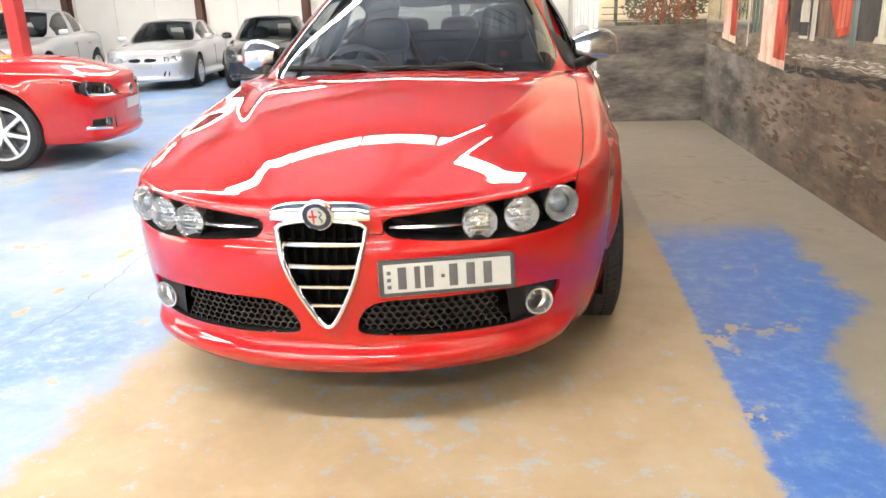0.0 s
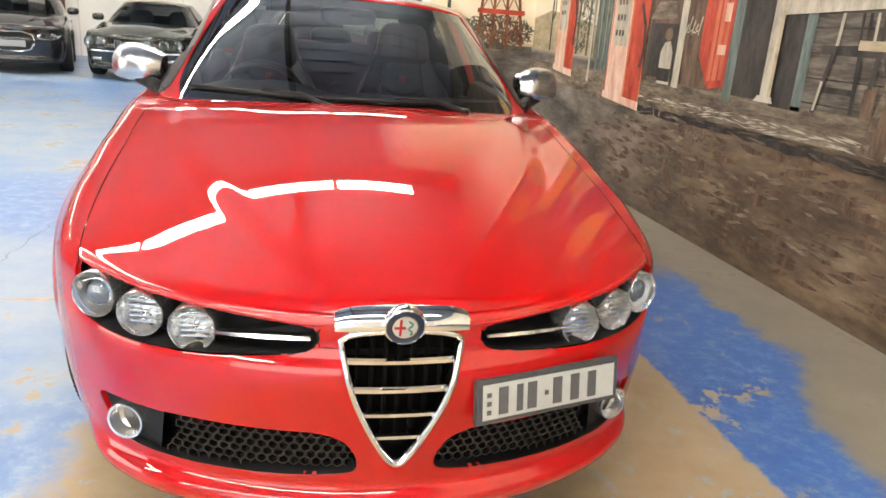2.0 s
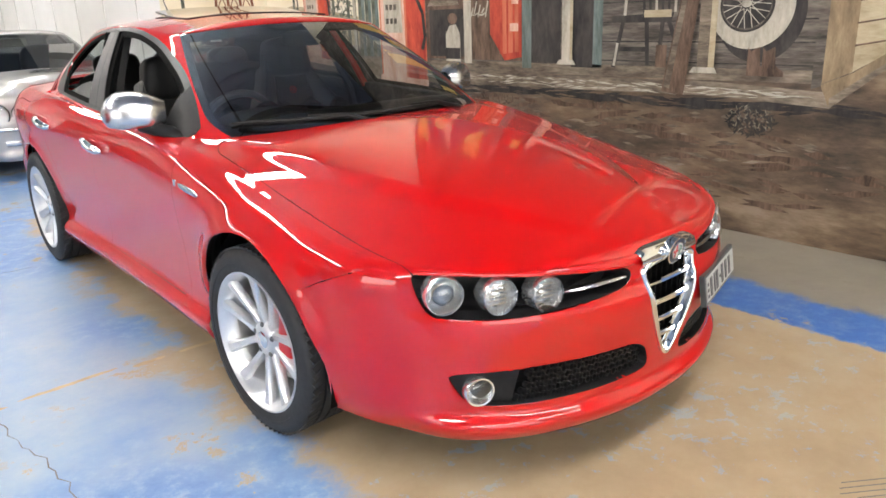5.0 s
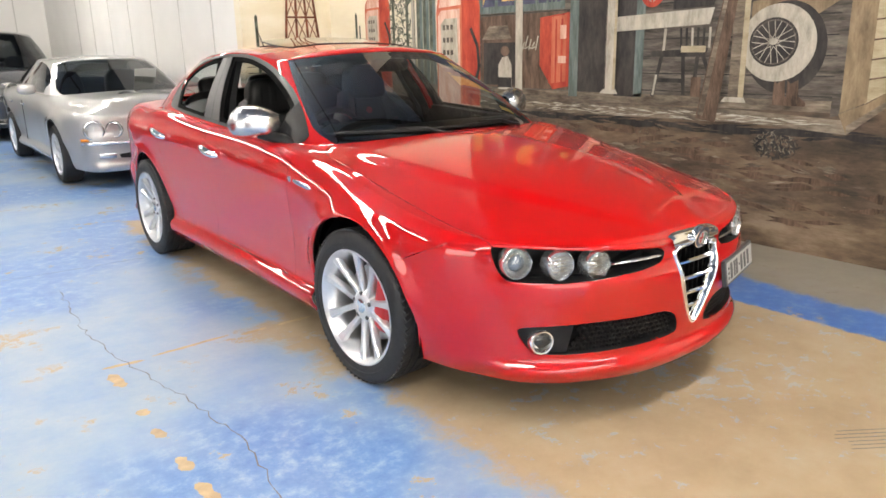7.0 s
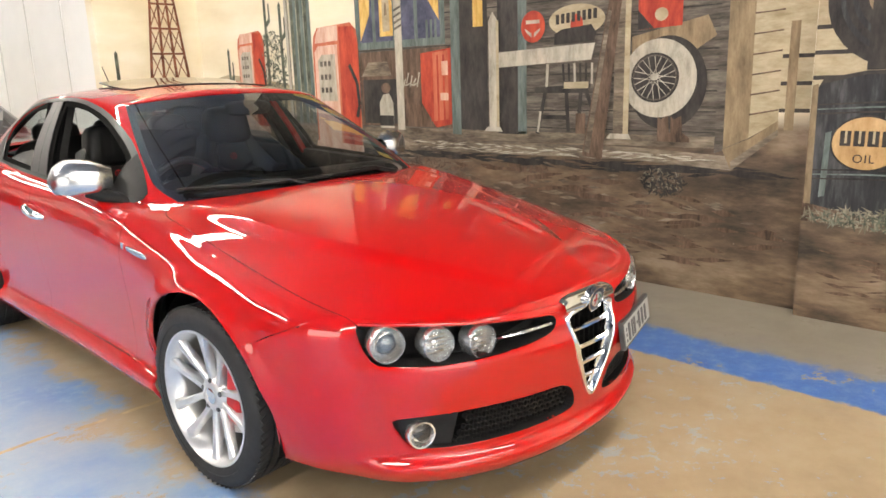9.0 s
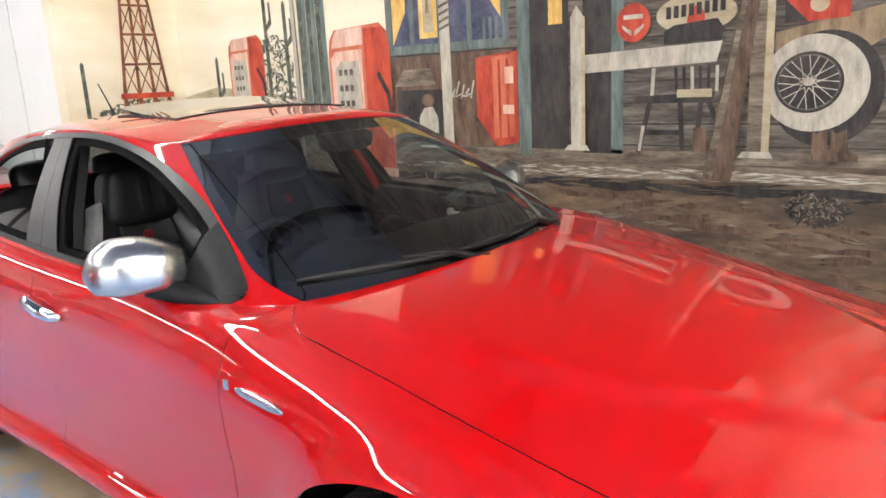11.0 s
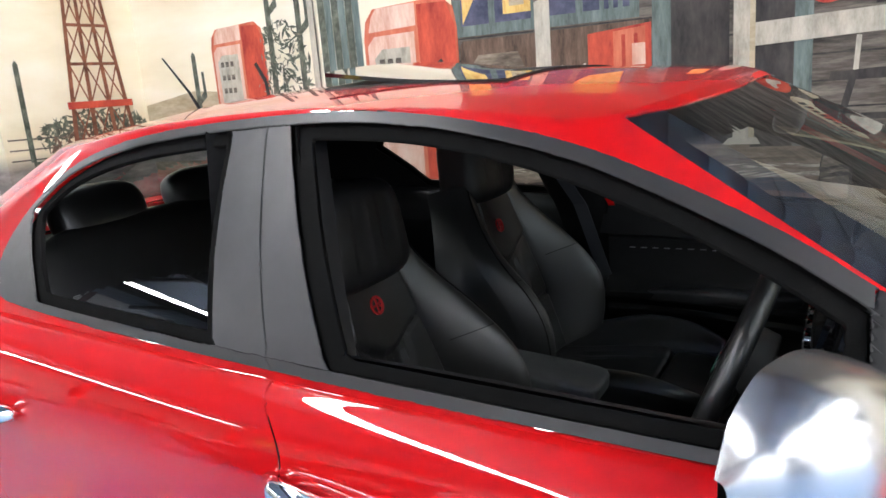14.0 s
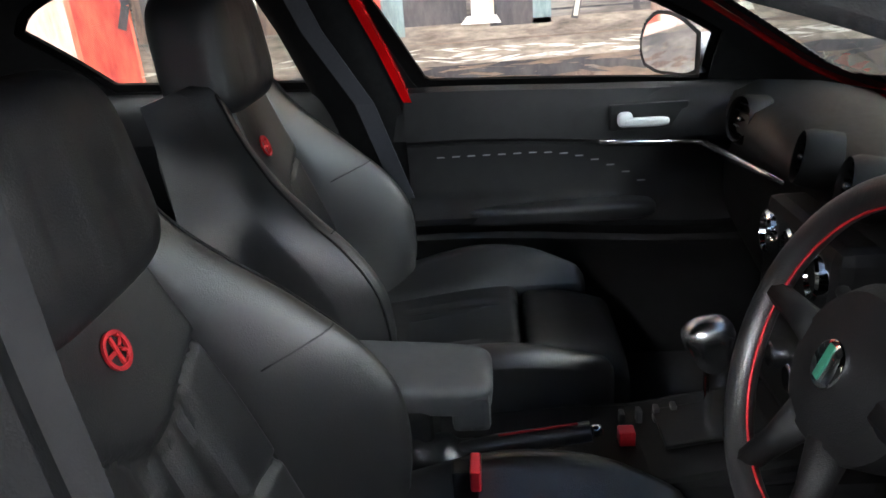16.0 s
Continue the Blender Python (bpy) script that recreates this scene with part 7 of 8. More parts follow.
    # armrest
    ar = cushion("armrest", grey_plastic, con, (0.155, 0.32, 0.055), pose(0.03, 1.525, 0.660, 5), 6, 12, "grey padded centre armrest")
    boxed("armrest_bracket", grey_plastic, ar, -0.045, -0.02, 1.37, 1.43, 0.60, 0.66, 0.01)
    boxed("armrest_box", soft_plastic, ar, -0.05, 0.09, 1.46, 1.68, 0.52, 0.645, 0.015)
    # belt buckle
    bu = boxed("belt_buckle", soft_plastic, con, -0.185, -0.155, 1.39, 1.425, 0.52, 0.64, 0.005)
    boxed("buckle_button", red_plastic, bu, -0.192, -0.148, 1.385, 1.40, 0.612, 0.645, 0.003)
    # steering wheel
    wm = Matrix.Translation((-0.368, 1.03, 0.897)) @ Matrix.Rotation(radians(90), 4, "Z") @ Matrix.Rotation(radians(-22), 4, "Y")
    sw = torus("steering_wheel", leather, car, wm, 0.178, 0.0165, 56, 12, 1.0, "black leather steering wheel with red stitching")
    torus("rim_stitch", red_thread, sw, wm, 0.1615, 0.0018, 56, 6)
    lathe("airbag_boss", soft_plastic, sw, [(0.085, -0.05), (0.088, -0.01), (0.075, 0.008), (0.04, 0.016), (0.0, 0.018)], wm, 36)
    lathe("wheel_badge", chrome, sw, [(0.024, 0.015), (0.0245, 0.020), (0.0225, 0.021), (0.0, 0.0205)], wm, 28)
    q = bmesh.new()
    add_box(q, 0.0207, 0.0217, -0.004 - 0.006, 0.0, -0.018, 0.018, 0, wm)
    part("wheel_badge_cross", q, badge_green, sw)
    for a in (0, 180, 250, 290):
        r = radians(a)
        d = Vector((0, math.cos(r), math.sin(r)))
        bm = bmesh.new()
        add_tube(bm, [wm @ (d * 0.07 + Vector((-0.008, 0, 0))), wm @ (d * 0.12 + Vector((-0.006, 0, 0))), wm @ (d * 0.172)], [0.022, 0.016, 0.013], 8)
        part("wheel_spoke", bm, soft_plastic, sw, smooth=True)
    lathe("steering_column", soft_plastic, car, [(0.05, -0.22), (0.052, -0.05), (0.04, -0.04), (0, -0.04)], wm, 24)
    for k in (-1, 1):
        tube("control_stalk", soft_plastic, car, [wm @ Vector((-0.06, 0, 0)), wm @ Vector((-0.055, k * 0.15, 0.03))], 0.008, 8)
    # door linings: the far one is seen in full through the open window
    for s in (1, -1):
        dl = bmesh.new()
        rows = []
        prof = [(0.998, 0.748), (0.990, 0.722), (0.94, 0.704), (0.880, 0.698), (0.872, 0.706), (0.866, 0.700), (0.76, 0.706), (0.735, 0.690), (0.718, 0.650), (0.706, 0.640), (0.690, 0.642), (0.672, 0.668), (0.655, 0.682), (0.640, 0.676), (0.625, 0.690), (0.50, 0.705), (0.40, 0.690), (0.30, 0.700)]
        for k in range(25):
            y = 0.62 + (1.545 - 0.62) * k / 24
            f = smoothstep(0.62, 0.85, y)
            rows.append([dl.verts.new((s * (x - 0.008 + (0.02 if 0.63 < x < 0.66 else 0) * (1 - f) * 3), y, z - 0.035 * float(smoothstep(1.45, 0.8, y)) * (z < 0.96) - 0.026 * float(smoothstep(1.55, 0.8, y)) * (z >= 0.96))) for z, x in prof])
        for a, b in zip(rows, rows[1:]):
            for j in range(len(prof) - 1):
                dl.faces.new((a[j], a[j + 1], b[j + 1], b[j]))
        bmesh.ops.recalc_face_normals(dl, faces=dl.faces)
        dp = sharpen(part("door_lining", dl, soft_plastic, car, "black door lining with a leather armrest", smooth=True), 45)
        part("door_strip", add_tube(bmesh.new(), [(s * 0.684, 1.10, 0.857), (s * 0.680, 1.03, 0.853), (s * 0.676, 0.87, 0.845)], [0.004, 0.007, 0.008], 8), satin_chrome, dp, smooth=True)
        pr = boxed("door_pull_recess", black_plastic, dp, s * 0.687 - 0.004, s * 0.687 + 0.004, 0.90, 1.075, 0.880, 0.940, 0.003)
        hd = bmesh.new()
        add_cushion(hd, (0.020, 0.100, 0.020), 4.0, 8, pose(s * 0.650, 1.000, 0.905))
        part("door_pull", hd, pull_lit_silver, dp, "satin chrome inner door pull", smooth=True)
        hp = bmesh.new()
        add_cushion(hp, (0.024, 0.034, 0.034), 3.0, 6, pose(s * 0.656, 1.046, 0.911))
        part("door_pull_pivot", hp, pull_lit_silver, dp, smooth=True)
        cushion("door_armrest", leather, dp, (0.085, 0.46, 0.046), pose(s * 0.670, 1.20, 0.700), 4.5, 10, "black leather door armrest")
        for k in range(14):
            y = 0.99 + k * 0.036
            z = 0.838 - 0.082 * (max(0.0, 1.25 - y) / 0.26) ** 2.2
            boxed("stitch", stitch_grey, dp, s * 0.692 - 0.0025, s * 0.692 + 0.0015, y, y + 0.018, z, z + 0.0022)
        boxed("window_switch", black_gloss, dp, s * 0.655 - 0.016, s * 0.655 + 0.016, 1.10, 1.22, 0.685, 0.704, 0.004)
        # pillar between the doors, dark inside, with the belt running down it
        bm = bmesh.new()
        rows = []
        for z, x, y in ((0.27, 0.715, 1.37), (0.52, 0.715, 1.425), (0.75, 0.715, 1.495), (0.98, 0.705, 1.56), (1.15, 0.650, 1.615), (1.34, 0.560, 1.69)):
            rows.append([bm.verts.new((s * (x + d), y + e, z)) for d, e in ((0.05, -0.012), (0.0, 0.0), (-0.012, 0.05), (-0.012, 0.16), (0.05, 0.20))])
        for a, b in zip(rows, rows[1:]):
            for j in range(4):
                bm.faces.new((a[j], a[j + 1], b[j + 1], b[j]))
        pl = part("pillar_lining", bm, headlining, car, smooth=True)
        bt = bmesh.new()
        rr = []
        for x, y, z in ((0.575, 1.755, 1.27), (0.612, 1.715, 1.15), (0.672, 1.63, 0.98), (0.688, 1.56, 0.75), (0.69, 1.48, 0.50)):
            rr.append([bt.verts.new((s * (x + d), y + e, z)) for d, e in ((0, -0.022), (0, 0.022), (0.004, 0.022), (0.004, -0.022))])
        for a, b in zip(rr, rr[1:]):
            for j in range(4):
                bt.faces.new((a[j], a[(j + 1) % 4], b[(j + 1) % 4], b[j]))
        part("seat_belt", bt, belt_grey, car, "dark grey seat belt on the middle pillar")
        bm = bmesh.new()
        rows = []
        for z, x, y in ((0.94, 0.752, 1.515), (1.10, 0.70, 1.57), (1.34, 0.59, 1.66)):
            rows.append([bm.verts.new((s * (x - d), y + e, z)) for d, e in ((0.0, 0.0), (0.035, 0.0), (0.035, 0.02))])
        for a, b in zip(rows, rows[1:]):
            for j in range(2):
                bm.faces.new((a[j], a[j + 1], b[j + 1], b[j]))
        if s > 0:
            part("door_jamb", bm, car_red, car)
        else:
            part("door_seal", bm, black_plastic, car)
    for s in (1, -1):
        bm = bmesh.new()
        rows = []
        for k in range(30):
            y = 0.68 + 1.85 * k / 29
            zb = float(np.interp(y, [0.58, 0.9, 1.6, 2.35, 2.6], [0.944, 0.952, 0.972, 1.010, 1.02]))
            xo = float(np.interp(y, [0.68, 1.0, 1.6, 2.2, 2.53], [0.735, 0.780, 0.789, 0.775, 0.74]))
            rows.append([bm.verts.new((s * (xo - d), y, zb + e)) for d, e in ((0.0, 0.014), (0.03, 0.022), (0.06, 0.012), (0.085, -0.03), (0.09, -0.09))])
        for a, b in zip(rows, rows[1:]):
            for j in range(4):
                bm.faces.new((a[j], a[j + 1], b[j + 1], b[j]))
        part("waist_lining", bm, soft_plastic, car, smooth=True)
    # rear-view mirror, sun visors, tax disc on the screen
    cushion("rear_view_mirror", black_plastic, car, (0.24, 0.05, 0.07), pose(0, 0.97, 1.285, 10), 4, 8, "black rear-view mirror")
    for s in (1, -1):
        cushion("sun_visor", headlining, car, (0.36, 0.16, 0.02), pose(s * 0.30, 1.16, 1.330, 12), 5, 6)
    boxed("screen_sticker", plate_white, car, -0.41, -0.36, 1.10, 1.104, 1.285, 1.325, 0, None, "small pale windscreen sticker")


# ---- the other cars in the hall ----
def plain_wheel(parent, m, r=0.325):
    I = Matrix.Identity(4)
    w = lathe("wheel", tyre_rubber, parent, [(r * 0.7, -0.10), (r * 0.9, -0.108), (r * 0.98, -0.09), (r, -0.05), (r, 0.05), (r * 0.98, 0.09), (r * 0.9, 0.108), (r * 0.7, 0.10)], I, 40, "alloy wheel with black tyre")
    w.matrix_basis = m
    lathe("rim", alloy_silver, w, [(r * 0.7, 0.09), (r * 0.72, 0.103), (r * 0.66, 0.105), (r * 0.62, 0.06), (r * 0.6, -0.02)], I, 40)
    lathe("hub", alloy_silver, w, [(0.0, 0.075), (0.05, 0.073), (0.065, 0.055), (0.065, 0.0)], I, 20)
    lathe("brake_disc", dark_metal, w, [(0.17, -0.02), (0.0, -0.02)], I, 24)
    for k in range(7):
        bm = bmesh.new()
        add_box(bm, 0.045, 0.085, -0.02, 0.02, 0.04, r * 0.66, 0.006, Matrix.Rotation(2 * math.pi * k / 7, 4, "X"), 1)
        part("spoke", bm, alloy_silver, w)
    return w


def other_car(name, label, paint, m, scale, face, cab=1.0, group="", card=True, blunt=0.14):
    sx, sy, sz = scale
    car = empty(name, m, label, "car", group)
    P = body_grid(0.05, 18, 8, 18)
    # a blunter nose, with a higher and flatter bonnet
    ahead = smoothstep(-0.25, -0.75, P[..., 1])
    if face == "jag":
        P[..., 1] = np.where(P[..., 1] < -0.40, -0.40 + (P[..., 1] + 0.40) * 0.62, P[..., 1])
    P[..., 1] -= blunt * np.clip(P[..., 0] / 0.72, 0, 1.1) ** 2 * ahead
    P[..., 2] += 0.5 * blunt * smoothstep(0.60, 0.72, P[..., 2]) * smoothstep(0.3, -0.6, P[..., 1])
    sh = Shell(P)
    sh.cut(f_arch_f, lambda x, y, z: (x > 0.4) & (z < 0.8))
    sh.cut(f_arch_r, lambda x, y, z: (x > 0.5) & (z < 0.8))
    sh.cut(f_hood_back, lambda x, y, z: (z > 0.85) & (y < 0.6) & (x < 0.75))

    def lab_body(x, y, z):
        lab = np.full(x.shape, 1)
        lab[(f_hood_back(x, y, z) > 0) & (y < 2.7) & (x < 0.655 + 0.12 * smoothstep(0.55, 0.85, y)) & (z > 0.88)] = 0
        lab[(f_arch_f(x, y, z) < 0) | ((f_arch_r(x, y, z) < 0) & (x > 0.5))] = 0
        return lab
    tri, lab = sh.triangles(lab_body)
    S = np.array([sx, sy, sz])
    sh.P = sh.P * S
    panel("body", sh, tri[lab == 1], paint, car, (1, -1), lips=True, gap=0)
    C, _ = cabin_grid(150, 18, 14)
    ch = Shell(C)
    ch.cut(screen_edge, lambda x, y, z: (y < 1.3))
    ch.cut(f_open, lambda x, y, z: (x > 0.45) & (y > 0.6))
    ct, cl = ch.triangles(cabin_label)
    ch.P = ch.P * S
    ch.P[..., 2] = 0.95 * sz + (ch.P[..., 2] - 0.95 * sz) * cab
    panel("roof", ch, ct[(cl == 1) | (cl == 2) | (cl == 3) | (cl > 7)], paint, car, (1, -1), gap=0)
    panel("windscreen", ch, ct[cl == 6], shop_glass, car, (1, -1), lips=False, gap=0)
    for s in (1, -1):
        panel("front_window", ch, ct[cl == 4], shop_glass, car, (s,), lips=False, gap=0)
        panel("rear_window", ch, ct[cl == 5], shop_glass, car, (s,), lips=False, gap=0)
    panel("rear_screen", ch, ct[cl == 7], shop_glass, car, (1, -1), lips=False, gap=0)
    boxed("underbody", black_plastic, car, -0.6 * sx, 0.6 * sx, -0.5 * sy, 3.0 * sy, 0.2 * sz, 0.55 * sz)
    boxed("dashboard", black_plastic, car, -0.66 * sx, 0.66 * sx, 0.45 * sy, 0.85 * sy, 0.6 * sz, 0.92 * sz, 0.03)
    for x in (-0.36, 0.36):
        cushion("front_seat", leather, car, (0.46, 0.22, 0.75), pose(x * sx, 1.70 * sy, 0.82 * sz, -14), 4, 8)
    cushion("rear_bench", leather, car, (1.2, 0.3, 0.6), pose(0, 2.5 * sy, 0.78 * sz, -18), 4, 8)
    r = WHEEL_R * sz * 0.98
    for s in (1, -1):
        for yw in (0, AXLE_R * sy):
            plain_wheel(car, pose(s * 0.79 * sx, yw, r, 0, 0, 0 if s > 0 else 180), r)
        part("door_mirror", add_cushion(bmesh.new(), (0.20, 0.12, 0.13), 3, 6, pose(s * 0.95 * sx, 0.80 * sy, 1.02 * sz)), paint, car, smooth=True)
        boxed("door_seam", black_plastic, car, s * 0.897 * sx - 0.003, s * 0.897 * sx + 0.003, 1.56 * sy, 1.566 * sy, 0.36 * sz, 0.85 * sz)
        for yh in (1.42, 2.2):
            boxed("door_handle", chrome, car, s * 0.90 * sx - 0.012, s * 0.90 * sx + 0.012, yh * sy, yh * sy + 0.18, 0.80 * sz, 0.825 * sz, 0.008)
    nose = P.reshape(-1, 3)
    nose = nose[nose[:, 1] < 0.1]

    def fy(x, z):
        """The nose's skin at (x, z)."""
        d = (nose[:, 0] - abs(x) / sx) ** 2 + (nose[:, 2] - z / sz) ** 2
        i = np.argsort(d)[:4]
        w = 1 / (d[i] + 1e-7)
        return float((nose[i, 1] * w).sum() / w.sum()) * sy

    M = lambda x, z, d=0.0, a=0.0: Matrix.Translation((x, fy(x, z) - d, z)) @ Matrix.Rotation(radians(-90 + a), 4, "Z")

    def lamp(x, z, r, s):
        lathe("lamp_bezel", paint if face in ("jag", "old") else black_plastic, car, [(r * 1.30, -0.05), (r * 1.26, 0.006), (r * 1.12, 0.012)], M(x, z, 0.0, s * 14), 28)
        lathe("lamp_rim", black_gloss, car, [(r * 1.17, -0.02), (r * 1.16, 0.014), (r * 1.09, 0.016)], M(x, z, 0.0, s * 14), 28)
        q = lathe("headlamp", lamp_silver, car, [(r * 1.12, -0.05), (r * 1.1, 0.012), (r, 0.018), (r * 0.96, 0.008), (r * 0.6, -0.02), (0, -0.03)], M(x, z, 0.0, s * 14), 28)
        lathe("lamp_lens", clear_glass, q, [(r * 0.98, 0.014), (r * 0.6, 0.03), (0, 0.036)], M(x, z, 0.0, s * 14), 24)

    def patch(nm, pts, material, d=0.004):
        """A shaped piece that follows the skin of the nose."""
        bm = bmesh.new()
        fr = [bm.verts.new((x, fy(x, z) - d, z)) for x, z in pts]
        bk = [bm.verts.new((x, fy(x, z) + 0.05, z)) for x, z in pts]
        bm.faces.new(fr)
        for k in range(len(fr)):
            bm.faces.new((fr[k], bk[k], bk[(k + 1) % len(fr)], fr[(k + 1) % len(fr)]))
        bmesh.ops.recalc_face_normals(bm, faces=bm.faces)
        return part(nm, bm, material, car)

    def strip(nm, x0, x1, lo, hi, material, d=0.006, n=10):
        """A band that wraps round the nose from x0 to x1 between two heights."""
        bm = bmesh.new()
        rows = []
        for k in range(n + 1):
            t = k / n
            x = x0 + (x1 - x0) * t
            za, zb = lo(t) * sz, hi(t) * sz
            rows.append([bm.verts.new((x, fy(x, z) - q, z)) for z, q in ((za, -0.03), (za, d * 0.6), (za * 0.75 + zb * 0.25, d), (za * 0.25 + zb * 0.75, d), (zb, d * 0.6), (zb, -0.03))])
        for p, q in zip(rows, rows[1:]):
            for j in range(5):
                bm.faces.new((p[j], p[j + 1], q[j + 1], q[j]))
        bmesh.ops.recalc_face_normals(bm, faces=bm.faces)
        return part(nm, bm, material, car, smooth=True)

    zz = lambda v: v * sz
    for s in (1, -1):
        if face in ("jag", "old"):
            lamp(s * 0.68, zz(0.630), 0.088, s), lamp(s * 0.49, zz(0.630), 0.074, s)
            strip("fog_lamp", s * 0.50, s * 0.66, lambda t: 0.335, lambda t: 0.385, lamp_silver)
            strip("chrome_strip", s * 0.02, s * 0.80, lambda t: 0.478, lambda t: 0.508, chrome, 0.016)
            strip("indicator", s * 0.74, s * 0.80, lambda t: 0.515, lambda t: 0.545, amber_lamp, 0.008, 4)
        elif face == "hatch":
            strip("headlamp", s * 0.40, s * 0.79, lambda t: 0.585 + 0.035 * t, lambda t: 0.675 + 0.07 * t, black_gloss)
            strip("lamp_edge", s * 0.40, s * 0.70, lambda t: 0.578 + 0.02 * t, lambda t: 0.598 + 0.03 * t, chrome, 0.012)
            lamp(s * 0.69, zz(0.665), 0.055, s), lamp(s * 0.52, zz(0.64), 0.044, s)
            strip("fog_grille", s * 0.50, s * 0.70, lambda t: 0.325, lambda t: 0.395, black_plastic, 0.005)
            strip("fog_trim", s * 0.52, s * 0.73, lambda t: 0.285 + 0.02 * t, lambda t: 0.305 + 0.03 * t, chrome, 0.012)
            lamp(s * 0.57, zz(0.36), 0.030, s)
        else:
            patch("headlamp", rounded([(s * 0.36, zz(0.575)), (s * 0.56, zz(0.56)), (s * 0.71, zz(0.60)), (s * 0.73, zz(0.66)), (s * 0.55, zz(0.67)), (s * 0.38, zz(0.655))], 1), lamp_silver)
            lamp(s * 0.60, zz(0.615), 0.045, s), lamp(s * 0.46, zz(0.61), 0.040, s)
            patch("side_intake", [(s * 0.46, zz(0.29)), (s * 0.68, zz(0.31)), (s * 0.66, zz(0.40)), (s * 0.48, zz(0.38))], black_plastic)
    if face == "jag":
        patch("grille", rounded([(-0.25, zz(0.555)), (0.25, zz(0.555)), (0.31, zz(0.62)), (0.27, zz(0.70)), (-0.27, zz(0.70)), (-0.31, zz(0.62))], 2), chrome, 0.016)
        patch("grille_mesh", rounded([(-0.235, zz(0.57)), (0.235, zz(0.57)), (0.29, zz(0.62)), (0.255, zz(0.685)), (-0.255, zz(0.685)), (-0.29, zz(0.62))], 2), black_plastic, 0.022)
        for k in range(6):
            w = 0.23 - 0.006 * abs(k - 2) ** 2
            strip("grille_bar", -w, w, lambda t: 0.583 + k * 0.0165, lambda t: 0.591 + k * 0.0165, chrome, 0.028, 6)
        patch("lower_intake", rounded([(-0.45, zz(0.31)), (0.45, zz(0.31)), (0.48, zz(0.39)), (-0.48, zz(0.39))], 1), black_plastic)
    elif face == "old":
        patch("grille", [(-0.28, zz(0.54)), (0.28, zz(0.54)), (0.28, zz(0.69)), (-0.28, zz(0.69))], chrome, 0.01)
        for k in range(11):
            patch("grille_slot", [(-0.26 + k * 0.048, zz(0.56)), (-0.23 + k * 0.048, zz(0.56)), (-0.23 + k * 0.048, zz(0.675)), (-0.26 + k * 0.048, zz(0.675))], black_plastic, 0.014)
    elif face == "kidney":
        for s in (1, -1):
            patch("grille_rim", rounded([(s * 0.03, zz(0.56)), (s * 0.27, zz(0.57)), (s * 0.29, zz(0.64)), (s * 0.03, zz(0.65))], 1), chrome, 0.008)
            patch("grille_slots", rounded([(s * 0.045, zz(0.572)), (s * 0.255, zz(0.58)), (s * 0.272, zz(0.633)), (s * 0.045, zz(0.64))], 1), black_plastic, 0.012)
        patch("lower_intake", [(-0.40, zz(0.29)), (0.40, zz(0.29)), (0.43, zz(0.39)), (-0.43, zz(0.39))], black_plastic)
    elif face == "frame":
        patch("grille_rim", rounded([(-0.24, zz(0.36)), (0.24, zz(0.36)), (0.33, zz(0.50)), (0.30, zz(0.68)), (-0.30, zz(0.68)), (-0.33, zz(0.50))], 1), chrome, 0.006)
        patch("grille_mesh", rounded([(-0.225, zz(0.375)), (0.225, zz(0.375)), (0.31, zz(0.50)), (0.283, zz(0.665)), (-0.283, zz(0.665)), (-0.31, zz(0.50))], 1), black_plastic, 0.010)
    elif face == "hatch":
        patch("grille", [(-0.34, zz(0.575)), (0.34, zz(0.575)), (0.35, zz(0.635)), (-0.35, zz(0.635))], black_gloss, 0.006)
        patch("chrome_strip", [(-0.34, zz(0.580)), (0.34, zz(0.580)), (0.34, zz(0.592)), (-0.34, zz(0.592))], chrome, 0.012)
        lathe("badge", chrome, car, [(0.055, -0.02), (0.055, 0.012), (0.045, 0.016), (0, 0.012)], M(0, zz(0.61), 0.01), 24)
        patch("lower_intake", [(-0.44, zz(0.29)), (0.44, zz(0.29)), (0.46, zz(0.40)), (-0.46, zz(0.40))], black_plastic)
    patch("number_plate", [(-0.19, zz(0.44)), (0.19, zz(0.44)), (0.19, zz(0.44) + 0.10), (-0.19, zz(0.44) + 0.10)], plate_white, 0.016)
    if card:
        c = Matrix.Translation((-0.0, 0.60 * sy, 0.95 * sz + (1.06 - 0.95) * sz * cab)) @ Matrix.Rotation(radians(-58), 4, "X")
        boxed("price_card", plate_white, car, 0.20, 0.46, -0.15, 0.15, 0.055, 0.058, 0, c)
    return car


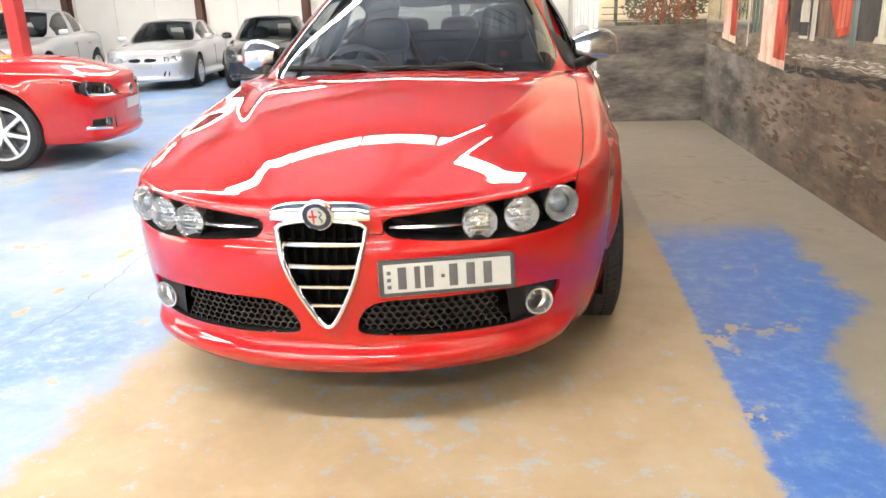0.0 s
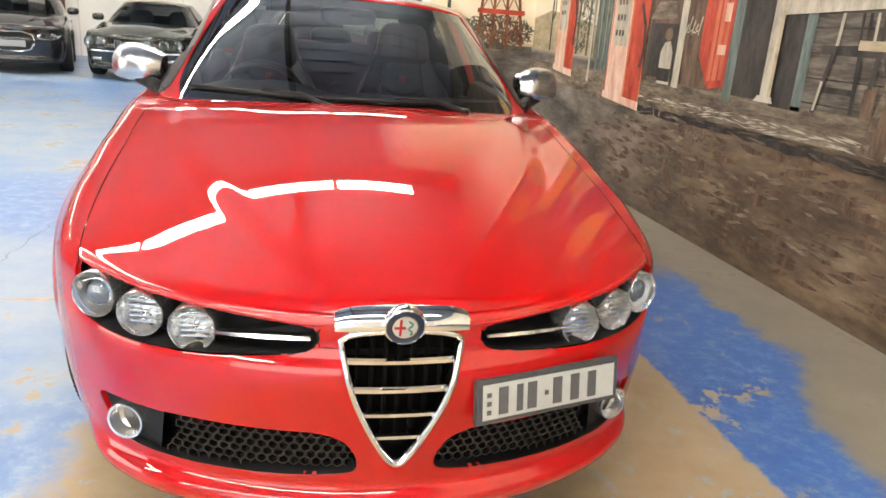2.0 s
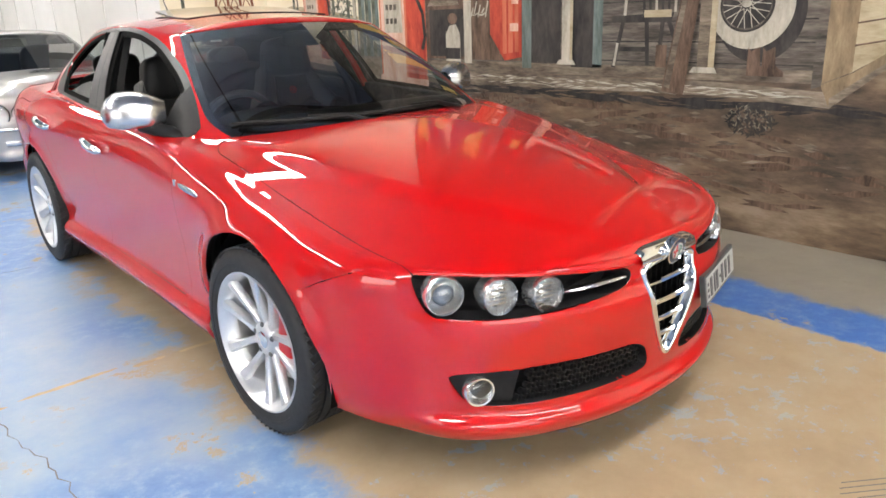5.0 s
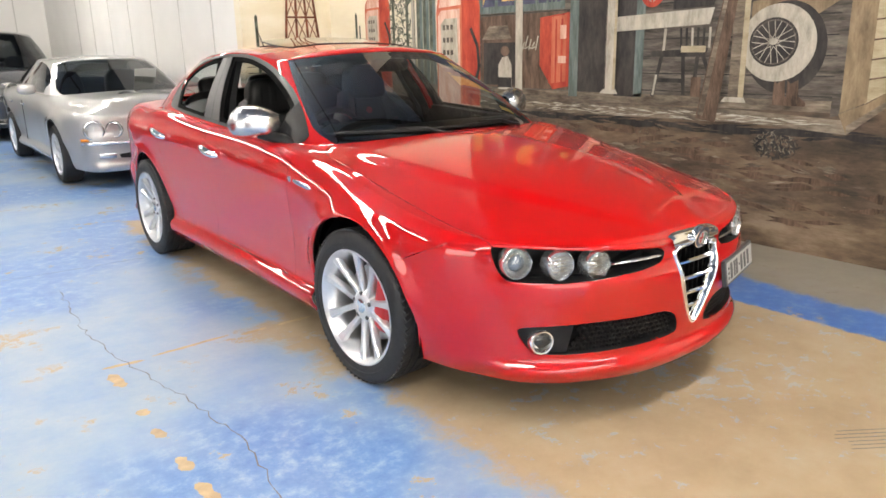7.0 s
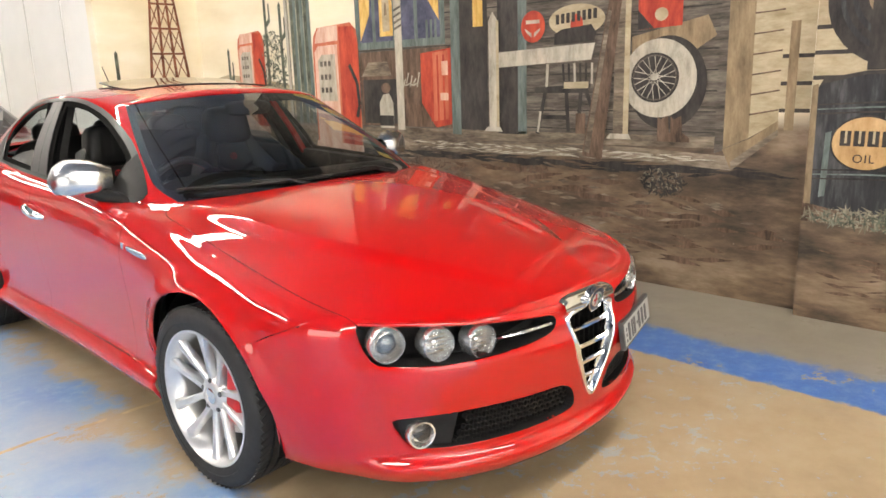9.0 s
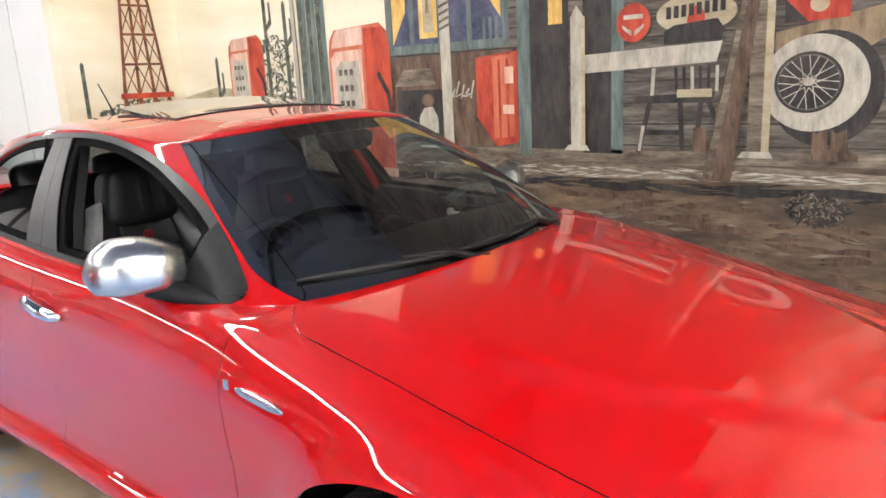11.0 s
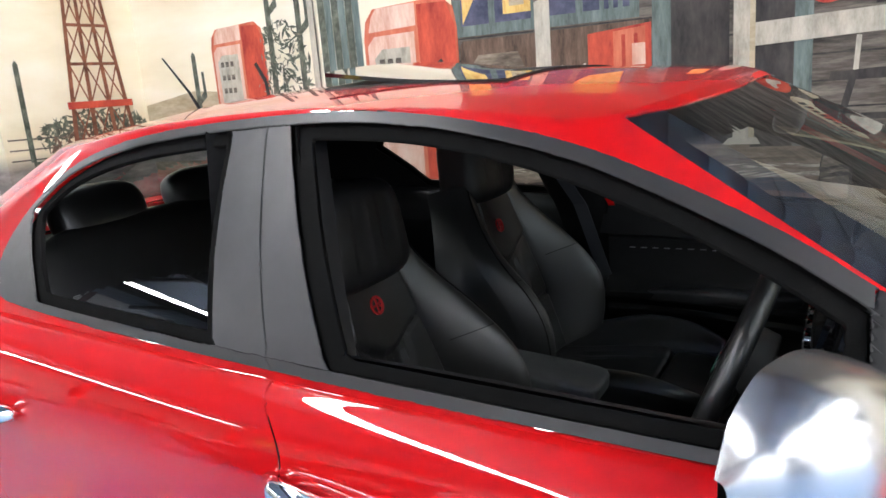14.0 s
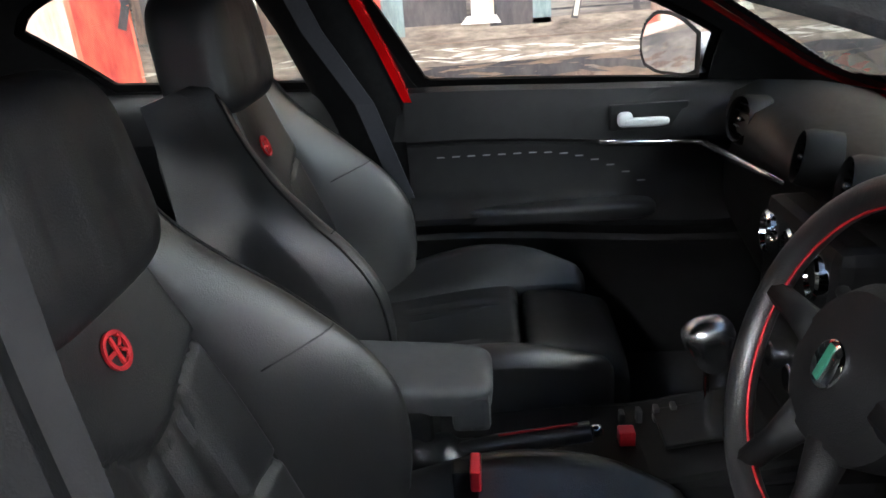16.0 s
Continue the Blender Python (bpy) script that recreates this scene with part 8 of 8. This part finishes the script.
def build_other_cars():
    other_car("silver_saloon_car", "pale silver saloon with four round headlamps and chrome grille", silver_blue_paint, pose(0.14, 6.40, 0), (1.02, 1.07, 0.98), "jag", 0.95, "cars along the far wall", True, 0.16)
    other_car("dark_estate_car", "tall dark four-wheel-drive car behind the silver saloon", black_paint, pose(-0.22, 12.4, 0), (1.06, 1.0, 1.22), "frame", 1.2, "cars along the far wall", False)
    other_car("dark_saloon_car", "dark green older saloon with four round headlamps", green_black_paint, pose(-2.9, 11.9, 0), (1.0, 1.05, 0.96), "old", 0.95, "cars along the far wall", False)
    other_car("black_hatchback_car", "small black hatchback with a large framed grille", black_paint, pose(-5.0, 11.9, 0, 0, 0, 14), (0.95, 0.86, 1.02), "frame", 1.0, "cars along the far wall")
    other_car("silver_estate_car", "silver saloon with twin grilles parked by the wall", silver_paint, pose(-7.6, 12.2, 0, 0, 0, 12), (1.0, 1.0, 1.02), "kidney", 1.0, "cars along the far wall")
    other_car("silver_sports_wagon", "silver four-wheel-drive car parked by the wall", silver_paint, pose(-10.6, 11.4, 0, 0, 0, 12), (1.05, 1.0, 1.2), "kidney", 1.1, "cars along the far wall")
    other_car("red_hatchback_car", "bright red hatchback with clear headlamps", hatch_red_paint, pose(-4.45, 3.90, 0, 0, 0, 105), (0.98, 0.90, 1.04), "hatch", 1.02, "")
    # red steel post with a yellow plate beside the red hatchback
    po = empty("red_post", pose(-6.3, 6.3, 0), "red painted steel post with a yellow plate", "post")
    boxed("post", post_red, po, -0.09, 0.09, -0.09, 0.09, 0, 2.6, 0.01)
    boxed("post_foot", post_red, po, -0.2, 0.2, -0.2, 0.2, 0, 0.02, 0.004)
    boxed("plate", post_yellow, po, -0.45, -0.10, -0.10, -0.085, 1.5, 1.85, 0.004)


# ---- cracks and scrapes in the floor ----
def crack(pts, w, seed):
    r = random.Random(seed)
    bm = bmesh.new()
    prev = None
    fine = []
    for p, q in zip(pts, pts[1:]):
        n = max(2, int(math.hypot(q[0] - p[0], q[1] - p[1]) / 0.05))
        for k in range(n):
            t = k / n
            fine.append((p[0] + (q[0] - p[0]) * t + r.uniform(-0.014, 0.014), p[1] + (q[1] - p[1]) * t + r.uniform(-0.014, 0.014)))
    for i, (x, y) in enumerate(fine):
        j = min(i + 1, len(fine) - 1)
        d = Vector((fine[j][0] - fine[max(i - 1, 0)][0], fine[j][1] - fine[max(i - 1, 0)][1]))
        d = d.normalized() if d.length > 0 else Vector((1, 0))
        ww = w * r.uniform(0.3, 1.2) / 2
        a, b = bm.verts.new((x - d.y * ww, y + d.x * ww, 0.0012)), bm.verts.new((x + d.y * ww, y - d.x * ww, 0.0012))
        if prev:
            bm.faces.new((prev[0], prev[1], b, a))
        prev = (a, b)
    return tagged(part("floor_crack", bm, crack_dark), kind="structure")


def build_floor_marks():
    crack([(-1.62, 2.2), (-1.66, 1.36), (-1.60, 0.8), (-1.53, 0.44), (-1.46, -0.16), (-1.52, -0.5), (-1.50, -1.1)], 0.005, 5)
    crack([(-2.1, 2.70), (-1.4, 2.66), (-0.95, 2.61)], 0.006, 6)
    crack([(1.15, 3.1), (1.6, 3.05), (2.38, 3.02)], 0.005, 7)
    r = random.Random(9)
    for k in range(6):
        d, n = Vector((0.82, -0.57)), Vector((0.57, 0.82))
        c = Vector((0.26, -1.60)) + n * (0.024 * (k - 2.5))
        a, b = c - d * r.uniform(0.09, 0.13), c + d * r.uniform(0.08, 0.14)
        bm = bmesh.new()
        bm.faces.new([bm.verts.new((*q, 0.0012)) for q in (a - n * 0.002, b - n * 0.003, b + n * 0.002, a + n * 0.003)])
        tagged(part("scrape_mark", bm, crack_dark), kind="structure")
    # tan scars where taped lines were pulled off
    def scar(p, q, w, seed):
        r2 = random.Random(seed)
        d = Vector((q[0] - p[0], q[1] - p[1]))
        n = Vector((-d.y, d.x)).normalized()
        m = max(4, int(d.length / 0.02))
        up, dn = [], []
        for k in range(m + 1):
            c = Vector(p) + d * (k / m)
            e = min(1.0, 0.3 + 4 * min(k, m - k) / m)
            up.append(c + n * w / 2 * e * r2.uniform(0.6, 1.15))
            dn.append(c - n * w / 2 * e * r2.uniform(0.6, 1.15))
        bm = bmesh.new()
        a = [bm.verts.new((*v, 0.0010)) for v in up]
        b = [bm.verts.new((*v, 0.0010)) for v in dn]
        for k in range(m):
            bm.faces.new((a[k], b[k], b[k + 1], a[k + 1]))
        tagged(part("paint_scar", bm, scar_tan), kind="structure")

    for x0, x1 in ((-1.71, -1.53), (-1.49, -1.11), (-1.06, -0.92), (-0.87, -0.66)):
        scar((x0, 0.852 if x0 < -1.2 else 0.828), (x1, 0.866 if x0 > -1.6 and x0 < -1.3 else 0.832), 0.030, int(-x0 * 100))
    for y0, y1 in ((0.77, 0.60), (0.34, 0.28), (0.15, 0.06), (-0.11, -0.22), (-0.31, -0.46), (-0.72, -0.90)):
        scar((-1.70, y0), (-1.685, y1), 0.055, int(y0 * 100) + 300)

hero, body_shell, body_points = build_car()
build_cabin(hero)
build_front(hero, body_points)
build_sides(hero, body_points)
build_inside(hero)
build_other_cars()
build_floor_marks()
